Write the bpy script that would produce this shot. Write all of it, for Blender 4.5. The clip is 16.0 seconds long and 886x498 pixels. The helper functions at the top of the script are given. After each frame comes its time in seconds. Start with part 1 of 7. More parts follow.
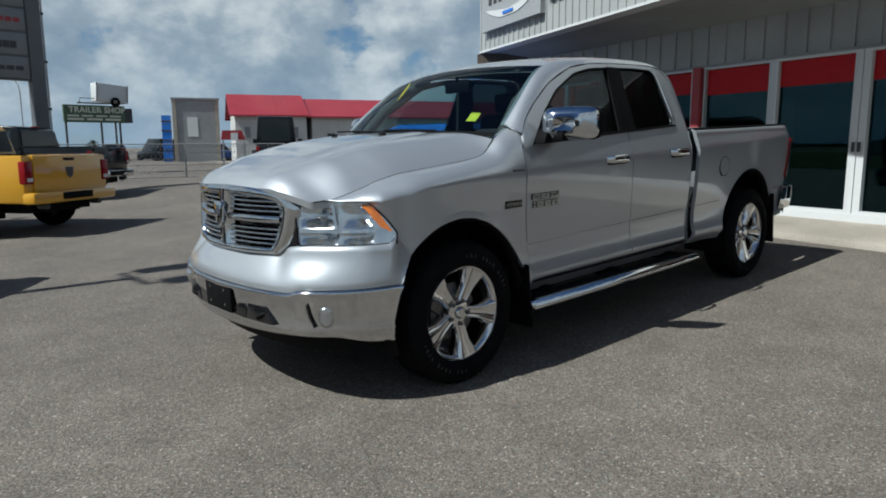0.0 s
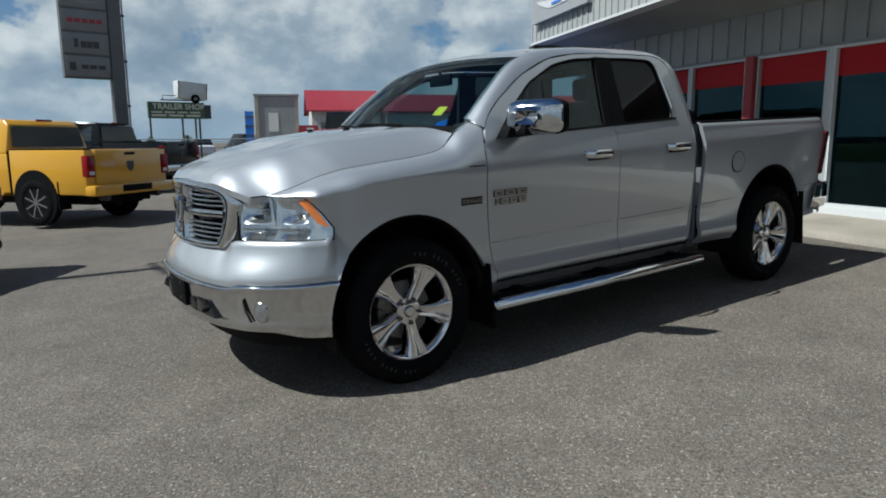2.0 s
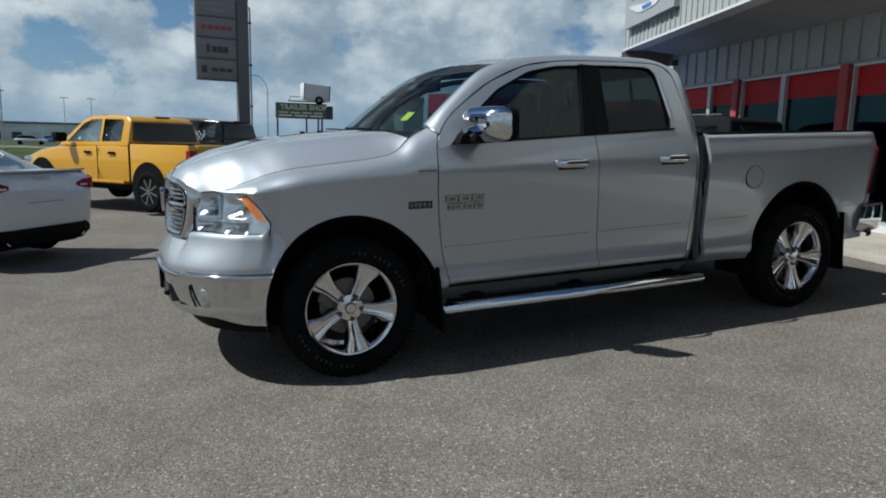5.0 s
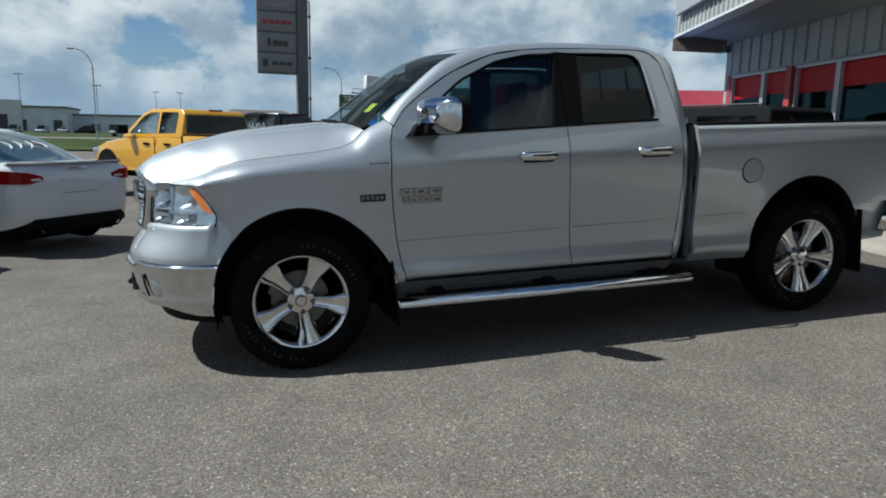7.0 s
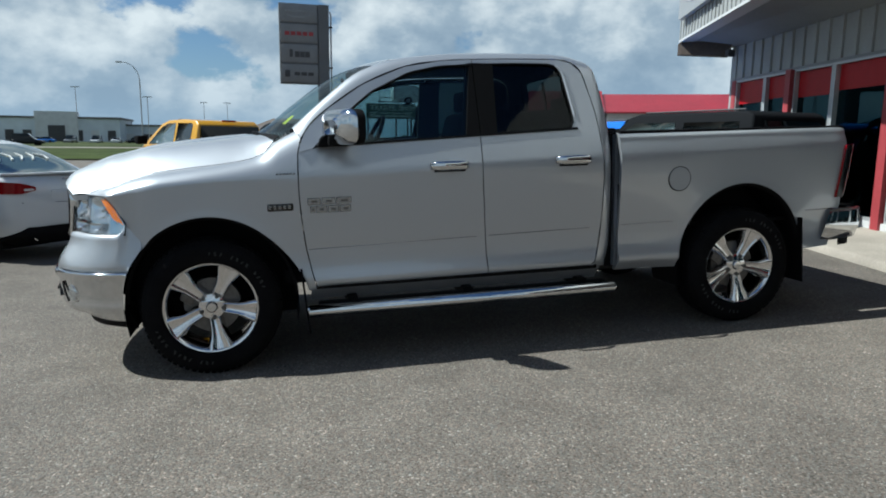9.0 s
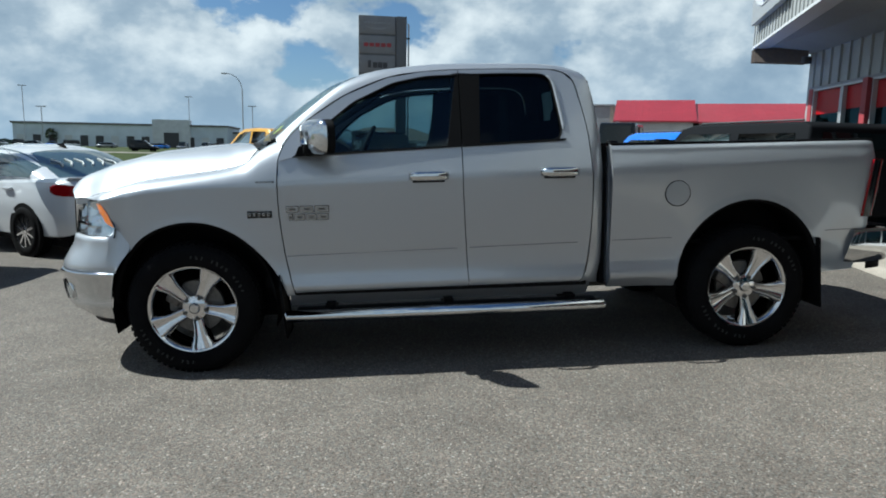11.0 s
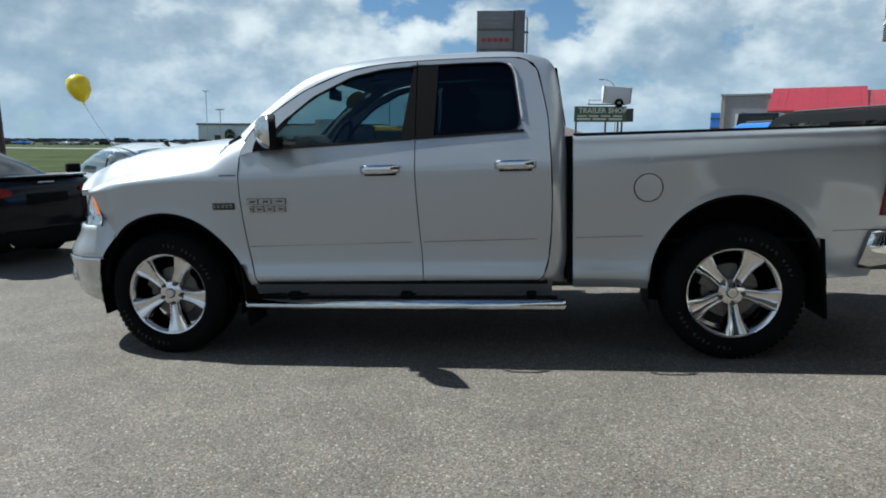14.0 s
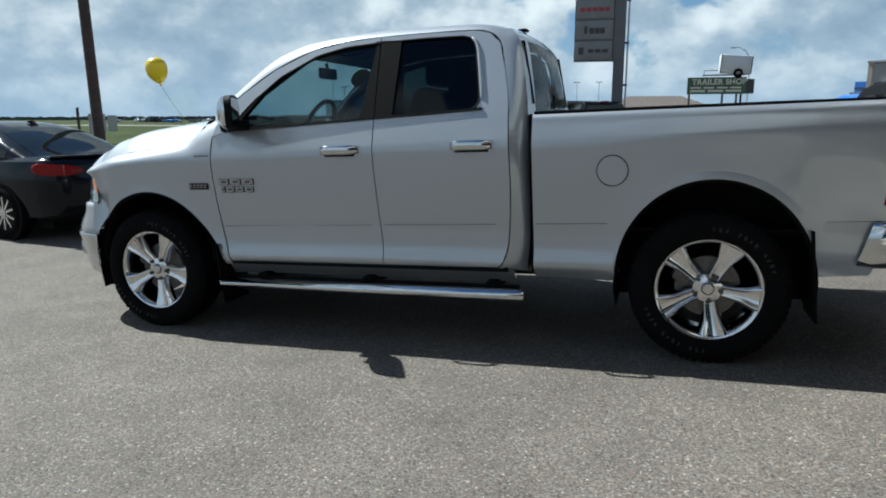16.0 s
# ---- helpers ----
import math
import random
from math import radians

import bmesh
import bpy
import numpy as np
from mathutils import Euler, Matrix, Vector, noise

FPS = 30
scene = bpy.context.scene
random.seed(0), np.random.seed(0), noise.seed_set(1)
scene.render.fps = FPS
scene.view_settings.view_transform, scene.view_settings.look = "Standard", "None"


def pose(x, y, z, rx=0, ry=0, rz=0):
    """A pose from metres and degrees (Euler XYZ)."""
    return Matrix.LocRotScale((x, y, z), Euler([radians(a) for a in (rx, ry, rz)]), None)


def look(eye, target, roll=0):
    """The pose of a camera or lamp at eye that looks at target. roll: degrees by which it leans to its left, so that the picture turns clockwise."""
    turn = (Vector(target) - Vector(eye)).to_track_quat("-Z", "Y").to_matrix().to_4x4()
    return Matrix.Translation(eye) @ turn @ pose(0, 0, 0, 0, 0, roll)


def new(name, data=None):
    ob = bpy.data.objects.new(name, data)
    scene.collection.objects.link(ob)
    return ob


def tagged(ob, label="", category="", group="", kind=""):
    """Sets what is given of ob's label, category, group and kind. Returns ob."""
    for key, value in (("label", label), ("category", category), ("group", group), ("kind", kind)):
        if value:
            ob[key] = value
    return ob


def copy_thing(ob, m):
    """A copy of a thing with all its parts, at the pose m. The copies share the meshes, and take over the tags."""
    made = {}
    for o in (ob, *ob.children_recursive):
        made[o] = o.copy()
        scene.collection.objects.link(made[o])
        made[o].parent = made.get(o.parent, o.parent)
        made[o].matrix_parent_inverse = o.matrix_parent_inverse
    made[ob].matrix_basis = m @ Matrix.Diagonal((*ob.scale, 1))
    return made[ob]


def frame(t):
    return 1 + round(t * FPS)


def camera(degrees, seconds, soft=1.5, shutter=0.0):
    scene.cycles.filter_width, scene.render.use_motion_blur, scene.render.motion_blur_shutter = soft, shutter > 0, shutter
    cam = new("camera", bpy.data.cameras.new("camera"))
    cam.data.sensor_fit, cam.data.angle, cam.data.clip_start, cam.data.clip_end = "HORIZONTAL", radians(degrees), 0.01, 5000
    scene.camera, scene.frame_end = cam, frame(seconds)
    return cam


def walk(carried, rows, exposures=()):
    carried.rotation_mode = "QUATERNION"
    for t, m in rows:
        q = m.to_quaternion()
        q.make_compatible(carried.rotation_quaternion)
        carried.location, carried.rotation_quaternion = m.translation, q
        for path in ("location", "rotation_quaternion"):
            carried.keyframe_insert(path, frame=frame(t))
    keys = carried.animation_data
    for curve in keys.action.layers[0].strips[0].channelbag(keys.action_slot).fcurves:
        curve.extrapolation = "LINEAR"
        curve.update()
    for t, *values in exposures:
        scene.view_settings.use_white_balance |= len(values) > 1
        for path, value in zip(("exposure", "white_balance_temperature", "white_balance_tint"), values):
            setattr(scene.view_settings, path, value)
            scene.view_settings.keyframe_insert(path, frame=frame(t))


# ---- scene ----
cam = camera(67.0, 16.0, soft=1.9)
PATH = [
    (0, (-2.534, -2.654, 1.338), (-1.217, -1.18, 1.034), -0.3),
    (0.5, (-2.394, -2.837, 1.337), (-1.097, -1.341, 1.051), 0.7),
    (1, (-2.274, -2.971, 1.334), (-1.034, -1.438, 1.0), -0.7),
    (1.5, (-2.079, -3.012, 1.325), (-0.915, -1.425, 0.972), -0.2),
    (2, (-1.905, -3.034, 1.336), (-0.78, -1.411, 1.017), -0.4),
    (2.5, (-1.754, -3.146, 1.348), (-0.687, -1.481, 1.046), -0.7),
    (3, (-1.606, -3.298, 1.35), (-0.59, -1.6, 1.058), -0.2),
    (3.5, (-1.468, -3.355, 1.346), (-0.494, -1.631, 1.064), -1.4),
    (4, (-1.296, -3.386, 1.35), (-0.392, -1.624, 1.068), 1.5),
    (4.2, (-1.255, -3.438, 1.341), (-0.37, -1.666, 1.061), 1.1),
    (6.3, (-0.555, -3.707, 1.368), (0.116, -1.858, 1.008), 3.2),
    (6.5, (-0.493, -3.69, 1.365), (0.171, -1.836, 1.015), 2.3),
    (7, (-0.334, -3.778, 1.367), (0.248, -1.895, 1.028), 1.1),
    (7.5, (-0.142, -3.906, 1.373), (0.415, -2.015, 1.036), 2.3),
    (8, (0.034, -3.965, 1.367), (0.603, -2.076, 1.036), 0.2),
    (8.5, (0.253, -3.995, 1.381), (0.797, -2.101, 1.037), 1.5),
    (9, (0.435, -4.054, 1.4), (0.892, -2.134, 1.079), 0.6),
    (9.2, (0.541, -4.109, 1.406), (0.913, -2.168, 1.104), 0.9),
    (11.3, (1.32, -4.153, 1.419), (1.441, -2.18, 1.118), 1.7),
    (11.5, (1.461, -4.188, 1.408), (1.52, -2.215, 1.087), 2.1),
    (12, (1.635, -4.199, 1.403), (1.629, -2.228, 1.066), 0.9),
    (12.5, (1.783, -4.082, 1.403), (1.753, -2.11, 1.072), 2.1),
    (13, (1.93, -4.021, 1.396), (1.83, -2.057, 1.031), -0.1),
    (13.5, (2.154, -4.058, 1.415), (1.888, -2.102, 1.093), 1.7),
    (14, (2.366, -4.05, 1.415), (2.109, -2.092, 1.099), 0.4),
    (14.5, (2.55, -3.941, 1.408), (2.24, -1.99, 1.096), 0.7),
    (15, (2.755, -3.871, 1.4), (2.387, -1.936, 1.052), -0.6),
    (15.5, (3.012, -3.833, 1.409), (2.528, -1.93, 1.026), 1.9),
    (16, (3.289, -3.679, 1.443), (2.686, -1.813, 1.055), -0.1),
]
walk(cam, [(t, look(eye, target, roll)) for t, eye, target, roll in PATH],
     exposures=[(0, 0.30, 6050, 3), (4, 0.28, 6000, 3), (8, 0.50, 5950, 2), (12.5, 0.69, 5900, 1), (16, 0.71, 5900, 1)])

# ---- light ----
world = bpy.data.worlds.new("sky")
scene.world = world
world.use_nodes = True
wt = world.node_tree
wn, wl = wt.nodes, wt.links.new


def wnode(kind, **values):
    n = wn.new("ShaderNode" + kind)
    for key, v in values.items():
        n.inputs[key].default_value = v
    return n


def wmath(op, a, b=0.0):
    n = wn.new("ShaderNodeMath")
    n.operation = op
    for k, v in enumerate((a, b)):
        if isinstance(v, (int, float)):
            n.inputs[k].default_value = v
        else:
            wl(v, n.inputs[k])
    return n.outputs[0]


def wramp(src, stops):
    r = wn.new("ShaderNodeValToRGB")
    el = r.color_ramp.elements
    while len(el) < len(stops):
        el.new(0.5)
    for e, (p, c) in zip(el, stops):
        e.position, e.color = p, (*c, 1)
    wl(src, r.inputs[0])
    return r.outputs[0]


def wmix(fac, a, b):
    n = wn.new("ShaderNodeMix")
    n.data_type = "RGBA"
    wl(fac, n.inputs[0])
    for k, v in ((6, a), (7, b)):
        if isinstance(v, tuple):
            n.inputs[k].default_value = (*v, 1)
        else:
            wl(v, n.inputs[k])
    return n.outputs[2]


sky = wn.new("ShaderNodeTexSky")
sky.dust_density = 0.35
sky.sky_type, sky.sun_disc = "NISHITA", False
sky.sun_elevation, sky.sun_rotation = radians(47), radians(-78)
# cumulus over the blue, piled up towards the horizon, thinner overhead
wc = wn.new("ShaderNodeTexCoord")
sx = wn.new("ShaderNodeSeparateXYZ")
wl(wc.outputs["Generated"], sx.inputs[0])


def wnoise(scale, detail, rough, dist=0.0, shift=(0, 0, 0), tall=1.5):
    m = wn.new("ShaderNodeMapping")
    m.inputs["Scale"].default_value = (1, 1, tall)
    m.inputs["Location"].default_value = shift
    wl(wc.outputs["Generated"], m.inputs["Vector"])
    n = wnode("TexNoise", Scale=scale, Detail=detail, Roughness=rough, Distortion=dist)
    wl(m.outputs[0], n.inputs["Vector"])
    return n.outputs["Fac"]


def density(shift):
    return wmath("ADD", wmath("MULTIPLY", wnoise(3.1, 2, 0.5, 0.1, shift), 0.50), wmath("MULTIPLY", wnoise(7.0, 9, 0.54, 0.0, shift), 0.55))


dense = density((0, 0, 0))
toward = density((-0.022, 0.006, 0.04))
high = wmath("MULTIPLY", wmath("MAXIMUM", wmath("SUBTRACT", sx.outputs[2], 0.54), 0.0), -1.3)
bank = wmath("ADD", wmath("MULTIPLY", sx.outputs[1], -0.015), high)
cover_ = wramp(wmath("ADD", dense, bank), [(0.428, (0, 0, 0)), (0.462, (1, 1, 1))])
edge = wmath("ADD", wmath("MULTIPLY", wmath("SUBTRACT", dense, toward), 4.6), 0.44)
thick_ = wramp(dense, [(0.44, (0.20, 0.20, 0.20)), (0.60, (0.0, 0.0, 0.0))])
lit = wramp(wmath("ADD", edge, thick_), [(0.15, (9.0, 11.4, 14.2)), (0.46, (13.0, 15.2, 17.6)), (0.74, (21.5, 22.6, 23.6)), (1.0, (28.5, 28.8, 28.8))])
# grey undersides on the clouds overhead
base = wn.new("ShaderNodeMix")
base.data_type, base.blend_type = "RGBA", "MULTIPLY"
base.inputs[0].default_value = 1.0
wl(lit, base.inputs[6])
wl(wramp(sx.outputs[2], [(0.16, (1, 1, 1)), (0.50, (0.80, 0.81, 0.83))]), base.inputs[7])
lit = base.outputs[2]
haze = wramp(sx.outputs[2], [(0.0, (0.80, 0.80, 0.80)), (0.05, (0.42, 0.42, 0.42)), (0.14, (0.12, 0.12, 0.12)), (0.30, (0, 0, 0))])
blue = wn.new("ShaderNodeMix")
blue.data_type, blue.blend_type = "RGBA", "MULTIPLY"
blue.inputs[0].default_value = 1.0
wl(sky.outputs[0], blue.inputs[6])
blue.inputs[7].default_value = (1.75, 2.15, 2.65, 1)
cloudy = wmix(cover_, blue.outputs[2], lit)
cloudy = wmix(haze, cloudy, (10.6, 14.6, 19.0))
wl(cloudy, wn["Background"].inputs[0])
wn["Background"].inputs[1].default_value = 0.0202
sun = new("sun", bpy.data.lights.new("sun", "SUN"))
sun.data.energy, sun.data.angle = 5.0, radians(0.6)
sun.data.color = (1.0, 0.965, 0.90)
sun.rotation_euler = Vector((0.80, -0.195, -1)).to_track_quat("-Z", "Y").to_euler()

# ---- materials ----
def mat(name, col, rough=0.5, metal=0.0, coat=0.0, grain=0.0, scale=200.0, stain=0.0, stain_scale=3.0, bump=0.0, spec=0.5):
    """A surface with grain and stains at two scales, in object space."""
    m = bpy.data.materials.new(name)
    m.use_nodes = True
    nt = m.node_tree
    b = nt.nodes["Principled BSDF"]
    b.inputs["Base Color"].default_value = (*col, 1)
    b.inputs["Roughness"].default_value = rough
    b.inputs["Metallic"].default_value = metal
    b.inputs["Coat Weight"].default_value = coat
    b.inputs["Coat Roughness"].default_value = 0.03
    b.inputs["Specular IOR Level"].default_value = spec
    co = nt.nodes.new("ShaderNodeTexCoord")
    last = None
    for amount, sc in ((grain, scale), (stain, stain_scale)):
        if not amount:
            continue
        n = nt.nodes.new("ShaderNodeTexNoise")
        n.inputs["Scale"].default_value, n.inputs["Detail"].default_value = sc, 3
        nt.links.new(co.outputs["Object"], n.inputs["Vector"])
        r = nt.nodes.new("ShaderNodeMapRange")
        r.inputs["From Min"].default_value, r.inputs["From Max"].default_value = 0.3, 0.7
        r.inputs["To Min"].default_value, r.inputs["To Max"].default_value = 1 - amount, 1 + amount
        nt.links.new(n.outputs["Fac"], r.inputs["Value"])
        mul = nt.nodes.new("ShaderNodeVectorMath")
        mul.operation = "SCALE"
        if last is None:
            mul.inputs[0].default_value = col
        else:
            nt.links.new(last, mul.inputs[0])
        nt.links.new(r.outputs[0], mul.inputs["Scale"])
        last = mul.outputs[0]
        if bump and sc == scale:
            bp = nt.nodes.new("ShaderNodeBump")
            bp.inputs["Strength"].default_value, bp.inputs["Distance"].default_value = bump, 0.01
            nt.links.new(n.outputs["Fac"], bp.inputs["Height"])
            nt.links.new(bp.outputs[0], b.inputs["Normal"])
    if last is not None:
        nt.links.new(last, b.inputs["Base Color"])
    return m


def glass_mat(name, tint, gloss=0.05, sheen=(0.95, 0.97, 1)):
    """A single sheet of tinted glass: lets light through, mirrors more at a slant."""
    m = bpy.data.materials.new(name)
    m.use_nodes = True
    nt = m.node_tree
    nt.nodes.remove(nt.nodes["Principled BSDF"])
    t, g, mix, lw = (nt.nodes.new("ShaderNode" + k) for k in ("BsdfTransparent", "BsdfGlossy", "MixShader", "LayerWeight"))
    t.inputs[0].default_value = (*tint, 1)
    g.inputs["Color"].default_value, g.inputs["Roughness"].default_value = (*sheen, 1), 0.02
    lw.inputs["Blend"].default_value = 0.28
    mr = nt.nodes.new("ShaderNodeMapRange")
    mr.inputs["To Min"].default_value, mr.inputs["To Max"].default_value = gloss, 0.9
    pw = nt.nodes.new("ShaderNodeMath")
    pw.operation = "POWER"
    pw.inputs[1].default_value = 4.4
    nt.links.new(lw.outputs["Facing"], pw.inputs[0])
    nt.links.new(pw.outputs[0], mr.inputs["Value"])
    nt.links.new(mr.outputs[0], mix.inputs[0])
    nt.links.new(t.outputs[0], mix.inputs[1])
    nt.links.new(g.outputs[0], mix.inputs[2])
    nt.links.new(mix.outputs[0], nt.nodes["Material Output"].inputs[0])
    return m


def flake_paint(name, col):
    """Metallic lacquer: a clear reflecting layer and scattered flakes under one coat."""
    m = mat(name, col, 0.31, 0.84, 1.0, 0.03, 700)
    nt = m.node_tree
    clear = nt.nodes["Principled BSDF"]
    clear.inputs["Specular Tint"].default_value = (0.5, 0.5, 0.51, 1)
    flakes = nt.nodes.new("ShaderNodeBsdfPrincipled")
    for key, v in (("Base Color", (*col, 1)), ("Roughness", 0.58), ("Metallic", 0.45), ("Coat Weight", 1.0), ("Coat Roughness", 0.03)):
        flakes.inputs[key].default_value = v
    mix = nt.nodes.new("ShaderNodeMixShader")
    mix.inputs[0].default_value = 0.5
    nt.links.new(clear.outputs[0], mix.inputs[1])
    nt.links.new(flakes.outputs[0], mix.inputs[2])
    nt.links.new(mix.outputs[0], nt.nodes["Material Output"].inputs[0])
    return m


SILVER = flake_paint("silver_metallic_paint", (0.41, 0.430, 0.460))
BADGE = mat("satin_badge_metal", (0.34, 0.345, 0.35), 0.22, 1.0, 0, 0.05, 60)
CHROME = mat("chrome", (0.58, 0.59, 0.60), 0.07, 1.0, 0, 0.04, 30)
WHEELMETAL = mat("polished_alloy", (0.64, 0.64, 0.65), 0.09, 1.0, 0.3, 0.05, 60)
BLACK = mat("black_plastic", (0.005, 0.005, 0.0055), 0.65, 0, 0, 0.2, 300, bump=0.1, spec=0.07)
GLOSSBLACK = mat("gloss_black", (0.008, 0.008, 0.009), 0.12)
RUBBER = mat("tyre_rubber", (0.006, 0.006, 0.0065), 0.85, 0, 0, 0.25, 120, 0.2, 8, 0.2, spec=0.05)
LETTER = mat("tyre_lettering", (0.030, 0.030, 0.029), 0.8, 0, 0, 0.3, 60, spec=0.1)
DARKIN = mat("dark_cloth", (0.016, 0.017, 0.020), 0.9, 0, 0, 0.3, 250, bump=0.2)
GREYIN = mat("grey_plastic", (0.055, 0.054, 0.052), 0.7, 0, 0, 0.15, 200)
HEADLINER = mat("grey_headliner", (0.065, 0.064, 0.062), 0.95, 0, 0, 0.1, 300)
DISC = mat("brake_iron", (0.12, 0.115, 0.11), 0.45, 0.8, 0, 0.2, 40)
AMBER = mat("amber_plastic", (0.85, 0.20, 0.0), 0.2, 0, 0.5, 0.1, 50)
REDLENS = mat("red_lens", (0.20, 0.003, 0.006), 0.12, 0, 0, 0.2, 60, spec=0.3)
REFLECTOR = mat("lamp_reflector", (0.62, 0.63, 0.64), 0.13, 0.95, 0, 0.1, 20)
YELLOWSTICK = mat("yellow_sticker", (0.70, 0.72, 0.04), 0.5, 0, 0, 0.08, 40)
YELLOWDISC = mat("yellow_card", (0.78, 0.55, 0.02), 0.5, 0, 0, 0.06, 30)
WGLASS = glass_mat("clear_tinted_glass", (0.56, 0.66, 0.66), 0.04)
SGLASS = glass_mat("side_window_glass", (0.60, 0.70, 0.71), 0.028)
PRIVACY = glass_mat("dark_privacy_glass", (0.19, 0.23, 0.235), 0.022)
LAMPGLASS = glass_mat("clear_lamp_lens", (0.94, 0.96, 0.97), 0.05)


# ---- mesh helpers ----
def part(name, bm, material, parent=None, label="", smooth=True, m=None):
    """Links a bmesh as one mesh object, under a thing or a part."""
    me = bpy.data.meshes.new(name)
    if smooth:
        for f in bm.faces:
            f.smooth = True
    bm.to_mesh(me)
    bm.free()
    me.materials.append(material)
    ob = new(name, me)
    if parent is not None:
        ob.parent = parent
    if m is not None:
        ob.matrix_basis = m
    if label:
        ob["label"] = label
    return ob


def thing(name, m, label, category, group="", kind=""):
    e = new(name)
    e.empty_display_size = 0.2
    e.matrix_basis = m
    return tagged(e, label, category, group, kind)


def sharpen(bm, angle=32):
    lim = radians(angle)
    for e in bm.edges:
        if len(e.link_faces) == 2 and e.calc_face_angle(0) > lim:
            e.smooth = False
    return bm


def bx(x0, x1, y0, y1, z0, z1, bev=0.0, seg=2, bm=None):
    own = bm is None
    bm = bm or bmesh.new()
    vs = bmesh.ops.create_cube(bm, size=1)["verts"]
    for v in vs:
        v.co = Vector((x0 + (v.co.x + .5) * (x1 - x0), y0 + (v.co.y + .5) * (y1 - y0), z0 + (v.co.z + .5) * (z1 - z0)))
    if bev:
        es = {e for v in vs for e in v.link_edges}
        bmesh.ops.bevel(bm, geom=list(es), offset=bev, segments=seg, affect="EDGES", profile=0.5)
    return sharpen(bm) if own else bm


def grid_bm(rows, closed=False, thick=None, bm=None):
    """Rows of points into a quad sheet; thick: a vector by which its rim folds in."""
    own = bm is None
    bm = bm or bmesh.new()
    vs = [[bm.verts.new(p) for p in r] for r in rows]
    for a, b in zip(vs, vs[1:]):
        n = len(a)
        for j in range(n if closed else n - 1):
            q = (a[j], a[(j + 1) % n], b[(j + 1) % n], b[j])
            if len({tuple(round(c, 6) for c in v.co) for v in q}) == 4:
                bm.faces.new(q)
            else:
                tri = []
                for v in q:
                    if not any((v.co - w.co).length < 1e-5 for w in tri):
                        tri.append(v)
                if len(tri) == 3:
                    bm.faces.new(tri)
    if thick is not None:
        loop = vs[0] + [r[-1] for r in vs[1:]] + vs[-1][-2::-1] + [r[0] for r in vs[-2:0:-1]]
        low = [bm.verts.new(v.co + Vector(thick)) for v in loop]
        k = len(loop)
        for j in range(k):
            e = bm.edges.get((loop[j], loop[(j + 1) % k]))
            if e:
                e.smooth = False
            if (loop[j].co - loop[(j + 1) % k].co).length > 1e-5:
                bm.faces.new((loop[j], loop[(j + 1) % k], low[(j + 1) % k], low[j]))
    return bm


def prism(poly, y0, y1, lean=0.0, z_ref=0.0, bm=None, bev=0.0):
    """A polygon of (x, z), between the planes y0 and y1; lean shifts y with height."""
    own = bm is None
    bm = bm or bmesh.new()
    a = [bm.verts.new((x, y0 + lean * (z - z_ref), z)) for x, z in poly]
    b = [bm.verts.new((x, y1 + lean * (z - z_ref), z)) for x, z in poly]
    n = len(poly)
    fs = [bm.faces.new(a), bm.faces.new(b[::-1])]
    fs += [bm.faces.new((a[j], b[j], b[(j + 1) % n], a[(j + 1) % n])) for j in range(n)]
    bmesh.ops.recalc_face_normals(bm, faces=fs)
    if bev:
        bmesh.ops.bevel(bm, geom=[e for e in bm.edges if e.is_valid and abs(e.calc_face_angle(0)) > 0.4], offset=bev, segments=2, affect="EDGES", profile=0.5)
    return sharpen(bm) if own else bm


def tube(path, r, n=10, bm=None, caps=True):
    bm = bm or bmesh.new()
    pts = [Vector(p) for p in path]
    rings, prev = [], None
    for k, p in enumerate(pts):
        t = (pts[min(k + 1, len(pts) - 1)] - pts[max(k - 1, 0)]).normalized()
        u = t.cross(Vector((0, 0, 1)) if abs(t.z) < 0.95 else Vector((1, 0, 0))).normalized()
        if prev is not None and u.dot(prev) < 0:
            u = -u
        prev, w = u, t.cross(u)
        rr = r[k] if isinstance(r, (list, tuple)) else r
        rings.append([bm.verts.new(p + (u * math.cos(2 * math.pi * j / n) + w * math.sin(2 * math.pi * j / n)) * rr) for j in range(n)])
    for a, b in zip(rings, rings[1:]):
        for j in range(n):
            bm.faces.new((a[j], a[(j + 1) % n], b[(j + 1) % n], b[j]))
    if caps:
        for r_ in (rings[0], rings[-1]):
            f = bm.faces.new(r_)
            for e in f.edges:
                e.smooth = False
    return bm


def lathe(prof, n=40, axis="y", bm=None):
    """Profile of (radius, along), turned about the axis."""
    bm = bm or bmesh.new()
    rows = []
    for k in range(n):
        a = 2 * math.pi * k / n
        c, s = math.cos(a), math.sin(a)
        rows.append([(r * c, h, r * s) if axis == "y" else (r * c, r * s, h) for r, h in prof])
    rows.append(rows[0])
    bm2 = grid_bm(rows, bm=bm)
    bmesh.ops.remove_doubles(bm2, verts=bm2.verts[:], dist=1e-5)
    return sharpen(bm2, 40)


def resample(pts, n):
    p = np.array(pts, float)
    d = np.r_[0, np.cumsum(np.linalg.norm(np.diff(p, axis=0), axis=1))]
    s = np.linspace(0, d[-1], n + 1)
    return np.stack([np.interp(s, d, p[:, k]) for k in range(p.shape[1])], 1)


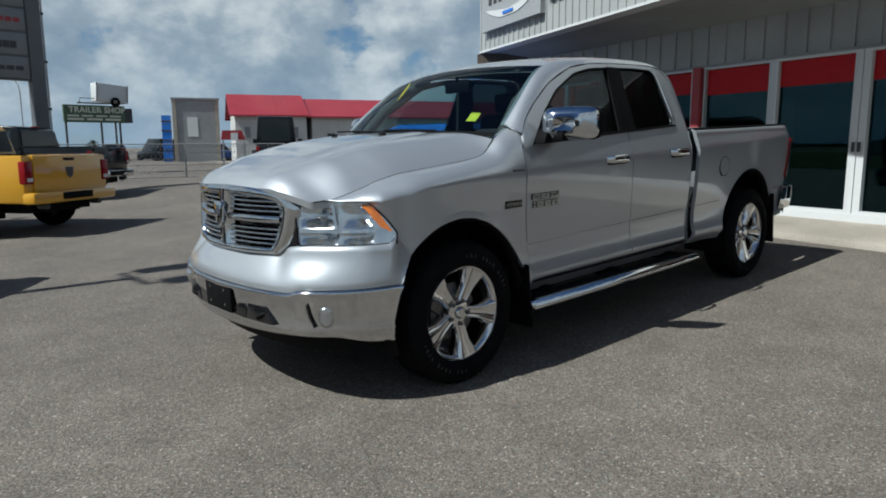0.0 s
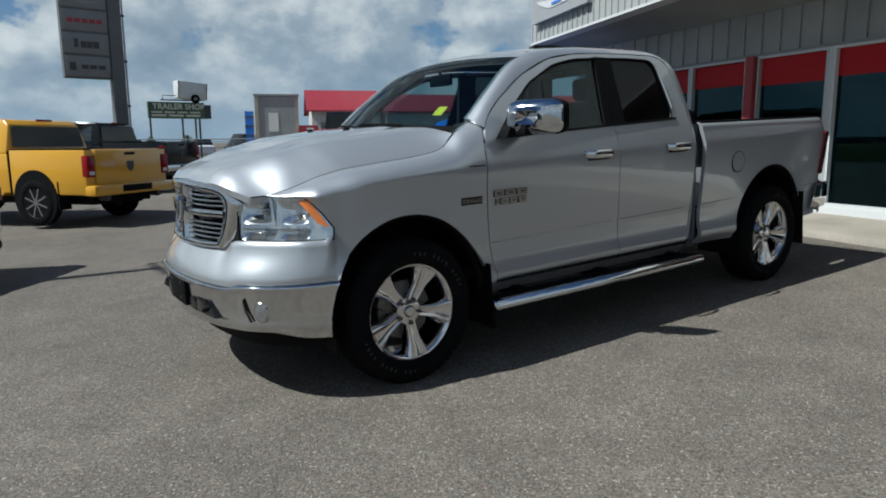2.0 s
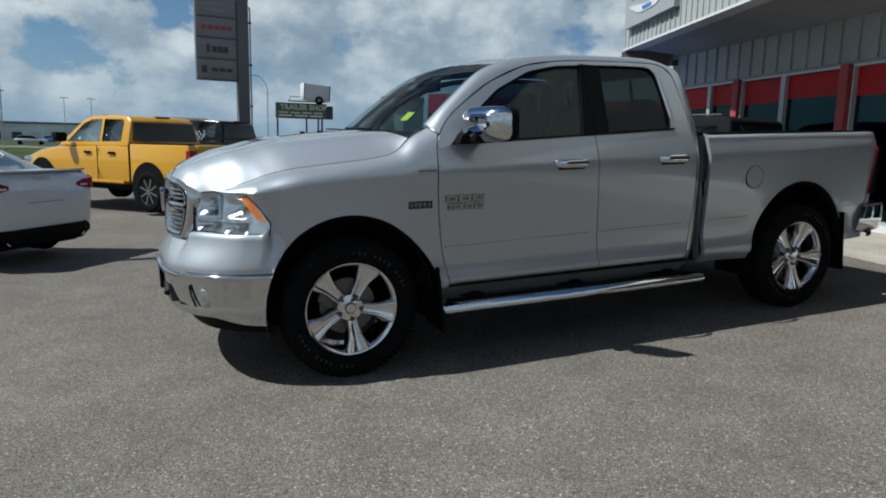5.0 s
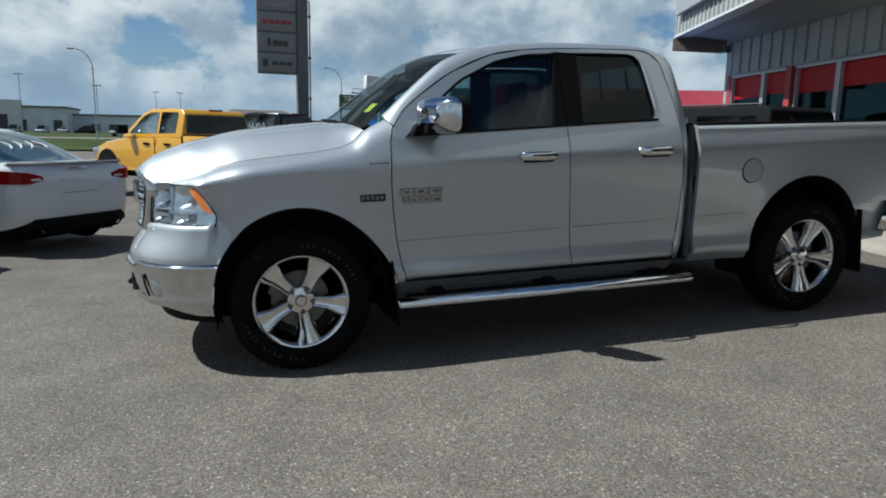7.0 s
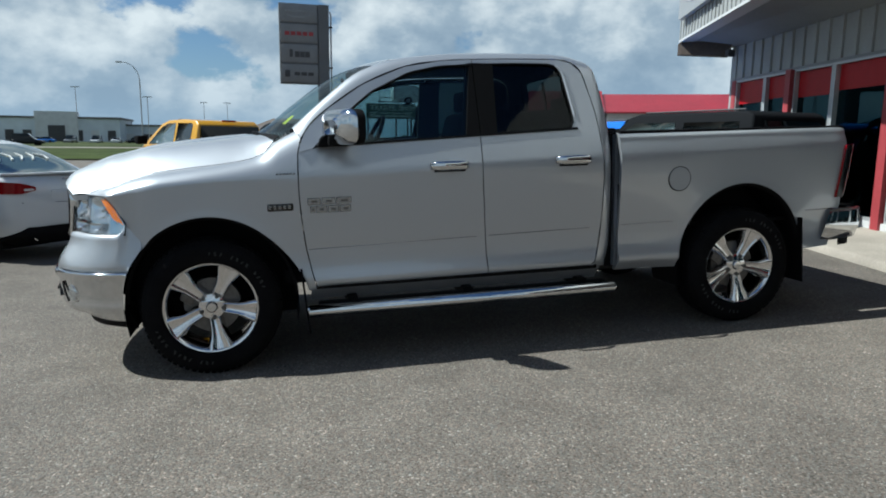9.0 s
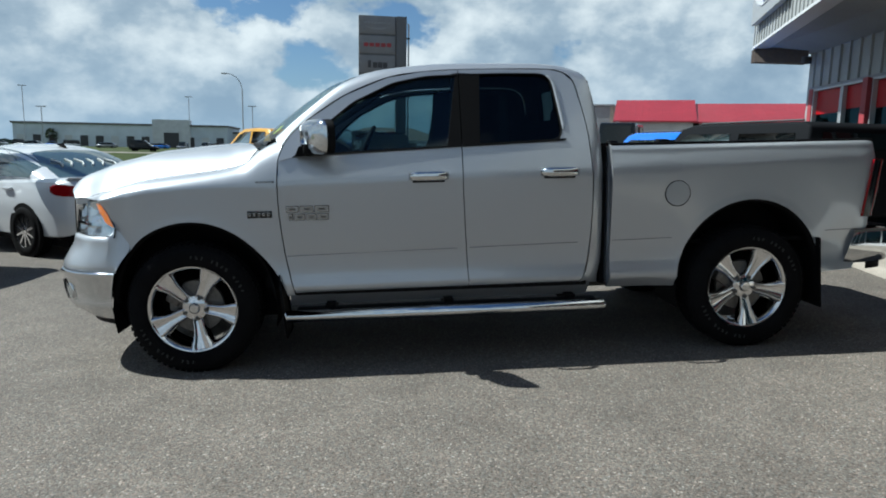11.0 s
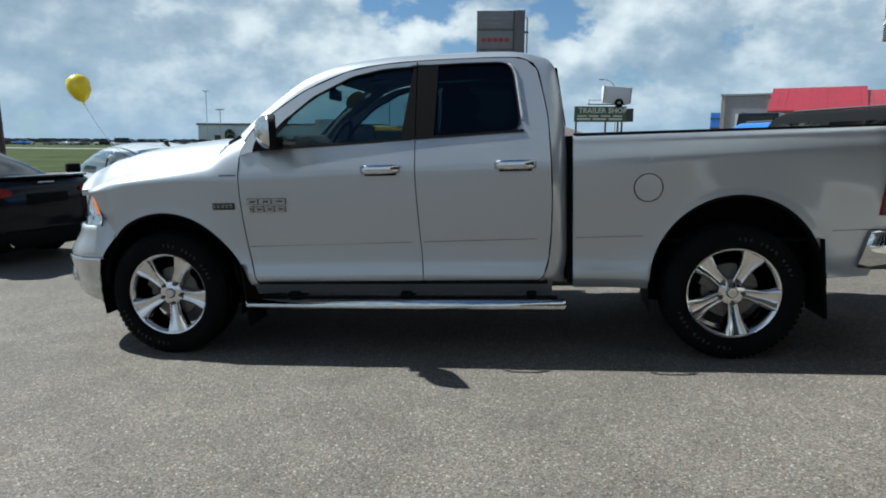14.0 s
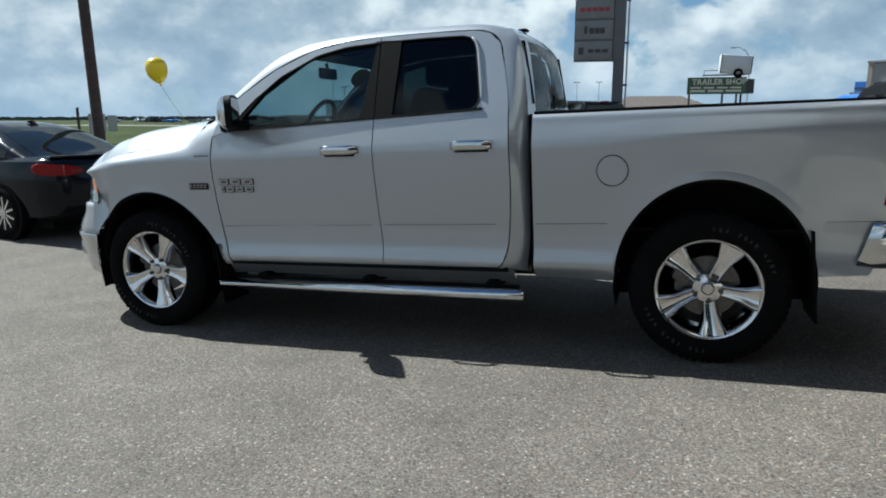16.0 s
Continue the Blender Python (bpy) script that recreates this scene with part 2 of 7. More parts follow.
def smooth_curve(pts, n):
    """A Catmull-Rom curve through points, at n + 1 even steps."""
    p = np.array(pts, float)
    q = np.vstack([2 * p[0] - p[1], p, 2 * p[-1] - p[-2]])
    out = []
    for k in range(1, len(q) - 2):
        for t in np.linspace(0, 1, 12, endpoint=False):
            a, b, c, d = q[k - 1:k + 3]
            out.append(0.5 * ((2 * b) + (c - a) * t + (2 * a - 5 * b + 4 * c - d) * t * t + (3 * b - a - 3 * c + d) * t ** 3))
    out.append(p[-1])
    return resample(out, n)


def coons(bottom, top, left, right, nu, nv):
    b, t, l, r = resample(bottom, nu), resample(top, nu), resample(left, nv), resample(right, nv)
    out = []
    for i in range(nu + 1):
        u = i / nu
        col = []
        for j in range(nv + 1):
            v = j / nv
            col.append((1 - v) * b[i] + v * t[i] + (1 - u) * l[j] + u * r[j] - ((1 - u) * (1 - v) * b[0] + u * (1 - v) * b[-1] + (1 - u) * v * t[0] + u * v * t[-1]))
        out.append(col)
    return out


def ease(v):
    v = min(max(v, 0.0), 1.0)
    return v * v * (3 - 2 * v)


def lerp_at(x, xs, ys):
    return float(np.interp(x, xs, ys))
# ---- the silver pickup ----
SLOPE = 0.037
LOT = pose(0, 0, 0, 0, -math.degrees(math.atan(SLOPE)), 0)
truck = thing("pickup_truck", LOT, "silver metallic four-door pickup truck with chrome bumpers, parked on asphalt", "pickup truck")
MID = 0.99                      # the truck's middle, from the outer plane of its wheels
ARCHES = ((0.02, 0.43, 0.50, 0.515), (3.600, 0.46, 0.50, 0.535))
ZS = (0.36, 0.42, 0.47, 0.505, 0.535, 0.57, 0.62, 0.725, 0.735)
YS = (0.16, 0.105, 0.058, 0.018, 0.024, 0.039, 0.044, 0.043, 0.038)


def crease_z(x):
    """The height of the shoulder line along the body."""
    return lerp_at(x, (-0.6, -0.37, -0.22, 0.0, 0.3, 0.56, 1.7, 2.6, 4.4), (1.072, 1.115, 1.134, 1.150, 1.162, 1.168, 1.190, 1.198, 1.250))


def glass_y(z):
    return 0.06 + (z - 1.37) * 0.38


def side_y(x, z):
    """How far in the body's side lies."""
    zc = crease_z(x)
    if z > 1.37:
        y = glass_y(z)
    elif z > zc:
        d = z - zc
        y = 0.004 + 0.29 * d + (0.056 - 0.29 * (1.37 - zc)) * (d / (1.37 - zc)) ** 2
    elif z > 0.735:
        v = (zc - z) / (zc - 0.735)
        y = 0.004 + 0.034 * (0.55 * v + 0.45 * v * v)
    else:
        y = lerp_at(z, ZS, YS)
    for cx, cz, rx, rz in ARCHES:
        r = math.hypot((x - cx) / rx, (z - cz) / rz)
        if z < zc:
            y += (-0.002 - y * 0.85) * 0.42 * ease((1.45 - r) / 0.48) * ease((zc - z) / 0.10)
        if r < 1.09:
            y -= 0.003 * ease((1.09 - r) / 0.09)
    return y + 0.032 * ease((-0.22 - x) / 0.26)


def sided(p, side):
    return (p[0], p[1] if side > 0 else 2 * MID - p[1], p[2])


def skin(name, cols, material, side, parent, fold=0.03, label=""):
    rows = [[sided(p, side) for p in c] for c in cols]
    bm = grid_bm(rows, thick=(0, fold * side, 0))
    return part(name, bm, material, parent, label)


def flat(poly, inset, side, thick=0.006):
    """A pane or strip in the sloping plane of the side windows."""
    s = 1 if side > 0 else -1
    base = 0.0 if side > 0 else 2 * MID
    return prism(poly, base + s * (glass_y(0) + inset), base + s * (glass_y(0) + inset + thick), s * 0.38, 0.0)


def arch_z(x, k):
    cx, cz, rx, rz = ARCHES[k]
    q = 1 - ((x - cx) / rx) ** 2
    return cz + rz * math.sqrt(q) if q > 0 else 0.0


def hood_seam(x):
    """The hood's shut line: half width and height; past its rear corner, the windshield's foot."""
    d = lerp_at(x, (-0.80, -0.5, -0.2, 0.1, 0.30, 0.41, 0.60), (0.735, 0.775, 0.810, 0.842, 0.856, 0.836, 0.815))
    z = lerp_at(x, (-0.80, -0.70, -0.46, -0.26, -0.03, 0.13, 0.22, 0.30, 0.345, 0.375, 0.41, 0.44, 0.60), (1.088, 1.094, 1.170, 1.205, 1.228, 1.243, 1.255, 1.270, 1.287, 1.309, 1.345, 1.373, 1.482))
    return d, z


DOOR_EDGE = ((0.640, 0.478), (0.615, 0.57), (0.588, 0.72), (0.570, 0.90), (0.563, 1.05), (0.565, 1.20), (0.571, 1.30), (0.590, 1.37), (0.615, 1.425), (0.675, 1.49), (0.70, 1.52))


def door_edge_x(z):
    return lerp_at(z, [q[1] for q in DOOR_EDGE], [q[0] for q in DOOR_EDGE])


def headlamp_top(s):
    return lerp_at(s, (0, 0.3, 0.68, 0.86, 1.0), (1.088, 1.090, 1.080, 0.995, 0.920))


def lens_pt(s, z, sgn, inn=0.0):
    """A point of the headlamp lens; inn: metres behind it."""
    x, d = -0.868 + 0.405 * s, lerp_at(s, (0, 0.35, 0.69, 1.0), (0.625, 0.765, 0.893, 0.960))
    bow = 0.030 * math.sin(math.pi * min(max(s, 0), 1)) + 0.010
    k = bow - 0.05 * ((z - 0.86) / 0.2) - inn
    return (x - 0.69 * k, MID - sgn * (d + 0.396 * k), z)


for side in (1, -1):
    # fender
    cols = []
    xs = [-0.80, -0.74, -0.69, -0.64, -0.60, -0.56, -0.52, -0.495, -0.475, -0.45, -0.42, -0.39, -0.36] + [0.02 - 0.5 * math.cos(a) * 0.99 for a in np.linspace(0.72, math.pi - 0.06, 34)] + [0.53, 0.556]
    for x in xs:
        if x <= -0.465:
            s = (x + 0.868) / 0.405
            x0, y0, z0 = lens_pt(s, headlamp_top(s), 1, -0.001)
        elif x < -0.355:
            z0 = lerp_at(x, (-0.465, -0.355), (0.915, 0.80))
            y0 = side_y(x, z0)
        elif x < 0.512:
            z0 = arch_z(x, 0)
            y0 = side_y(x, z0)
        else:
            z0 = 0.46
            y0 = side_y(x, z0)
        d, zs = hood_seam(x)
        ys = MID - d
        top = lerp_at(x, (-0.8, -0.6, -0.37, -0.22, 0, 0.3, 0.57), (1.070, 1.074, 1.117, 1.136, 1.152, 1.164, 1.172))
        col = []
        if z0 < top:
            for v in np.linspace(0, 1, 16):
                z = z0 + (top - z0) * v
                y = side_y(x, z)
                if x < -0.355:
                    y = max(y, y0 * (1 - v) + side_y(x, z) * v)
                col.append((x, y, z))
            ye = col[-1][1]
        else:
            ye, top = y0, z0
            col += [(x, y0, z0)] * 16
        wr = ease((x - 0.15) / 0.3)
        cy, cz = ye + (ys - ye) * (0.22 + 0.06 * wr), top + (zs - top) * (0.92 - 0.10 * wr)
        for v in np.linspace(0.1, 1, 10):
            col.append((x, (1 - v) ** 2 * ye + 2 * v * (1 - v) * cy + v * v * ys, (1 - v) ** 2 * top + 2 * v * (1 - v) * cz + v * v * zs))
        if x <= -0.465:
            col = [(p[0] + (x0 - x) * (1 - k / 25) ** 1.5, p[1], p[2]) for k, p in enumerate(col)]
        cols.append([(p[0] + (door_edge_x(p[2]) - 0.007 - 0.556) * ease((p[0] - 0.30) / 0.256), p[1], p[2]) for p in col])
    fender = skin("fender", cols, SILVER, side, truck)
    # front door: panel, frame, glass
    belt_f = [(0.571, 1.30), (0.70, 1.335), (1.20, 1.355), (1.697, 1.377)]
    gap = [(1.727, 0.487), (1.722, 0.60), (1.708, 0.85), (1.697, 1.10), (1.697, 1.377)]
    g = coons([(0.640, 0.478), (1.727, 0.487)], belt_f, DOOR_EDGE[:7], gap, 44, 34)
    front_door = skin("front_door", [[(p[0], side_y(p[0], p[1]), p[1]) for p in c] for c in g], SILVER, side, truck)
    gap2 = [(q[0] + 0.006, q[1]) for q in gap]
    rear_edge = [(2.44, 0.490), (2.475, 0.52), (2.505, 0.62), (2.522, 0.80), (2.528, 1.0), (2.522, 1.20), (2.512, 1.408)]
    g = coons([(1.733, 0.487), (2.44, 0.490)], [(1.703, 1.377), (2.1, 1.395), (2.512, 1.408)], gap2, rear_edge, 34, 34)
    rear_door = skin("rear_door", [[(p[0], side_y(p[0], p[1]), p[1]) for p in c] for c in g], SILVER, side, truck)
    out_f = [(0.571, 1.30), (0.597, 1.385), (0.655, 1.465), (0.765, 1.555), (0.985, 1.698), (1.25, 1.806), (1.48, 1.842), (1.7005, 1.853)]
    in_f = [(0.70, 1.332), (0.735, 1.395), (0.835, 1.50), (1.03, 1.655), (1.28, 1.773), (1.48, 1.812), (1.698, 1.822)]
    O, I = resample(out_f, 24), resample(in_f, 24)
    cols = [[(o[0] + (i[0] - o[0]) * v, glass_y(o[1] + (i[1] - o[1]) * v), o[1] + (i[1] - o[1]) * v) for v in (0, 0.5, 1)] for o, i in zip(O, I)]
    skin("window_frame", cols, SILVER, side, front_door)
    part("window_seal", tube([(p[0] + 0.004, (0.0 if side > 0 else 2 * MID) + side * (glass_y(p[1]) + 0.002), p[1] - 0.004) for p in I], 0.009, 6), BLACK, front_door)
    out_r = [(1.7035, 1.853), (2.0, 1.855), (2.29, 1.850), (2.38, 1.83), (2.445, 1.77), (2.48, 1.62), (2.503, 1.50), (2.512, 1.408)]
    in_r = [(1.706, 1.824), (2.0, 1.828), (2.225, 1.824), (2.268, 1.812), (2.294, 1.785), (2.309, 1.74), (2.330, 1.60), (2.345, 1.49), (2.345, 1.445), (2.330, 1.415), (2.298, 1.402)]
    O, I = resample(out_r, 60), resample(in_r, 60)
    cols = [[(o[0] + (i[0] - o[0]) * v, glass_y(o[1] + (i[1] - o[1]) * v), o[1] + (i[1] - o[1]) * v) for v in (0, 0.35, 0.7, 1)] for o, i in zip(O, I)]
    skin("window_frame", cols, SILVER, side, rear_door)
    part("frame_edge", tube([(p[0] + 0.010, (0.0 if side > 0 else 2 * MID) + side * (glass_y(p[1]) - 0.001), p[1] - 0.002) for p in I[33:56]], [0.003] + [0.010] * 21 + [0.004], 8), SILVER, rear_door)
    part("window_seal", tube([(p[0] - 0.003, (0.0 if side > 0 else 2 * MID) + side * (glass_y(p[1]) + 0.002), p[1] - 0.003) for p in I], 0.007, 6), BLACK, rear_door)
    # black pillar trim, seals and panes
    part("pillar_trim", flat([(1.668, 1.378), (1.699, 1.379), (1.699, 1.832), (1.66, 1.829), (1.682, 1.822), (1.61, 1.376)], -0.003, side, 0.02), BLACK, front_door, "black pillar trim")
    part("pillar_trim", flat([(1.705, 1.379), (1.815, 1.385), (1.838, 1.826), (1.705, 1.832)], -0.003, side, 0.02), BLACK, rear_door, "black pillar trim")
    part("belt_seal", flat([(0.70, 1.325), (1.20, 1.346), (1.70, 1.367), (1.70, 1.379), (1.20, 1.358), (0.70, 1.339)], -0.008, side, 0.03), BLACK, front_door)
    part("belt_seal", flat([(1.705, 1.367), (2.365, 1.394), (2.365, 1.408), (1.705, 1.381)], -0.008, side, 0.03), BLACK, rear_door)
    part("window_pane", flat([(0.72, 1.338), (0.835, 1.49), (1.03, 1.648), (1.28, 1.766), (1.48, 1.807), (1.685, 1.818), (1.62, 1.374)], 0.014, side, 0.001), SGLASS, front_door, "tinted side window")
    part("window_pane", flat([(1.80, 1.382), (1.83, 1.822), (2.25, 1.822), (2.31, 1.80), (2.37, 1.42), (2.36, 1.396)], 0.014, side, 0.001), PRIVACY, rear_door, "dark privacy glass")
    part("quarter_trim", flat([(0.655, 1.318), (0.72, 1.335), (0.90, 1.535), (0.875, 1.538), (0.735, 1.40)], -0.004, side, 0.02), BLACK, front_door)
    yb = 0.0 if side > 0 else 2 * MID
    # fine pressed line low along the side, its shade a thin darker tube
    for x0, x1, owner in ((0.60, 1.66, front_door), (1.74, 2.44, rear_door), (2.67, 3.06, truck), (4.12, 4.36, truck)):
        line = [(x, yb + side * (side_y(x, 0.708 + 0.0175 * (x - 0.3)) - 0.0012), 0.708 + 0.0175 * (x - 0.3)) for x in np.linspace(x0, x1, 14)]
        part("pressed_line", tube(line, 0.0020, 5), BADGE, owner)
    # rocker and sill strip
    cols = [[(x, side_y(x, z) + 0.006, z) for z in np.linspace(0.385, 0.472, 7)] for x in np.linspace(0.60, 2.53, 12)]
    skin("rocker_panel", cols, SILVER, side, truck)
    part("sill_seal", bx(0.62, 2.50, *sorted((yb + side * 0.045, yb + side * 0.075)), 0.462, 0.492), BLACK, truck)
    # bed side
    arch = [(3.600 + 0.50 * math.cos(a), 0.46 + 0.535 * math.sin(a)) for a in np.linspace(math.pi, 0.02, 40)]
    cols = []
    bxs = [2.655, 2.75, 2.85, 2.95, 3.04, 3.092] + [a[0] for a in arch] + [4.112, 4.16, 4.24, 4.32, 4.39, 4.432]
    for x in bxs:
        if x < 3.1005:
            z0 = 0.431
        elif x < 4.0995:
            z0 = max(arch_z(x, 1), 0.46)
        else:
            z0 = lerp_at(x, (4.07, 4.32, 4.375, 4.44), (0.495, 0.512, 0.60, 0.84))
        top = 1.318
        col = [(x, side_y(x, z), z) for z in z0 + (top - z0) * np.linspace(0, 1, 30)]
        ye = col[-1][1]
        for a in np.linspace(0.2, 1.45, 6):
            col.append((x, ye + 0.05 * (1 - math.cos(a)) * 0.9, top + 0.045 * math.sin(a)))
        bend = ease((x - 4.36) / 0.08)
        cols.append([(p[0], p[1] + 0.02 * bend * bend, p[2]) for p in col])
    bed_side = skin("bed_side", cols, SILVER, side, truck)
    part("rail_cap", bx(2.66, 4.44, *sorted((yb + side * 0.062, yb + side * 0.16)), 1.352, 1.374, 0.006), BLACK, truck, "black bed rail cap")
    part("inner_bed_wall", bx(2.67, 4.42, *sorted((yb + side * 0.12, yb + side * 0.15)), 1.02, 1.352), SILVER, truck)
    # fuel door: round flap with a dark gap
    bm = lathe([(0.0, -0.001), (0.078, -0.001), (0.080, 0.002), (0.080, 0.02)], 40)
    if side > 0:
        yf = side_y(3.07, 1.045)
        ring = lathe([(0.080, 0.001), (0.084, 0.0005), (0.085, 0.012), (0.080, 0.012)], 40)
        fd = part("fuel_door", bm, SILVER, truck, m=pose(3.088, yf - 0.006, 1.045, 1))
        part("seam_ring", ring, BLACK, fd)
    else:
        bm.free()
    # handles: chrome bar over a recess
    for xh, door in ((1.485, front_door), (2.312, rear_door)):
        zh = 1.192 + (xh - 1.485) * 0.010
        yh = side_y(xh, zh)
        bm = bmesh.new()
        ring = []
        for u in np.linspace(-1, 1, 15):
            w = 0.029 * (1 - 0.18 * abs(u) ** 4)
            lift = 0.045 * (1 - abs(u) ** 6)
            ring.append([(xh + 0.125 * u, yb + side * (yh - lift - 0.012 * math.cos(a)), zh + w * math.sin(a)) for a in np.linspace(-2.4, 2.4, 9)])
        grid_bm(ring, bm=bm)
        part("handle", bm, CHROME, door, "chrome door handle")
        part("handle_recess", bx(xh - 0.10, xh + 0.10, *sorted((yb + side * (yh - 0.0035), yb + side * (yh + 0.012))), zh - 0.040, zh + 0.02, 0.003), BLACK, door)
    # step bar: chrome rail, black pad and brackets
    step = part("step_bar", tube([(0.60, yb + side * -0.01, 0.345), (0.575, yb + side * -0.005, 0.34), (0.58, yb + side * -0.01, 0.34), (2.59, yb + side * -0.01, 0.34), (2.60, yb + side * -0.008, 0.34)], [0.02, 0.035, 0.038, 0.038, 0.034], 16), CHROME, truck, "chrome side step")
    part("step_pad", bx(0.64, 2.56, *sorted((yb + side * 0.0, yb + side * 0.10)), 0.352, 0.378, 0.006), BLACK, step)
    for xb in (0.85, 1.6, 2.4):
        part("bracket", bx(xb - 0.03, xb + 0.03, *sorted((yb + side * 0.05, yb + side * 0.3)), 0.34, 0.40), BLACK, step)
    # mud flaps and wheel wells
    part("mud_flap", grid_bm([[(0.54 + 0.03 * v, yb + side * y, 0.60 - 0.40 * v) for y in (-0.012, 0.12, 0.26)] for v in (0, 0.4, 1)], thick=(0.012, 0, 0)), BLACK, truck)
    part("mud_flap", grid_bm([[(4.055 + 0.035 * v, yb + side * y, 0.73 - 0.47 * v) for y in (-0.014, 0.12, 0.28)] for v in (0, 0.25, 0.4, 1)], thick=(0.012, 0, 0)), BLACK, truck)
    for cx, cz, rx, rz in ARCHES:
        rows = [[(cx + (rx + 0.004) * math.cos(a), yb + side * y, cz - 0.03 + (rz + 0.03) * math.sin(a)) for a in np.linspace(-0.25, math.pi + 0.25, 24)] for y in (0.02, 0.36)]
        bm = grid_bm(rows)
        vs = [bm.verts.new((cx + (rx + 0.004) * math.cos(a), yb + side * 0.36, cz - 0.03 + (rz + 0.03) * math.sin(a))) for a in np.linspace(-0.25, math.pi + 0.25, 24)]
        bm.faces.new(vs)
        part("wheel_well", bm, BLACK, truck)
        # thin black lip inside the arch
        rows = [[(cx + r * (rx) * math.cos(a), yb + side * (side_y(cx + rx * math.cos(a), cz + rz * math.sin(a)) + dy), cz + r * rz * math.sin(a)) for a in np.linspace(0.03, math.pi - 0.03, 30)] for r, dy in ((1.0, 0.004), (0.965, 0.012), (0.965, 0.05))]
        part("arch_lip", grid_bm(rows), BLACK, truck)
    # mirror: arm, black shell, chrome cap, glass
    mirror = part("mirror", prism([(0.68, 1.325), (0.86, 1.330), (0.83, 1.36), (0.75, 1.42), (0.70, 1.38)], yb + side * 0.055, yb + side * -0.03, bev=0.008), BLACK, truck, "folding wing mirror with a chrome cap")
    part("mirror_arm", bx(0.74, 0.87, *sorted((yb + side * -0.12, yb + side * 0.03)), 1.335, 1.395, 0.015), BLACK, mirror)
    def head_rows(x0, x1, grow):
        rows = []
        for u in np.linspace(0, 1, 9):
            x = x0 + (x1 - x0) * u
            k = grow + (1 - grow) * math.sin(u * math.pi / 2) ** 0.6
            row = []
            for a in np.linspace(0, 2 * math.pi, 33)[:-1]:
                c, s = math.cos(a), math.sin(a)
                q = (abs(c) ** 4.5 + abs(s) ** 4.5) ** (-1 / 4.5)
                yy = -0.120 + 0.150 * k * q * c
                zz = 1.438 + 0.101 * k * q * s + 0.012 * (yy + 0.175)
                row.append((x - 0.014 - 0.50 * (yy + 0.06), yb + side * yy, zz))
            rows.append(row)
        return rows
    rows = head_rows(0.735, 0.806, 0.40)
    bm = grid_bm(rows, closed=True)
    bm.faces.new([bm.verts[k] for k in range(32)]) if not bm.verts.ensure_lookup_table() else None
    part("chrome_cap", bm, CHROME, mirror, "chrome mirror cap")
    rows = head_rows(0.807, 0.852, 0.985)
    bm = grid_bm(rows, closed=True)
    bm.verts.ensure_lookup_table()
    bm.faces.new([bm.verts[len(bm.verts) - 32 + k] for k in range(32)])
    part("mirror_shell", sharpen(bm, 50), BLACK, mirror)
    part("mirror_glass", grid_bm([[(0.8405 - 0.50 * (yy + 0.06), yb + side * yy, zz) for zz in (1.356, 1.44, 1.522)] for yy in (-0.245, -0.12, 0.005)]), CHROME, mirror)
    # pillars, roof rail and rear corner of the cab
    OUT = [(0.565, 1.308), (0.588, 1.392), (0.645, 1.474), (0.757, 1.566), (0.980, 1.708), (1.25, 1.816), (1.48, 1.852), (1.70, 1.863), (2.0, 1.865), (2.295, 1.860), (2.392, 1.838), (2.458, 1.775), (2.493, 1.62), (2.515, 1.50), (2.524, 1.408), (2.536, 1.20), (2.540, 1.0), (2.534, 0.80), (2.517, 0.61), (2.475, 0.50), (2.45, 0.48)]
    INN = [(0.44, 0.160, 1.376), (0.565, 0.174, 1.462), (0.705, 0.205, 1.583), (0.925, 0.262, 1.755), (1.07, 0.292, 1.822), (1.20, 0.315, 1.862), (1.45, 0.36, 1.895), (1.70, 0.38, 1.908), (2.0, 0.38, 1.908), (2.30, 0.37, 1.898), (2.46, 0.33, 1.862), (2.545, 0.26, 1.795), (2.585, 0.20, 1.62), (2.602, 0.17, 1.50), (2.612, 0.145, 1.408), (2.622, 0.12, 1.20), (2.622, 0.115, 1.0), (2.622, 0.115, 0.80), (2.618, 0.12, 0.61), (2.60, 0.13, 0.50), (2.60, 0.13, 0.46)]
    EDGE = out_f + out_r[1:] + rear_edge[-2::-1]
    OUT = [((x + a_) / 2, (z + b_) / 2) for (x, z), (a_, b_) in zip(OUT, EDGE)][1:]
    O3 = smooth_curve([(x, side_y(x, z), z) for x, z in OUT], 70)
    I3 = smooth_curve([(0.545, 0.170, 1.447)] + INN[1:], 70)
    cols = []
    for k, (o, i) in enumerate(zip(O3, I3)):
        f = ease((o[0] - 2.2) / 0.3)
        bul = np.array([0.035 * f - 0.030 * (1 - ease((o[0] - 0.9) / 0.5)), -0.020, 0.022 * (1 - f)]) * (0.75 + 0.25 * ease(k / 25))
        cen = (o + i) / 2 + bul
        cols.append([tuple((1 - v) ** 2 * o + 2 * v * (1 - v) * cen + v * v * i) for v in np.linspace(0, 1, 7)])
    skin("cab_pillar", cols, SILVER, side, truck)

# windshield, roof, rear wall
def across(k, bow, rise, n=20, w=1.0):
    p = Vector(INN[k])
    return [(p.x - bow * (1 - v * v), MID + v * w * (MID - p.y), p.z + rise * (1 - v * v)) for v in np.linspace(-1, 1, n + 1)]


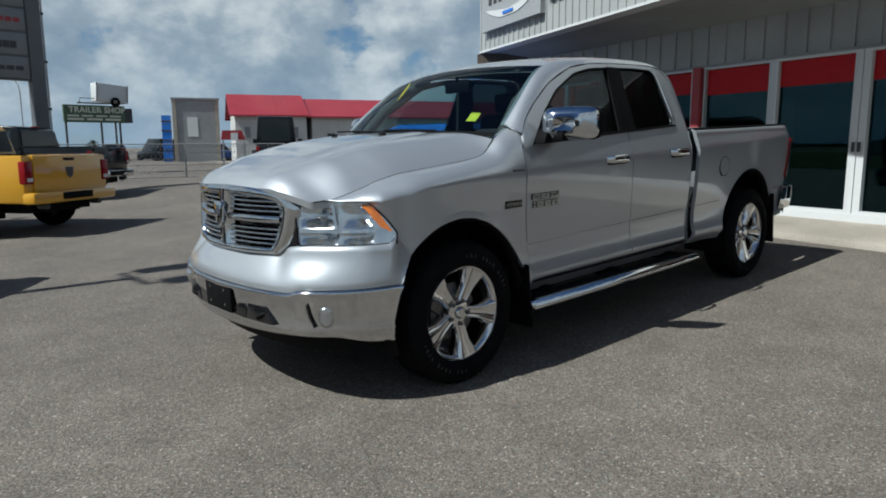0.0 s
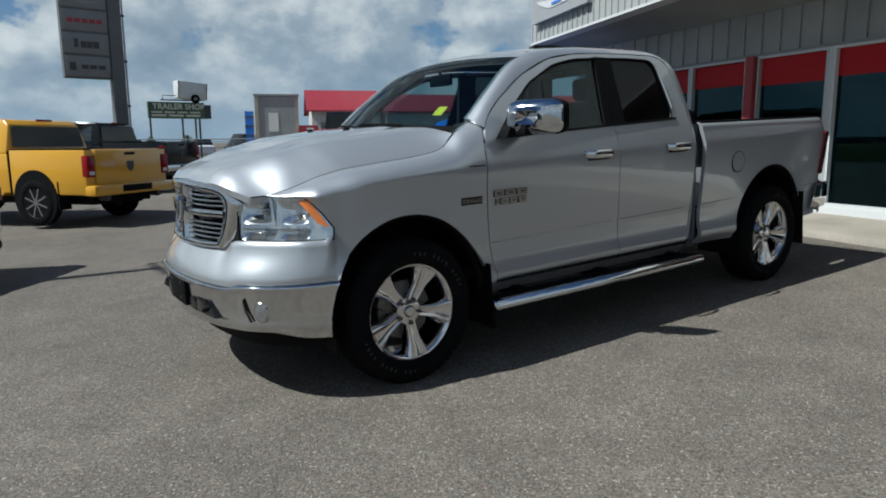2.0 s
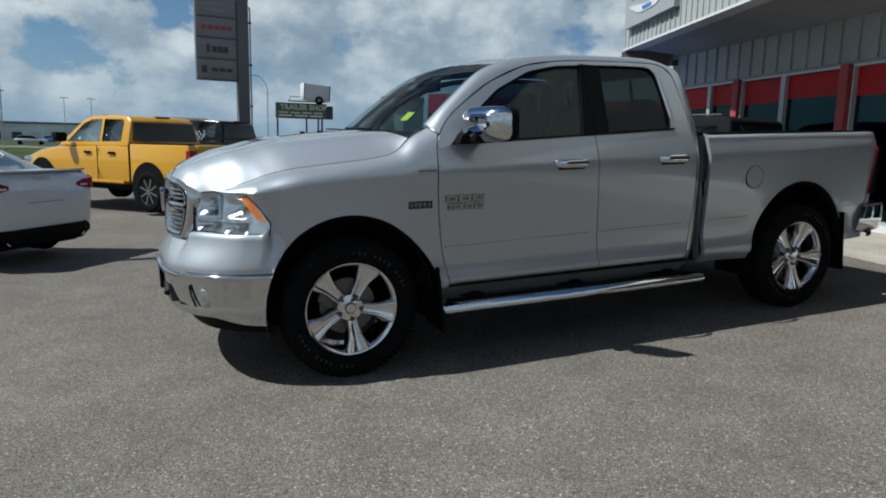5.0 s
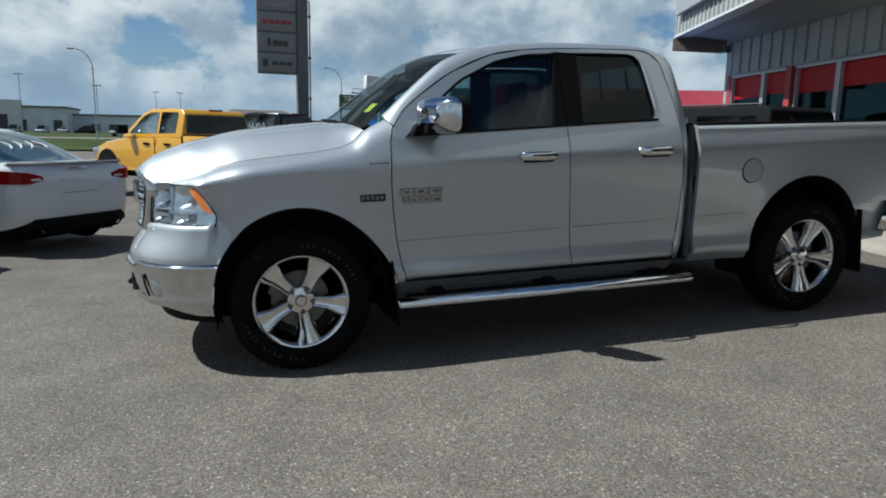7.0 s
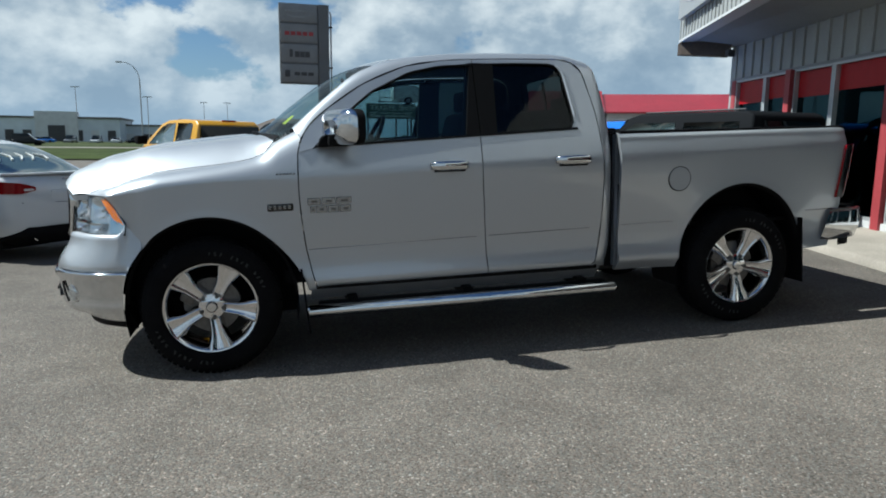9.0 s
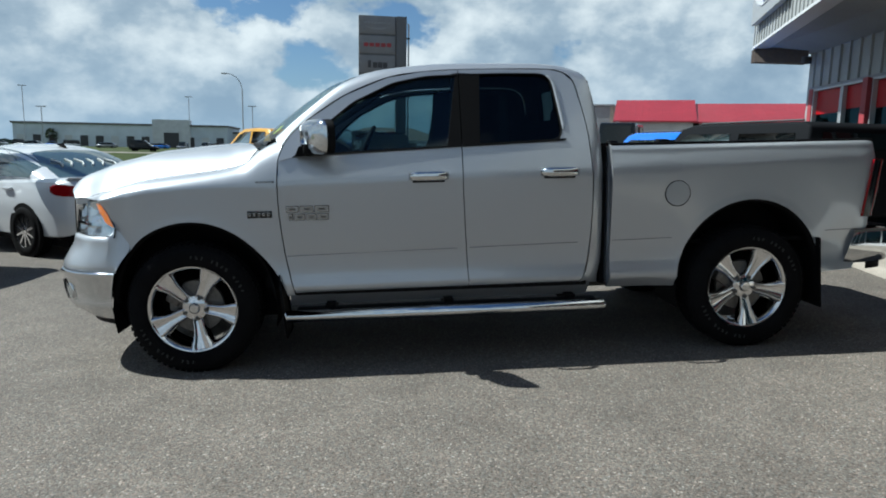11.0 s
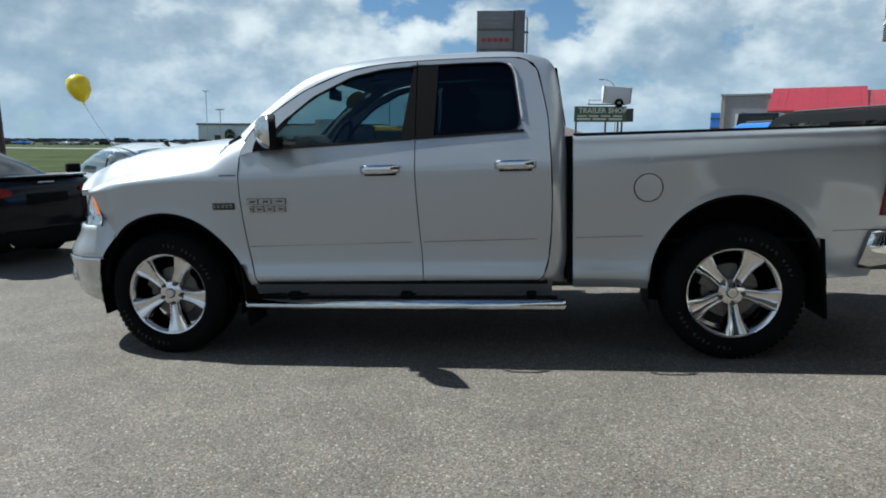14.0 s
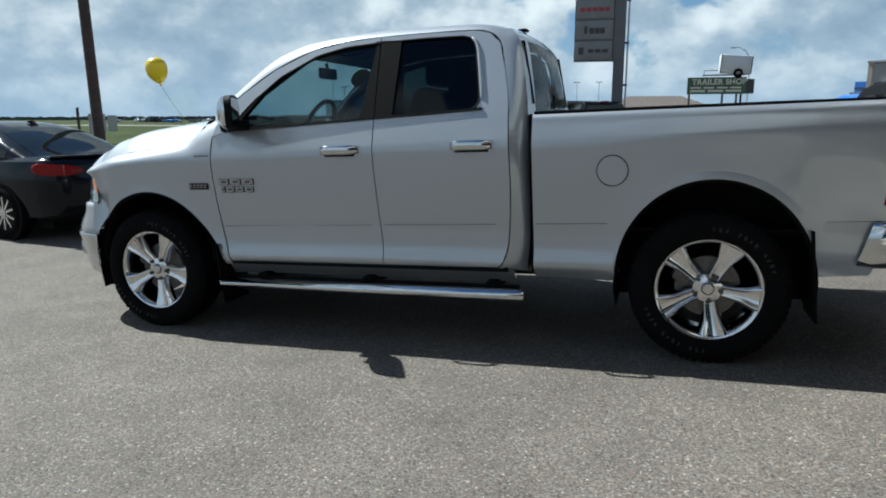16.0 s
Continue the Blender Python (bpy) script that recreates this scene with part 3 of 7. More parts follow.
def rows_between(ks, bows, rises, per=5):
    out = []
    P = smooth_curve([INN[k] for k in ks], per * (len(ks) - 1))
    n = len(P)
    for j, p in enumerate(P):
        b, r = lerp_at(j / (n - 1), np.linspace(0, 1, len(ks)), bows), lerp_at(j / (n - 1), np.linspace(0, 1, len(ks)), rises)
        out.append([(p[0] - b * (1 - v * v), MID + v * (MID - p[1]), p[2] + r * (1 - v * v)) for v in np.linspace(-1, 1, 25)])
    return out


ws = rows_between((0, 1, 2, 3, 4), (0.16, 0.155, 0.14, 0.115, 0.10), (0.030, 0.030, 0.03, 0.03, 0.028))
windshield = part("windshield", grid_bm(ws), WGLASS, truck, "clear tinted windshield")
roof = part("roof", grid_bm(rows_between((4, 5, 6, 7, 8, 9, 10), (0.10, 0.08, 0.05, 0, 0, 0, -0.01), (0.028, 0.028, 0.03, 0.03, 0.03, 0.03, 0.03))), SILVER, truck)
part("headliner", grid_bm([[(x, y, z - 0.045) for x, y, z in r] for r in rows_between((4, 5, 6, 7, 8, 9, 10), (0.10, 0.08, 0.05, 0, 0, 0, -0.01), (0.028, 0.028, 0.03, 0.03, 0.03, 0.03, 0.03))]), HEADLINER, truck)
back = rows_between((10, 11, 12, 13, 14, 15), (-0.01, -0.02, -0.02, -0.015, -0.01, 0), (0.03, 0.02, 0, 0, 0, 0))
nb = len(back)
bm = bmesh.new()
grid_bm([r[:4] for r in back], bm=bm)
grid_bm([r[-4:] for r in back], bm=bm)
grid_bm([r[3:-3] for r in back[:6]], bm=bm)
grid_bm([r[3:-3] for r in back[nb - 7:]], bm=bm)
bmesh.ops.remove_doubles(bm, verts=bm.verts[:], dist=1e-4)
rear_wall = part("cab_rear_wall", bm, SILVER, truck)
part("rear_window", grid_bm([r[3:-3] for r in back[5:nb - 6]]), SGLASS, rear_wall, "rear cab window")
for y0 in (0.30, 0.80, 1.18, 1.68):
    part("window_divider", tube([(2.560, y0, 1.78), (2.615, y0, 1.42)], 0.012, 6), BLACK, rear_wall)
part("roof_lamp", bx(2.40, 2.46, 0.94, 1.04, 1.915, 1.932, 0.006), BLACK, truck)
part("windshield_border", grid_bm([[(x - 0.004, y, z + 0.003) for x, y, z in r] for r in ws[:2]]), BLACK, windshield)
# wipers
for y0, y1 in ((0.55, 1.05), (1.15, 1.62)):
    part("wiper", tube([(0.33, y0, 1.424), (0.285, (y0 + y1) / 2, 1.434), (0.30, y1, 1.436)], 0.006, 6), BLACK, truck)
part("cowl", grid_bm([[(x, MID + d, z - 0.15 * ease((abs(d) - 0.50) / 0.22)) for d in np.linspace(-0.80, 0.80, 33)] for x, z in ((0.20, 1.365), (0.30, 1.375), (0.46, 1.375))]), BLACK, truck)

# hood
rows = []
for u in np.linspace(0, 1, 44):
    zc = lerp_at(u, (0, 0.012, 0.03, 0.06, 0.125, 0.22, 0.40, 0.54, 0.80, 1.0), (1.156, 1.180, 1.202, 1.226, 1.262, 1.304, 1.350, 1.376, 1.408, 1.424))
    ze = hood_seam(-0.80 + 1.24 * u)[1] - 0.002
    row = []
    for r in np.linspace(-1, 1, 81):
        a = abs(r)
        xf = lerp_at(a, (0, 0.3, 0.6, 0.76, 0.88, 1.0), (-0.930, -0.927, -0.912, -0.888, -0.856, -0.80))
        xb = 0.275 + 0.165 * a * a
        x = xf + (xb - xf) * u
        dm = hood_seam(x)[0]
        fall = min(max((a - 0.60) / 0.40, 0.0), 1.0)
        bul = 1 - 0.09 * ease((a - 0.43) / 0.09) * ease(u / 0.2) - (0.91 + 0.09 * (1 - ease(u / 0.2))) * fall ** 2.1
        row.append((x, MID + r * (dm - 0.006), ze + (zc - ze) * bul - 0.010 * ease((u - 0.94) / 0.06)))
    rows.append(row)
hood = part("hood", grid_bm(rows, thick=(0.004, 0, -0.035)), SILVER, truck)
for sgn in (1, -1):
    seam = [(x, MID - sgn * (hood_seam(x)[0] - 0.001), hood_seam(x)[1] - 0.001) for x in np.linspace(-0.79, 0.435, 44)]
    part("hood_seam", tube(seam, 0.0032, 5), BLACK, hood)
part("washer_nozzle", bx(0.02, 0.05, 0.70, 0.74, 1.405, 1.418, 0.004), BLACK, hood)
part("washer_nozzle", bx(0.02, 0.05, 1.24, 1.28, 1.405, 1.418, 0.004), BLACK, hood)

# front bumper: painted cover above a chrome bar
HALF = [(0.998, -0.36), (0.988, -0.45), (0.966, -0.545), (0.925, -0.642), (0.862, -0.735), (0.77, -0.828), (0.645, -0.902), (0.487, -0.952), (0.29, -0.984)]
PLAN = smooth_curve(HALF + [(0.0, -1.0)] + [(-a_, b_) for a_, b_ in HALF[::-1]], 96)


def swept(profile, i0=0, i1=97):
    """Sweeps (in, z) points along the nose; in: metres towards the truck's middle."""
    rows = []
    for i in range(i0, i1):
        t = PLAN[min(i + 1, 96)] - PLAN[max(i - 1, 0)]
        n = np.array([t[1], -t[0]]) / np.linalg.norm(t)
        row = []
        for off, z in profile(i):
            q = PLAN[i] - n * off
            ax = 0.012 - 0.5 * math.sqrt(max(0.0, 1 - ((z - 0.43) / 0.515) ** 2))
            row.append((min(q[1], ax), MID - q[0], z))
        rows.append(row)
    return rows


def inward(i):
    t = PLAN[min(i + 1, 96)] - PLAN[max(i - 1, 0)]
    n = np.array([t[1], -t[0]]) / np.linalg.norm(t)
    return 1 if np.dot(n, PLAN[i] - np.array([0, 0.2])) > 0 else -1


def cover(i):
    d, x = abs(PLAN[i][0]), PLAN[i][1]
    s = inward(i)
    kink = 0.018 * ease((0.70 - d) / 0.05)
    mid = ease((0.76 - d) / 0.32)
    back_ = 0.115 * (1 - mid) + 0.065 * mid
    if d > 0.55:
        t = PLAN[min(i + 1, 96)] - PLAN[max(i - 1, 0)]
        t = t / np.linalg.norm(t)
        best = min(((abs(float(np.dot(v_, t))), float(np.linalg.norm(v_))) for v_ in ((np.array([math.copysign(MID - q_[1], PLAN[i][0]), q_[0]]) - PLAN[i]) for q_ in (lens_pt(s_, 0.866, 1) for s_ in np.linspace(0, 1, 90)))))
        back_ = back_ * mid + max(best[1] - 0.022, 0.0) * (1 - mid)
    zt = (0.866 * (1 - mid) + 0.832 * mid) if x < -0.52 else lerp_at(x, (-0.52, -0.465, -0.36), (0.866, 0.90, 0.80))
    if x > -0.49:
        back_ = max(0.0, side_y(x, zt) - (MID - d) - 0.004)
    zb = 0.662 - kink
    pts = [(0.03, zb - 0.020), (0.004, zb - 0.006), (0.0, zb + 0.004)] + [(back_ * (0.16 * v + 0.84 * v ** 1.35), zb + 0.004 + (zt - zb - 0.004) * v) for v in np.linspace(0.12, 0.97, 8)] + [(back_ + (0.02 if x < -0.49 else 0.008), zt + (0.0 if x < -0.49 else 0.035))]
    return [(s * o, z) for o, z in pts]


def chrome_bar(i):
    d, x = abs(PLAN[i][0]), PLAN[i][1]
    s = inward(i)
    kink = 0.018 * ease((0.70 - d) / 0.05)
    low = 0.392 - 0.012 * ease((0.7 - d) / 0.6) - 0.045 * ease((d - 0.82) / 0.17)
    pts = [(0.04, 0.640 - kink), (-0.012, 0.652 - kink), (-0.018, 0.640 - kink), (-0.012, 0.628 - kink), (-0.004, 0.60), (0.006, 0.52), (0.020, 0.455), (0.012, 0.440), (0.018, 0.428), (0.03, low + 0.012), (0.07, low)]
    return [(s * o, z) for o, z in pts]


part("bumper_cover", sharpen(grid_bm(swept(cover)), 45), SILVER, truck)
bumper = part("front_bumper", sharpen(grid_bm(swept(chrome_bar, 2, 95)), 40), CHROME, truck, "chrome front bumper")
for sgn in (1, -1):
    # fog lamp in a pocket, tow opening with hook
    fog = part("fog_lamp", lathe([(0.0, 0.0), (0.035, 0.004), (0.05, 0.02), (0.052, 0.05)], 24), REFLECTOR, bumper, "round fog lamp", m=pose(-0.800, MID - sgn * 0.811, 0.520, 0, 0, -44 * sgn) @ Matrix.Diagonal((0.85, 1, 1.25, 1)))
    part("fog_lens", lathe([(0.0, -0.012), (0.03, -0.008), (0.05, 0.01)], 24), LAMPGLASS, fog)
    part("fog_bezel", tube([(-0.860, MID - sgn * 0.738, 0.582), (-0.852, MID - sgn * 0.744, 0.52), (-0.832, MID - sgn * 0.758, 0.462)], 0.007, 6), GLOSSBLACK, bumper)
    op = part("tow_opening", prism([(-0.13, 0.455), (0.11, 0.452), (0.06, 0.545), (-0.10, 0.548)], -0.012, 0.03, bev=0.006), GLOSSBLACK, bumper, m=pose(-0.954, MID - sgn * 0.42, 0.0, 0, 0, -82 if sgn > 0 else -98))
    part("tow_hook", tube([(-0.90, MID - sgn * 0.47, 0.50), (-0.962, MID - sgn * 0.46, 0.505), (-0.977, MID - sgn * 0.43, 0.487), (-0.962, MID - sgn * 0.40, 0.475)], 0.013, 8), BLACK, bumper)
plate = part("plate_bracket", bx(-1.006, -0.985, MID - 0.165, MID + 0.165, 0.462, 0.618, 0.006), BLACK, bumper, "empty black number plate bracket")
for yy in (-0.09, 0.09):
    for zz in (0.50, 0.585):
        part("bolt", bx(-1.010, -1.005, MID + yy - 0.006, MID + yy + 0.006, zz - 0.006, zz + 0.006), CHROME, plate)
part("lower_intake", bx(-0.985, -0.955, MID - 0.30, MID + 0.30, 0.452, 0.54, 0.01), GLOSSBLACK, bumper)
dam = [[(q[1] + 0.10 + 0.05 * v, MID - q[0] * (0.95 - 0.03 * v), 0.415 - 0.12 * v) for q in PLAN[8:89]] for v in (0, 0.5, 1)]
part("air_dam", grid_bm(dam), BLACK, truck)

# grille
def gx(d, z):
    return -0.958 + 0.105 * (abs(d) / 0.62) ** 2.6 + (z - 0.87) * 0.06


def grille_bar(d0, d1, z0, z1, proud, deep=0.02, n=14):
    rows = []
    for d in np.linspace(d0, d1, n + 1):
        zc = (z0 + z1) / 2
        h = (z1 - z0) / 2
        rows.append([(gx(d, zc) - proud + o, MID - d, zc + h * q) for o, q in ((deep, -1), (0.003, -0.8), (0, 0), (0.003, 0.8), (deep, 1))])
    return grid_bm(rows)


OUTER = [(0.53, 0.812), (0.59, 0.86), (0.628, 0.95), (0.648, 1.05), (0.635, 1.09), (0.595, 1.122), (0.50, 1.146), (0.30, 1.158), (0, 1.165)]
INNER = [(0.49, 0.842), (0.525, 0.88), (0.550, 0.95), (0.563, 1.03), (0.555, 1.068), (0.52, 1.092), (0.44, 1.106), (0.28, 1.116), (0, 1.122)]
o, i_ = resample(OUTER, 30), resample(INNER, 30)
o = np.vstack([o, [(-a, b) for a, b in o[-2::-1]]])
i_ = np.vstack([i_, [(-a, b) for a, b in i_[-2::-1]]])
low_o = resample([(-0.53, 0.812), (0, 0.806), (0.53, 0.812)], 20)[1:]
low_i = resample([(-0.49, 0.842), (0, 0.836), (0.49, 0.842)], 20)[1:]
o, i_ = np.vstack([o, low_o]), np.vstack([i_, low_i])
rows = []
for a, b in zip(o, i_):
    m_ = (a + b) / 2
    rows.append([(gx(a[0], a[1]) + 0.03, MID - a[0], a[1]), (gx(a[0], a[1]) - 0.008, MID - a[0] * 0.995, a[1]), (gx(m_[0], m_[1]) - 0.02, MID - m_[0], m_[1]), (gx(b[0], b[1]) - 0.012, MID - b[0], b[1]), (gx(b[0], b[1]) + 0.035, MID - b[0], b[1])])
grille = part("grille", sharpen(grid_bm(rows), 50), CHROME, truck, "chrome crosshair grille with black slat openings")
part("grille_backing", grid_bm([[(gx(d, z) + 0.045, MID - d, z) for d in np.linspace(-0.55, 0.55, 23)] for z in (0.82, 0.95, 1.16)]), GLOSSBLACK, grille)
part("cross_bar", grille_bar(-0.555, 0.555, 0.972, 1.012, 0.014), CHROME, grille)
rows = [[(gx(0, z) - 0.022 + oo, MID + q * w, z) for q, oo in ((-1, 0.05), (-0.8, 0.006), (0, 0), (0.8, 0.006), (1, 0.05))] for z, w in ((0.835, 0.066), (0.92, 0.05), (0.985, 0.055), (1.06, 0.05), (1.145, 0.066))]
part("centre_bar", grid_bm(rows), CHROME, grille)
part("emblem", prism([(-0.065, 1.045), (-0.045, 1.075), (0.045, 1.075), (0.065, 1.045), (0.04, 0.965), (0, 0.925), (-0.04, 0.965)], -0.012, 0.012, bev=0.006), CHROME, grille, "chrome shield emblem", m=pose(gx(0, 1) - 0.035, MID, 0, 0, 0, -90))
for sgn in (1, -1):
    for z in (0.862, 0.888, 0.914, 0.940):
        part("slat", grille_bar(*sorted((sgn * 0.055, sgn * (0.515 + (z - 0.86) * 0.35))), z - 0.0055, z + 0.0055, 0.002, 0.03), CHROME, grille)
    for z, e_ in ((1.034, 0.56), (1.060, 0.555), (1.086, 0.54), (1.110, 0.50)):
        part("slat", grille_bar(*sorted((sgn * 0.055, sgn * e_)), z - 0.0055, z + 0.0055, 0.002, 0.03), CHROME, grille)
    # headlamp: two bright cells, a slanted amber signal and a low strip behind one lens
    def s_in(z):
        return lerp_at(z, (0.86, 1.09), (0.085, 0.03))

    def lamp_grid(f, n, m_):
        return [[f(a_, b_) for b_ in np.linspace(0, 1, m_)] for a_ in np.linspace(0, 1, n)]

    def lamp_uv(u, v, inn):
        top_ = headlamp_top(0.985 * u) - 0.004
        z = 0.868 + (top_ - 0.868) * v
        return lens_pt(s_in(z) + (0.988 - s_in(z)) * u, min(z, headlamp_top(s_in(z) + (0.988 - s_in(z)) * u) - 0.003), sgn, inn)

    def cell(u, v):
        cu = 1 - min(abs(((u - 0.20) / 0.19)), abs((u - 0.56) / 0.16), 1.0) ** 2
        cv_ = 1 - min(abs((v - 0.66) / 0.30), abs((v - 0.17) / 0.16), 1.0) ** 2
        return 0.014 + 0.060 * cu * cv_

    lamp = part("headlamp", grid_bm(lamp_grid(lambda u, v: lamp_uv(u, v, cell(u, v)), 49, 25), thick=(-0.008, -sgn * 0.004, 0)), REFLECTOR, truck, "clear headlamp with chrome reflectors and amber turn signal")
    part("lens", grid_bm(lamp_grid(lambda u, v: lamp_uv(u, v, 0.0), 25, 9)), LAMPGLASS, lamp)
    for u0, v0 in ((0.20, 0.66), (0.56, 0.62), (0.24, 0.17), (0.55, 0.17)):
        p = Vector(lamp_uv(u0, v0, 0.045))
        part("bulb", lathe([(0.0, -0.016), (0.012, -0.008), (0.015, 0.03)], 12), CHROME, lamp, m=Matrix.Translation(p) @ pose(0, 0, 0, 0, 0, -40 * sgn))
    part("turn_signal", grid_bm(lamp_grid(lambda u, v: lens_pt(0.60 + 0.145 * u + 0.20 * (1 - v), 0.950 + (min(headlamp_top(0.60 + 0.145 * u), 1.075) - 0.012 - 0.950) * v - 0.03 * u * (1 - v), sgn, 0.010), 7, 7), thick=(0.02, 0.02 * sgn, 0)), AMBER, lamp, "amber turn signal")
    part("bezel", grid_bm(lamp_grid(lambda u, v: lens_pt(0.09 + 0.76 * u, 0.928 + 0.012 * v, sgn, 0.006), 12, 2), thick=(0.04, 0.04 * sgn, 0)), CHROME, lamp)
    part("divider", grid_bm(lamp_grid(lambda u, v: lens_pt(0.395 + 0.022 * u - 0.05 * v, 0.945 + 0.13 * v, sgn, 0.008), 3, 6), thick=(0.04, 0.04 * sgn, 0)), CHROME, lamp)
    rim = [lens_pt(s, headlamp_top(s), sgn, 0.002) for s in np.linspace(0.03, 1, 15)] + [lens_pt(s, 0.865, sgn, 0.002) for s in np.linspace(1, 0.085, 9)] + [lens_pt(0.03, 1.088, sgn, 0.002)]
    part("lamp_seal", tube(rim, 0.005, 6, caps=False), BLACK, lamp)
    # cheek between grille and lamp
    part("cheek", grid_bm([[(gx(dq, z) + 0.02, MID - sgn * dq, z), lens_pt(s_in(z) + 0.01, z, sgn, 0.012)] for z, dq in ((0.84, 0.56), (0.88, 0.595), (0.95, 0.622), (1.02, 0.638), (1.075, 0.636))]), GLOSSBLACK, grille)

# tail: tailgate, lamps, bumper
tg = part("tailgate", bx(4.43, 4.475, 0.12, 1.86, 0.66, 1.36, 0.012), SILVER, truck)
part("tailgate_handle", bx(4.474, 4.488, 0.86, 1.12, 1.16, 1.25, 0.006), BLACK, tg)
for sgn in (1, -1):
    rows = []
    for z in np.linspace(0.86, 1.235, 9):
        r = []
        for dx, dy in ((0, 0), (0.03, -0.003), (0.06, -0.003), (0.085, 0.006), (0.104, 0.035), (0.112, 0.09), (0.113, 0.135)):
            x = 4.374 + 0.034 * (z - 0.875) / 0.34 + dx * 0.75
            y = side_y(4.34, z) - 0.009 + dy
            r.append((x, MID - sgn * (MID - y), z))
        rows.append(r)
    tl = part("tail_lamp", grid_bm(rows, thick=(-0.01, 0.01 * sgn, 0)), REDLENS, truck, "red tail lamp")
    strip = [[(p[0], p[1] - 0.004 * sgn, p[2]) for p in r[:3]] for r in rows]
    part("smoked_edge", grid_bm(strip, thick=(0, 0.003 * sgn, 0)), GLOSSBLACK, tl, "smoked dark lamp edge")
    part("reverse_lens", bx(4.474, 4.486, *sorted((MID - sgn * 0.955, MID - sgn * 0.845)), 0.99, 1.05, 0.003), LAMPGLASS, tl)
RB = smooth_curve([(0.978, 4.325), (0.992, 4.37), (0.992, 4.44), (0.972, 4.56), (0.90, 4.655), (0.7, 4.70), (0, 4.715), (-0.7, 4.70), (-0.90, 4.655), (-0.972, 4.56), (-0.992, 4.44), (-0.992, 4.37), (-0.978, 4.325)], 60)
rows = []
for q in RB:
    rows.append([(q[1] + ox * ease((q[1] - 4.36) / 0.1) - 0.30 * (1 - ease((q[1] - 4.32) / 0.13)) * (0.775 - z), MID - q[0] * w, z) for ox, w, z in ((-0.05, 0.96, 0.775), (-0.008, 0.995, 0.772), (0.0, 1.0, 0.755), (0.0, 1.0, 0.65), (-0.03, 0.99, 0.56), (-0.06, 0.96, 0.545))])
rb = part("rear_bumper", sharpen(grid_bm(rows), 50), CHROME, truck, "chrome rear bumper")
part("step_top", bx(4.46, 4.68, 0.16, 1.82, 0.770, 0.782, 0.004), BLACK, rb)
part("bumper_lower", grid_bm([[(q[1] - 0.05, MID - q[0] * 0.95, z) for q in RB[4:57]] for z in (0.56, 0.50)]), BLACK, rb)

# underside: frame, axles, bed floor
part("bed_floor", bx(2.66, 4.43, 0.13, 1.85, 0.70, 0.72), BLACK, truck)
part("bed_front_wall", bx(2.655, 2.675, 0.10, 1.88, 0.46, 1.35), SILVER, truck)
for y0 in (0.42, 1.44):
    part("frame_rail", bx(-0.75, 4.35, y0, y0 + 0.12, 0.44, 0.60), BLACK, truck)
part("floor_pan", bx(0.45, 2.58, 0.10, 1.88, 0.50, 0.58), BLACK, truck)
part("engine_bay", bx(-0.75, 0.40, 0.40, 1.58, 0.45, 1.02), BLACK, truck)
for xa in (0.01, 3.595):
    part("axle", tube([(xa, 0.25, 0.41), (xa, 1.73, 0.41)], 0.05, 10), DISC, truck)
part("exhaust", tube([(2.2, 0.40, 0.42), (3.1, 0.40, 0.42), (3.3, 0.5, 0.45)], 0.045, 10), DISC, truck)
# black filler in the open cab-bed gap, standing in for its shade
part("cab_bed_seal", bx(2.622, 2.652, 0.14, 1.84, 0.45, 1.36), BLACK, truck)

# badges as plain raised blocks, bright faces on dark backs
def badge(x0, z0, w, h, parent, slot=True):
    y = side_y(x0 + w / 2, z0 + h / 2)
    mark = part("badge", bx(x0, x0 + w, y - 0.006, y + 0.004, z0, z0 + h, 0.002), GLOSSBLACK, parent, "dark-backed chrome badge")
    if slot:
        for a0, a1, b0, b1 in ((0.003, w - 0.003, h * 0.62, h - 0.003), (0.003, w - 0.003, 0.003, h * 0.36), (0.003, w * 0.30, h * 0.36, h * 0.62), (w * 0.76, w - 0.003, h * 0.36, h * 0.62)):
            part("badge_face", bx(x0 + a0, x0 + a1, y - 0.009, y - 0.0058, z0 + b0, z0 + b1), BADGE, mark, smooth=False)
    else:
        part("badge_face", bx(x0 + 0.002, x0 + w - 0.002, y - 0.009, y - 0.0058, z0 + h * 0.3, z0 + h * 0.7), BADGE, mark, smooth=False)


left_door = [o_ for o_ in truck.children if o_.name == "front_door"][0]
left_fender = [o_ for o_ in truck.children if o_.name == "fender"][0]
for x0, w in ((0.606, 0.076), (0.690, 0.080), (0.778, 0.088)):
    badge(x0, 0.987, w, 0.040, left_door)
for x0, w in ((0.620, 0.028), (0.656, 0.062), (0.726, 0.062), (0.796, 0.066)):
    badge(x0, 0.938, w, 0.040, left_door)
yq = side_y(0.447, 0.98)
part("badge_plate", bx(0.372, 0.522, yq - 0.004, yq + 0.004, 0.958, 1.002, 0.002), GLOSSBLACK, left_fender, "dark badge plate")
for k in range(5):
    badge(0.378 + 0.028 * k, 0.968, 0.020, 0.026, left_fender)
for k in range(6):
    badge(0.435 + 0.019 * k, 1.172, 0.014, 0.009, left_fender, False)

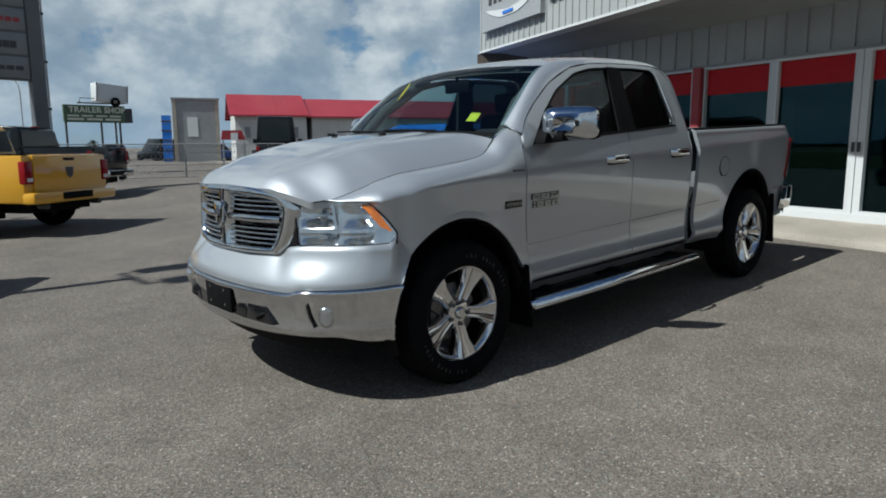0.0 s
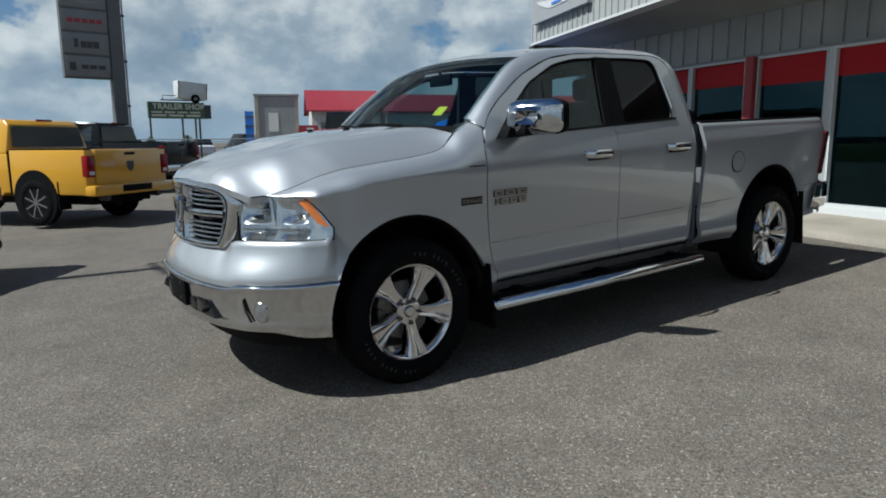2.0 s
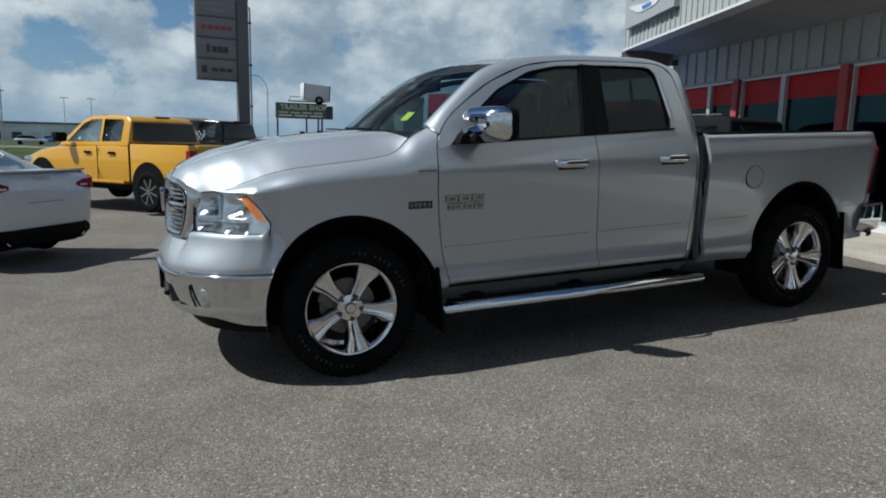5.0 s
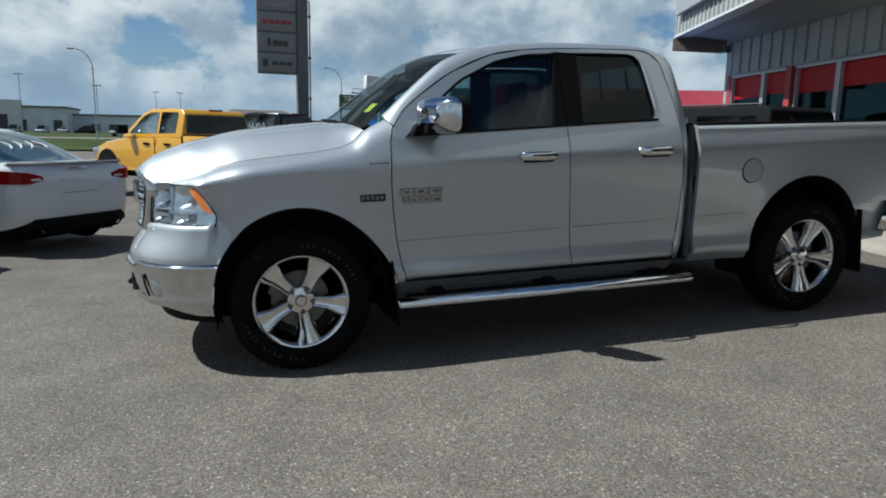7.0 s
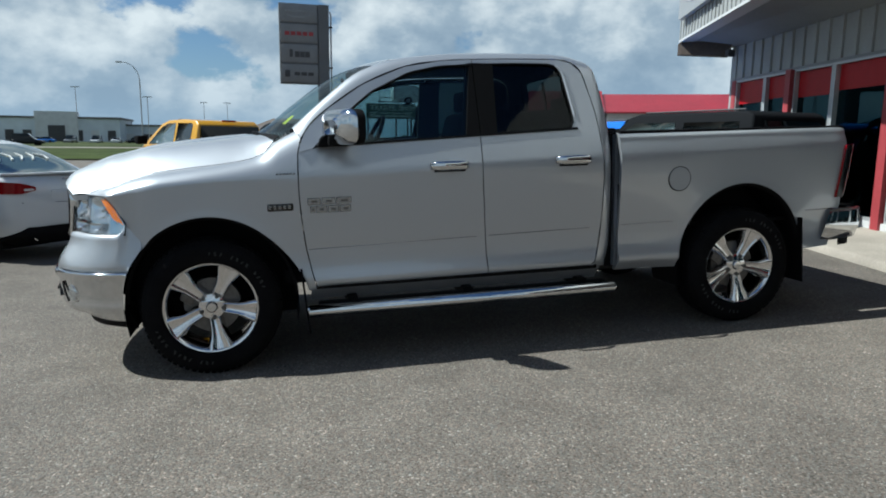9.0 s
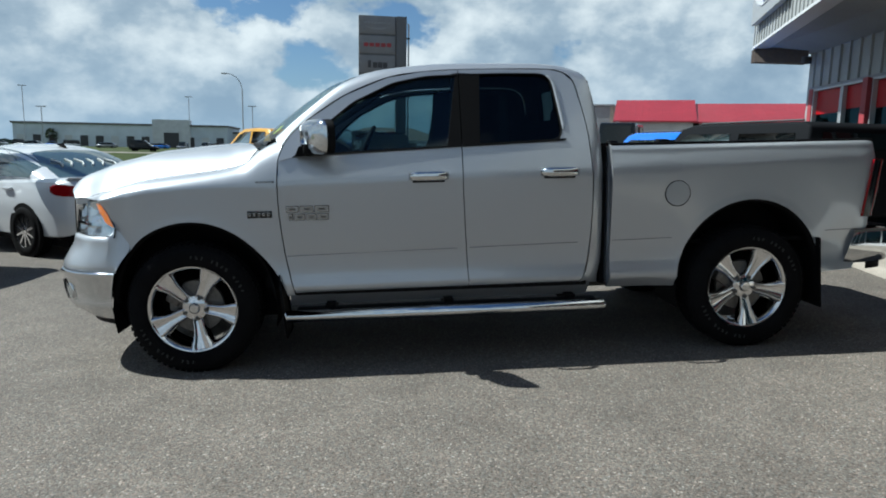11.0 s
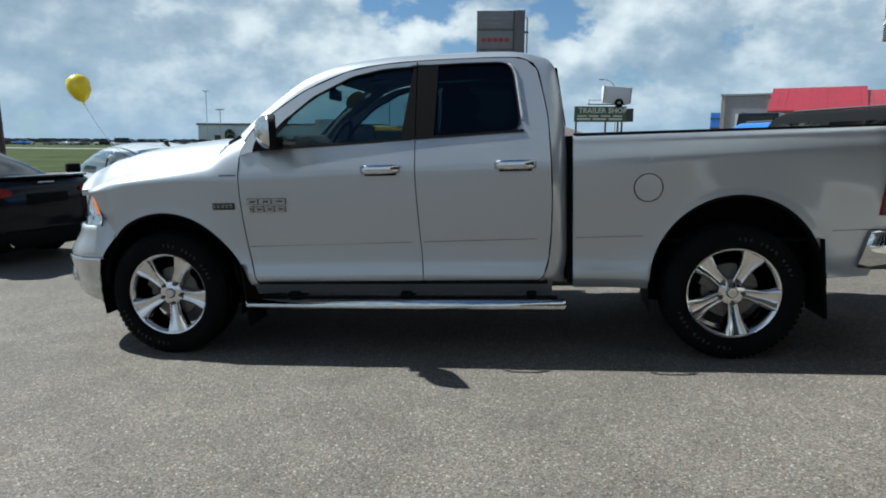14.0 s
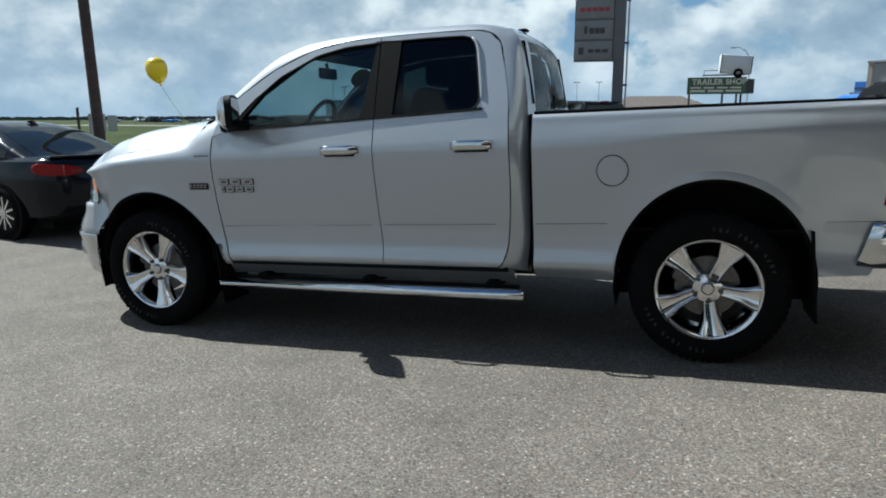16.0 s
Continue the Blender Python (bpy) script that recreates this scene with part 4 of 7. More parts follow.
# cabin
dash = part("dashboard", prism([(0.45, 1.05), (0.45, 1.30), (0.62, 1.345), (0.92, 1.30), (1.02, 1.20), (1.00, 0.75), (0.70, 0.75)], 0.16, 1.82, bev=0.03), DARKIN, truck)
part("gauge_hood", prism([(0.78, 1.30), (0.84, 1.415), (0.92, 1.425), (0.99, 1.37), (1.02, 1.26)], 0.36, 0.74, bev=0.02), DARKIN, dash)
wheel_ring = bmesh.new()
ring = [(0.19 * math.cos(a), 0.0, 0.19 * math.sin(a)) for a in np.linspace(0, 2 * math.pi, 33)]
tube(ring, 0.016, 8, bm=wheel_ring, caps=False)
bx(-0.17, 0.17, -0.012, 0.012, -0.02, 0.02, bm=wheel_ring)
bx(-0.05, 0.05, -0.025, 0.025, -0.17, 0.05, bm=wheel_ring)
part("steering_wheel", wheel_ring, BLACK, dash, "black steering wheel", m=pose(1.07, 0.55, 1.335, 0, 0, 90) @ pose(0, 0, 0, 26))


def seat(x, y, w, name):
    s_ = part(name, bx(x, x + 0.52, y - w / 2, y + w / 2, 0.80, 0.98, 0.05), DARKIN, truck)
    part("backrest", prism([(x + 0.42, 0.90), (x + 0.56, 0.92), (x + 0.72, 1.50), (x + 0.66, 1.56), (x + 0.58, 1.53)], y - w / 2, y + w / 2, bev=0.04), DARKIN, s_)
    return s_


for y in (0.54, 1.44):
    st = seat(1.28, y, 0.50, "front_seat")
    part("headrest", bx(1.905, 2.00, y - 0.13, y + 0.13, 1.555, 1.72, 0.035), DARKIN, st)
st = seat(1.80, MID, 1.35, "rear_seat")
for y in (0.52, 1.46):
    part("headrest", bx(2.40, 2.48, y - 0.12, y + 0.12, 1.50, 1.62, 0.03), DARKIN, st)
part("rear_view_mirror", bx(0.925, 0.955, MID - 0.13, MID + 0.13, 1.685, 1.765, 0.012), BLACK, windshield)
part("mirror_stalk", tube([(0.94, MID, 1.76), (0.93, MID, 1.80)], 0.012, 6), BLACK, windshield)
part("sun_visor", grid_bm([[(1.18 + 0.16 * v, y, 1.835 + 0.02 * v) for y in (0.36, 0.85)] for v in (0, 1)], thick=(0, 0, -0.015)), GREYIN, truck)
part("sun_visor", grid_bm([[(1.18 + 0.16 * v, y, 1.835 + 0.02 * v) for y in (1.13, 1.62)] for v in (0, 1)], thick=(0, 0, -0.015)), GREYIN, truck)
for y in (0.24, 1.74):
    part("pillar_cover", tube([(0.60, y, 1.38), (0.80, y + (0.05 if y < 1 else -0.05), 1.58), (1.20, y + (0.11 if y < 1 else -0.11), 1.83)], 0.042, 8), HEADLINER, truck)
    part("belt_pillar", prism([(1.60, 0.9), (1.80, 0.9), (1.83, 1.82), (1.66, 1.82)], y, y + 0.03), DARKIN, truck)
for door in [o_ for o_ in truck.children if o_.name.split(".")[0] in ("front_door", "rear_door")]:
    near = door.name in ("front_door", "rear_door")
    x0, x1 = (0.66, 1.68) if door.name.startswith("front") else (1.76, 2.48)
    part("door_trim", bx(x0, x1, *((0.115, 0.145) if near else (2 * MID - 0.145, 2 * MID - 0.115)), 0.62, 1.33, 0.01), DARKIN, door)
part("rear_trim", bx(2.535, 2.56, 0.22, 1.76, 0.72, 1.40, 0.008), DARKIN, truck)
# stickers on the windshield
part("price_sticker", grid_bm([[(x + 0.006, y, z - 0.006) for x, y, z in r[3:5]] for r in ws[4:7]]), YELLOWSTICK, windshield, "yellow-green paper sticker")


def on_glass(u, v):
    """A point just inside the windshield: u up the glass from 0 to 1, v across it from -1 to 1."""
    a, b = min(max(u, 0), 1) * (len(ws) - 1), (v + 1) / 2 * (len(ws[0]) - 1)
    i, j = min(int(a), len(ws) - 2), min(int(b), len(ws[0]) - 2)
    f, g = a - i, b - j
    p = (Vector(ws[i][j]) * (1 - g) + Vector(ws[i][j + 1]) * g) * (1 - f) + (Vector(ws[i + 1][j]) * (1 - g) + Vector(ws[i + 1][j + 1]) * g) * f
    return (p.x + 0.004, p.y, p.z - 0.005)


part("round_card", lathe([(0.0, 0.0), (0.088, 0.0), (0.088, 0.002), (0.0, 0.002)], 32), YELLOWDISC, windshield, "round yellow card behind the glass", m=pose(0.925, 1.60, 1.728, 0, 0, 60) @ pose(0, 0, 0, 40))
part("registration_tag", grid_bm([[on_glass(u, v) for v in (-0.80, -0.745)] for u in (0.89, 0.925)]), HEADLINER, windshield, "small pale paper tag")

# wheels
SPOKES = (62, -10, -82, -154, 134)


def build_wheel(m):
    w = part("wheel", lathe([(0.270, 0.0), (0.275, 0.004), (0.276, 0.010), (0.264, 0.012), (0.254, 0.020), (0.247, 0.045), (0.240, 0.20), (0.262, 0.235), (0.268, 0.24)], 56), WHEELMETAL, truck, "polished five-spoke alloy wheel", m=m)
    prof = [(0.270, 0.004), (0.281, -0.012), (0.300, -0.018), (0.340, -0.017), (0.366, -0.010), (0.385, 0.006), (0.396, 0.022), (0.403, 0.045), (0.405, 0.09), (0.405, 0.16), (0.403, 0.205), (0.394, 0.232), (0.36, 0.255), (0.30, 0.262), (0.262, 0.24)]
    tyre = part("tyre", lathe(prof, 72), RUBBER, w, "black all-terrain tyre")
    bm = bmesh.new()
    rnd = random.Random(4)
    for k in range(66):
        a = 2 * math.pi * k / 66
        for y0, y1 in ((0.018, 0.075), (0.085, 0.155), (0.165, 0.225)):
            aa = a + (0.03 if y0 > 0.05 else 0) + rnd.uniform(-0.006, 0.006)
            c, s = math.cos(aa), math.sin(aa)
            vs = bmesh.ops.create_cube(bm, size=1)["verts"]
            for v in vs:
                t = v.co.x * 0.026
                h = 0.3995 + (v.co.z + 0.5) * 0.011 - (0.006 if (y0 < 0.05 and v.co.y < 0) or (y1 > 0.2 and v.co.y > 0) else 0)
                yy = y0 + (v.co.y + 0.5) * (y1 - y0)
                v.co = (h * c - t * s, yy, h * s + t * c)
    part("tread", bm, RUBBER, tyre, smooth=False)
    for a0 in (200, 20):
        for k in range(13):
            if k in (4, 9):
                continue
            a = radians(a0 + k * 5.6)
            bm = bmesh.new()
            hgt = 0.022 if k % 3 else 0.017
            for v in bmesh.ops.create_cube(bm, size=1)["verts"]:
                r = 0.329 + v.co.z * hgt
                t = v.co.x * (0.014 if k % 2 else 0.010) + (0.005 if k % 2 else -0.005) * v.co.z
                v.co = (r * math.cos(a) - t * math.sin(a), -0.0185 + v.co.y * 0.003, r * math.sin(a) + t * math.cos(a))
            part("sidewall_mark", bm, LETTER, tyre, smooth=False)
    for ang in SPOKES:
        rows = []
        for u in np.linspace(0, 1, 9):
            r = 0.045 + 0.211 * u
            wd = 0.029 + 0.019 * u + 0.026 * ease((u - 0.50) / 0.55)
            y = 0.046 - 0.038 * u ** 1.3
            rows.append([(r, y + 0.060, -wd - 0.012), (r, y + 0.012, -wd), (r, y + 0.001, -wd * 0.80), (r, y, -wd * 0.66), (r, y + 0.005, -wd * 0.58), (r, y + 0.006, 0), (r, y + 0.005, wd * 0.58), (r, y, wd * 0.66), (r, y + 0.001, wd * 0.80), (r, y + 0.012, wd), (r, y + 0.060, wd + 0.012)])
        part("spoke", sharpen(grid_bm(rows), 28), WHEELMETAL, w, m=pose(0, 0, 0, 0, -ang, 0))
    part("hub", lathe([(0.0, 0.040), (0.055, 0.043), (0.075, 0.050), (0.080, 0.09)], 30), WHEELMETAL, w)
    cap = part("centre_cap", lathe([(0.0, 0.022), (0.026, 0.024), (0.034, 0.032), (0.036, 0.055)], 24), CHROME, w)
    for k in range(5):
        a = radians(SPOKES[k])
        part("lug_nut", lathe([(0.0, 0.028), (0.008, 0.029), (0.012, 0.034), (0.013, 0.06)], 8), DISC, w, m=Matrix.Translation((0.068 * math.cos(a), 0, 0.068 * math.sin(a))))
    part("brake_disc", lathe([(0.07, 0.10), (0.165, 0.10), (0.168, 0.125), (0.07, 0.125)], 36), DISC, w)
    part("caliper", prism([(0.10, -0.06), (0.185, -0.05), (0.19, 0.0), (0.185, 0.05), (0.10, 0.06)], 0.075, 0.15, bev=0.01), DISC, w, m=pose(0, 0, 0, 0, -150, 0))
    return w


build_wheel(pose(0.012, 0, 0.405))
build_wheel(pose(3.585, 0, 0.410))
build_wheel(pose(0, 2 * MID, 0.405, 0, 0, 180))
build_wheel(pose(3.585, 2 * MID, 0.405, 0, 0, 180))


# the nose: set back above the bumper and drawn in between grille and lamps
bpy.context.view_layer.update()
BUMPER_PARTS = {bumper.name, "air_dam"} | {c.name for c in bumper.children_recursive}
for ob in truck.children_recursive:
    to_truck = truck.matrix_world.inverted() @ ob.matrix_world
    back = to_truck.inverted()
    for v in ob.data.vertices:
        p = to_truck @ v.co
        if p.x > -0.25:
            continue
        high = 0.0 if ob.name in BUMPER_PARTS else ease((p.z - 0.66) / 0.17)
        d = abs(p.y - MID)
        d -= 0.06 * high * ease(d / 0.6) * ease((0.95 - d) / 0.32) * ease((-0.58 - p.x) / 0.2)
        p.x += (0.022 + 0.036 * high) * ease((-0.25 - p.x) / 0.30)
        p.y = MID + math.copysign(d, p.y - MID)
        v.co = back @ p

# ---- ground ----
def asphalt_mat():
    m = bpy.data.materials.new("worn_asphalt")
    m.use_nodes = True
    nt = m.node_tree
    b = nt.nodes["Principled BSDF"]
    b.inputs["Roughness"].default_value = 0.85
    b.inputs["Specular IOR Level"].default_value = 0.3
    co = nt.nodes.new("ShaderNodeTexCoord")
    L = nt.links.new

    def noise_(sc, det=4):
        n = nt.nodes.new("ShaderNodeTexNoise")
        n.inputs["Scale"].default_value, n.inputs["Detail"].default_value = sc, det
        L(co.outputs["Object"], n.inputs["Vector"])
        return n

    def ramp(src, stops):
        r = nt.nodes.new("ShaderNodeValToRGB")
        el = r.color_ramp.elements
        while len(el) < len(stops):
            el.new(0.5)
        for e, (p, c) in zip(el, stops):
            e.position, e.color = p, (*c, 1)
        L(src, r.inputs[0])
        return r.outputs[0]

    def mix(kind, fac, a, c):
        n = nt.nodes.new("ShaderNodeMix")
        n.data_type, n.blend_type = "RGBA", kind
        if isinstance(fac, float):
            n.inputs[0].default_value = fac
        else:
            L(fac, n.inputs[0])
        L(a, n.inputs[6])
        L(c, n.inputs[7])
        return n.outputs[2]
    vor = nt.nodes.new("ShaderNodeTexVoronoi")
    vor.inputs["Scale"].default_value = 122
    L(co.outputs["Object"], vor.inputs["Vector"])
    sep = nt.nodes.new("ShaderNodeSeparateColor")
    L(vor.outputs["Color"], sep.inputs[0])
    stones = ramp(sep.outputs[0], [(0.0, (0.064, 0.058, 0.052)), (0.12, (0.103, 0.093, 0.083)), (0.45, (0.138, 0.124, 0.110)), (0.80, (0.168, 0.152, 0.136)), (0.97, (0.222, 0.204, 0.184)), (1.0, (0.39, 0.365, 0.33))])
    gapc = ramp(vor.outputs["Distance"], [(0.0, (1, 1, 1)), (0.55, (0.85, 0.85, 0.85)), (0.9, (0.6, 0.6, 0.6))])
    big = ramp(noise_(0.35, 5).outputs["Fac"], [(0.3, (0.82, 0.82, 0.82)), (0.7, (1.15, 1.14, 1.12))])
    midn = ramp(noise_(2.6, 5).outputs["Fac"], [(0.3, (0.86, 0.86, 0.86)), (0.7, (1.12, 1.12, 1.12))])
    tone = ramp(sep.outputs[1], [(0.0, (1.10, 0.97, 0.92)), (0.35, (1.04, 1.0, 0.97)), (0.75, (0.99, 1.0, 0.99)), (1.0, (0.93, 1.0, 1.05))])
    pits = ramp(noise_(75, 2).outputs["Fac"], [(0.28, (0.72, 0.72, 0.72)), (0.42, (1, 1, 1)), (1.0, (1.03, 1.03, 1.03))])
    stones = mix("MULTIPLY", 1.0, mix("MULTIPLY", 1.0, stones, tone), pits)
    col = mix("MULTIPLY", 1.0, stones, gapc)
    col = mix("MULTIPLY", 1.0, col, big)
    col = mix("MULTIPLY", 1.0, col, midn)
    L(col, b.inputs["Base Color"])
    bp = nt.nodes.new("ShaderNodeBump")
    bp.inputs["Strength"].default_value, bp.inputs["Distance"].default_value = 0.5, 0.004
    inv = nt.nodes.new("ShaderNodeMath")
    inv.operation = "SUBTRACT"
    inv.inputs[0].default_value = 1.0
    L(vor.outputs["Distance"], inv.inputs[1])
    L(inv.outputs[0], bp.inputs["Height"])
    L(bp.outputs[0], b.inputs["Normal"])
    return m


ASPHALT = asphalt_mat()


def lot_z(x, y=0.0):
    """The lot rises towards the showroom and levels out all round."""
    return SLOPE * min(max(x, -2.0), 8.5) - 0.14 * ease((y - 4) / 5) * ease((5 - x) / 3) * ease((40 - y) / 20)


bm = bmesh.new()
gx_ = [-2500, -600, -150, -60, -30, -14, -8, -5.0, -4.0, -3.0, -2.5] + list(np.arange(-2.0, 8.6, 0.5)) + [8.5, 10, 14, 25, 60, 200, 700, 2500]
gy_ = [-2500, -500, -100, -30, -12] + list(np.arange(-8, 13, 1.0)) + [16, 20, 30, 60, 150, 500, 2500]
grid_bm([[(x, y, lot_z(x, y)) for y in gy_] for x in gx_], bm=bm)
tagged(part("ground", bm, ASPHALT), "worn grey asphalt lot with exposed stone", "ground", kind="structure")
# ---- more materials ----
GRASS = mat("roadside_grass", (0.044, 0.058, 0.021), 0.9, 0, 0, 0.35, 30, 0.35, 0.25, 0.4, spec=0.05)
FIELD = mat("far_field", (0.0516, 0.0645, 0.0301), 0.95, 0, 0, 0.3, 0.8, 0.35, 0.02, spec=0.05)
ROADMAT = mat("pale_road", (0.258, 0.241, 0.215), 0.9, 0, 0, 0.15, 3, 0.2, 0.05, spec=0.05)
GRAVEL = mat("gravel_yard", (0.241, 0.228, 0.206), 0.95, 0, 0, 0.25, 12, 0.25, 0.3, spec=0.05)
CONCRETE = mat("concrete_apron", (0.284, 0.254, 0.215), 0.85, 0, 0, 0.15, 60, 0.2, 1.2, 0.2)
SIDING = mat("white_ribbed_siding", (0.31, 0.32, 0.318), 0.55, 0.0, 0, 0.05, 40, 0.10, 1.2)
SOFFIT = mat("soffit_panel", (0.25, 0.26, 0.257), 0.7, 0, 0, 0.05, 30, 0.10, 1.0)
REDPAINT = mat("red_column_paint", (0.30, 0.040, 0.048), 0.6, 0, 0, 0.1, 40, 0.12, 2)
REDFILM = mat("red_window_film", (0.36, 0.008, 0.013), 0.4, 0, 0, 0.06, 8, spec=0.15)
ALU = mat("aluminium_frame", (0.46, 0.47, 0.48), 0.42, 0.45, 0, 0.06, 80)
WHITEFRAME = mat("white_frame", (0.533, 0.542, 0.55), 0.45, 0, 0, 0.06, 60)
SHOWGLASS = glass_mat("showroom_glass", (0.14, 0.27, 0.30), 0.040, (0.45, 0.82, 0.92))
# near-black for everything indoors: the room's shade is put into the colour
DIMROOM = mat("dimmed_interior", (0.03, 0.035, 0.038), 0.9, 0, 0, 0.2, 3)
DARKWOOD = mat("dark_brown_trim", (0.045, 0.03, 0.022), 0.7, 0, 0, 0.3, 20)
SIGNGREY = mat("sign_grey", (0.107, 0.112, 0.12), 0.55, 0.1, 0, 0.08, 20, 0.1, 1.5)
SIGNPANEL = mat("sign_panel_grey", (0.181, 0.187, 0.196), 0.5, 0.1, 0, 0.06, 20, 0.08, 1.5)
SIGNSILVER = mat("silver_sign_face", (0.361, 0.37, 0.378), 0.4, 0.3, 0, 0.06, 20)
GREENSIGN = mat("green_sign_board", (0.0645, 0.107, 0.0645), 0.6, 0, 0, 0.15, 12, 0.2, 2)
CREAM = mat("cream_lettering", (0.62, 0.62, 0.52), 0.6, 0, 0, 0.1, 20)
WHITE = mat("white_coating", (0.55, 0.56, 0.57), 0.45, 0, 0, 0.06, 20, 0.08, 1)
STEEL = mat("galvanised_steel", (0.36, 0.37, 0.38), 0.5, 0.6, 0, 0.12, 30)
DARKSTEEL = mat("dark_steel", (0.06, 0.06, 0.065), 0.6, 0.3, 0, 0.15, 30)
REDROOF = mat("red_metal_roof", (0.292, 0.0241, 0.0344), 0.45, 0.1, 0.2, 0.08, 3, 0.10, 0.5)
PALEWALL = mat("pale_metal_wall", (0.499, 0.499, 0.49), 0.6, 0, 0, 0.06, 6, 0.12, 0.6)
GREYBOX = mat("grey_panel", (0.224, 0.232, 0.245), 0.6, 0.1, 0, 0.06, 4, 0.10, 0.6)
# distance haze is put into this wall colour: paler and bluer
HAZYWALL = mat("hazy_far_wall", (0.56, 0.61, 0.66), 0.8, 0, 0, 0.06, 0.5, 0.12, 0.1)
FARROOF = mat("far_roof", (0.15, 0.145, 0.14), 0.8, 0, 0, 0.06, 0.5)
BROWNROOF = mat("brown_shingle", (0.11, 0.09, 0.08), 0.9, 0, 0, 0.2, 3)
POLEWOOD = mat("weathered_pole_wood", (0.060, 0.040, 0.034), 0.85, 0, 0, 0.25, 25, 0.22, 2, 0.4)
BALLOON = mat("yellow_balloon", (0.90, 0.70, 0.012), 0.3, 0, 0.3, 0.03, 4)
BALLOON.node_tree.nodes["Principled BSDF"].inputs["Transmission Weight"].default_value = 0.35
YPAINT = mat("yellow_paint", (0.568, 0.284, 0.00688), 0.28, 0, 1.0, 0.02, 200)
BKPAINT = mat("black_paint", (0.006, 0.008, 0.010), 0.14, 0, 0, 0.05, 200, spec=0.3)
WPAINT = mat("white_paint", (0.55, 0.568, 0.593), 0.22, 0, 1.0, 0.02, 200)
DKPAINT = mat("dark_blue_black_paint", (0.0075, 0.0088, 0.0120), 0.10, 0.0, 0.0, 0.05, 300, spec=0.22)
BLPAINT = mat("bright_blue_paint", (0.02, 0.16, 0.62), 0.2, 0.1, 1.0, 0.03, 200)
GPAINT = mat("grey_paint", (0.16, 0.165, 0.17), 0.3, 0.4, 1.0, 0.03, 200)
DKGREY = mat("dark_grey_paint", (0.009, 0.010, 0.012), 0.75, 0, 0, 0.08, 60, spec=0.06)
SVPAINT = mat("silver_car_paint", (0.42, 0.43, 0.45), 0.3, 0.7, 1.0, 0.04, 400)
CHALK = mat("white_window_chalk", (0.62, 0.63, 0.62), 0.9, 0, 0, 0.2, 40)
# leaf green lightened and blued, so the haze sits in the colour
FARLEAF = mat("hazy_far_foliage", (0.055, 0.075, 0.068), 0.95, 0, 0, 0.25, 0.3)
LEAF = mat("dark_foliage", (0.035, 0.055, 0.025), 0.9, 0, 0, 0.35, 3)

# ---- ground covers ----
def sheet(name, poly, z, material, label, cat):
    bm = bmesh.new()
    bm.faces.new([bm.verts.new((x, y, z + lot_z(x, y))) for x, y in poly])
    return tagged(part(name, bm, material, smooth=False), label, cat, kind="structure")


sheet("grass_verge", [(-70, -2), (-24, 16), (-15, 44), (0, 40), (1, 23.6), (3, 21.8), (24, 15.8), (40, 11), (46, 26), (22, 41), (3, 47), (-14, 88), (-110, 92), (-150, 40)], 0.03, GRASS, "rough green grass verge beside the lot", "grass")
sheet("road", [(-400, 70), (-110, 92), (-14, 88), (-14, 97), (-112, 103), (-410, 82)], 0.06, ROADMAT, "pale highway crossing the fields", "road")
sheet("gravel_yard", [(3, 47), (22, 41), (46, 26), (120, 10), (140, 90), (-10, 130), (-12, 97), (-14, 88)], 0.05, GRAVEL, "pale gravel storage yard behind a fence", "yard")
sheet("far_field", [(-2000, 90), (-410, 82), (-112, 103), (-12, 97), (-10, 130), (400, 300), (1500, 2200), (-2200, 2200)], 0.02, FIELD, "distant dark green fields", "field")


# ---- showroom ----
WS = 0.21                                             # how the glass wall slants


def wall_p(y, out=0.0, z=0.0):
    """A point of the glass wall; out: metres in front of it."""
    n = Vector((1, -WS, 0)).normalized()
    return Vector((6.97 + WS * (y - 0.2), y, z)) - n * out


def wall_box(y0, y1, o0, o1, z0, z1, bm=None):
    bm = bm or bmesh.new()
    c = [wall_p(y, o, z) for z in (z0, z1) for y, o in ((y0, o0), (y1, o0), (y1, o1), (y0, o1))]
    v = [bm.verts.new(p) for p in c]
    for f in ((0, 1, 2, 3), (7, 6, 5, 4), (0, 4, 5, 1), (1, 5, 6, 2), (2, 6, 7, 3), (3, 7, 4, 0)):
        bm.faces.new([v[k] for k in f])
    bmesh.ops.recalc_face_normals(bm, faces=bm.faces[:])
    return bm


showroom = thing("showroom_building", Matrix.Identity(4), "white ribbed showroom with glass front and red window bands", "building", kind="structure")
YS_, YE = -14.0, 6.75
part("wall", wall_box(YS_, YE, -0.22, -0.02, 2.53, 5.2), SIDING, showroom, smooth=False)
k = YS_
while k < YE - 0.05:
    part("siding_rib", wall_box(k, k + 0.035, -0.02, 0.012, 2.53, 3.25), SIDING, showroom, smooth=False)
    k += 0.305
part("head_trim", wall_box(YS_, YE, -0.10, 0.03, 2.49, 2.53), GREYBOX, showroom, smooth=False)
part("plinth", wall_box(YS_, YE, -0.2, 0.05, -0.1, 0.36), CONCRETE, showroom, smooth=False)
part("sill", wall_box(YS_, YE, -0.12, 0.035, 0.36, 0.46), WHITEFRAME, showroom, "white sill", smooth=False)
part("end_wall", wall_box(YE - 0.02, YE + 0.16, -9.0, 0.0, 0, 5.2), SIDING, showroom, smooth=False)
part("end_post", wall_box(YE - 0.12, YE + 0.02, -0.1, 0.03, 0.4, 2.5), REDPAINT, showroom, smooth=False)
part("back_wall", wall_box(YS_, YE, -9.2, -9.0, 0, 5.2), DIMROOM, showroom, smooth=False)
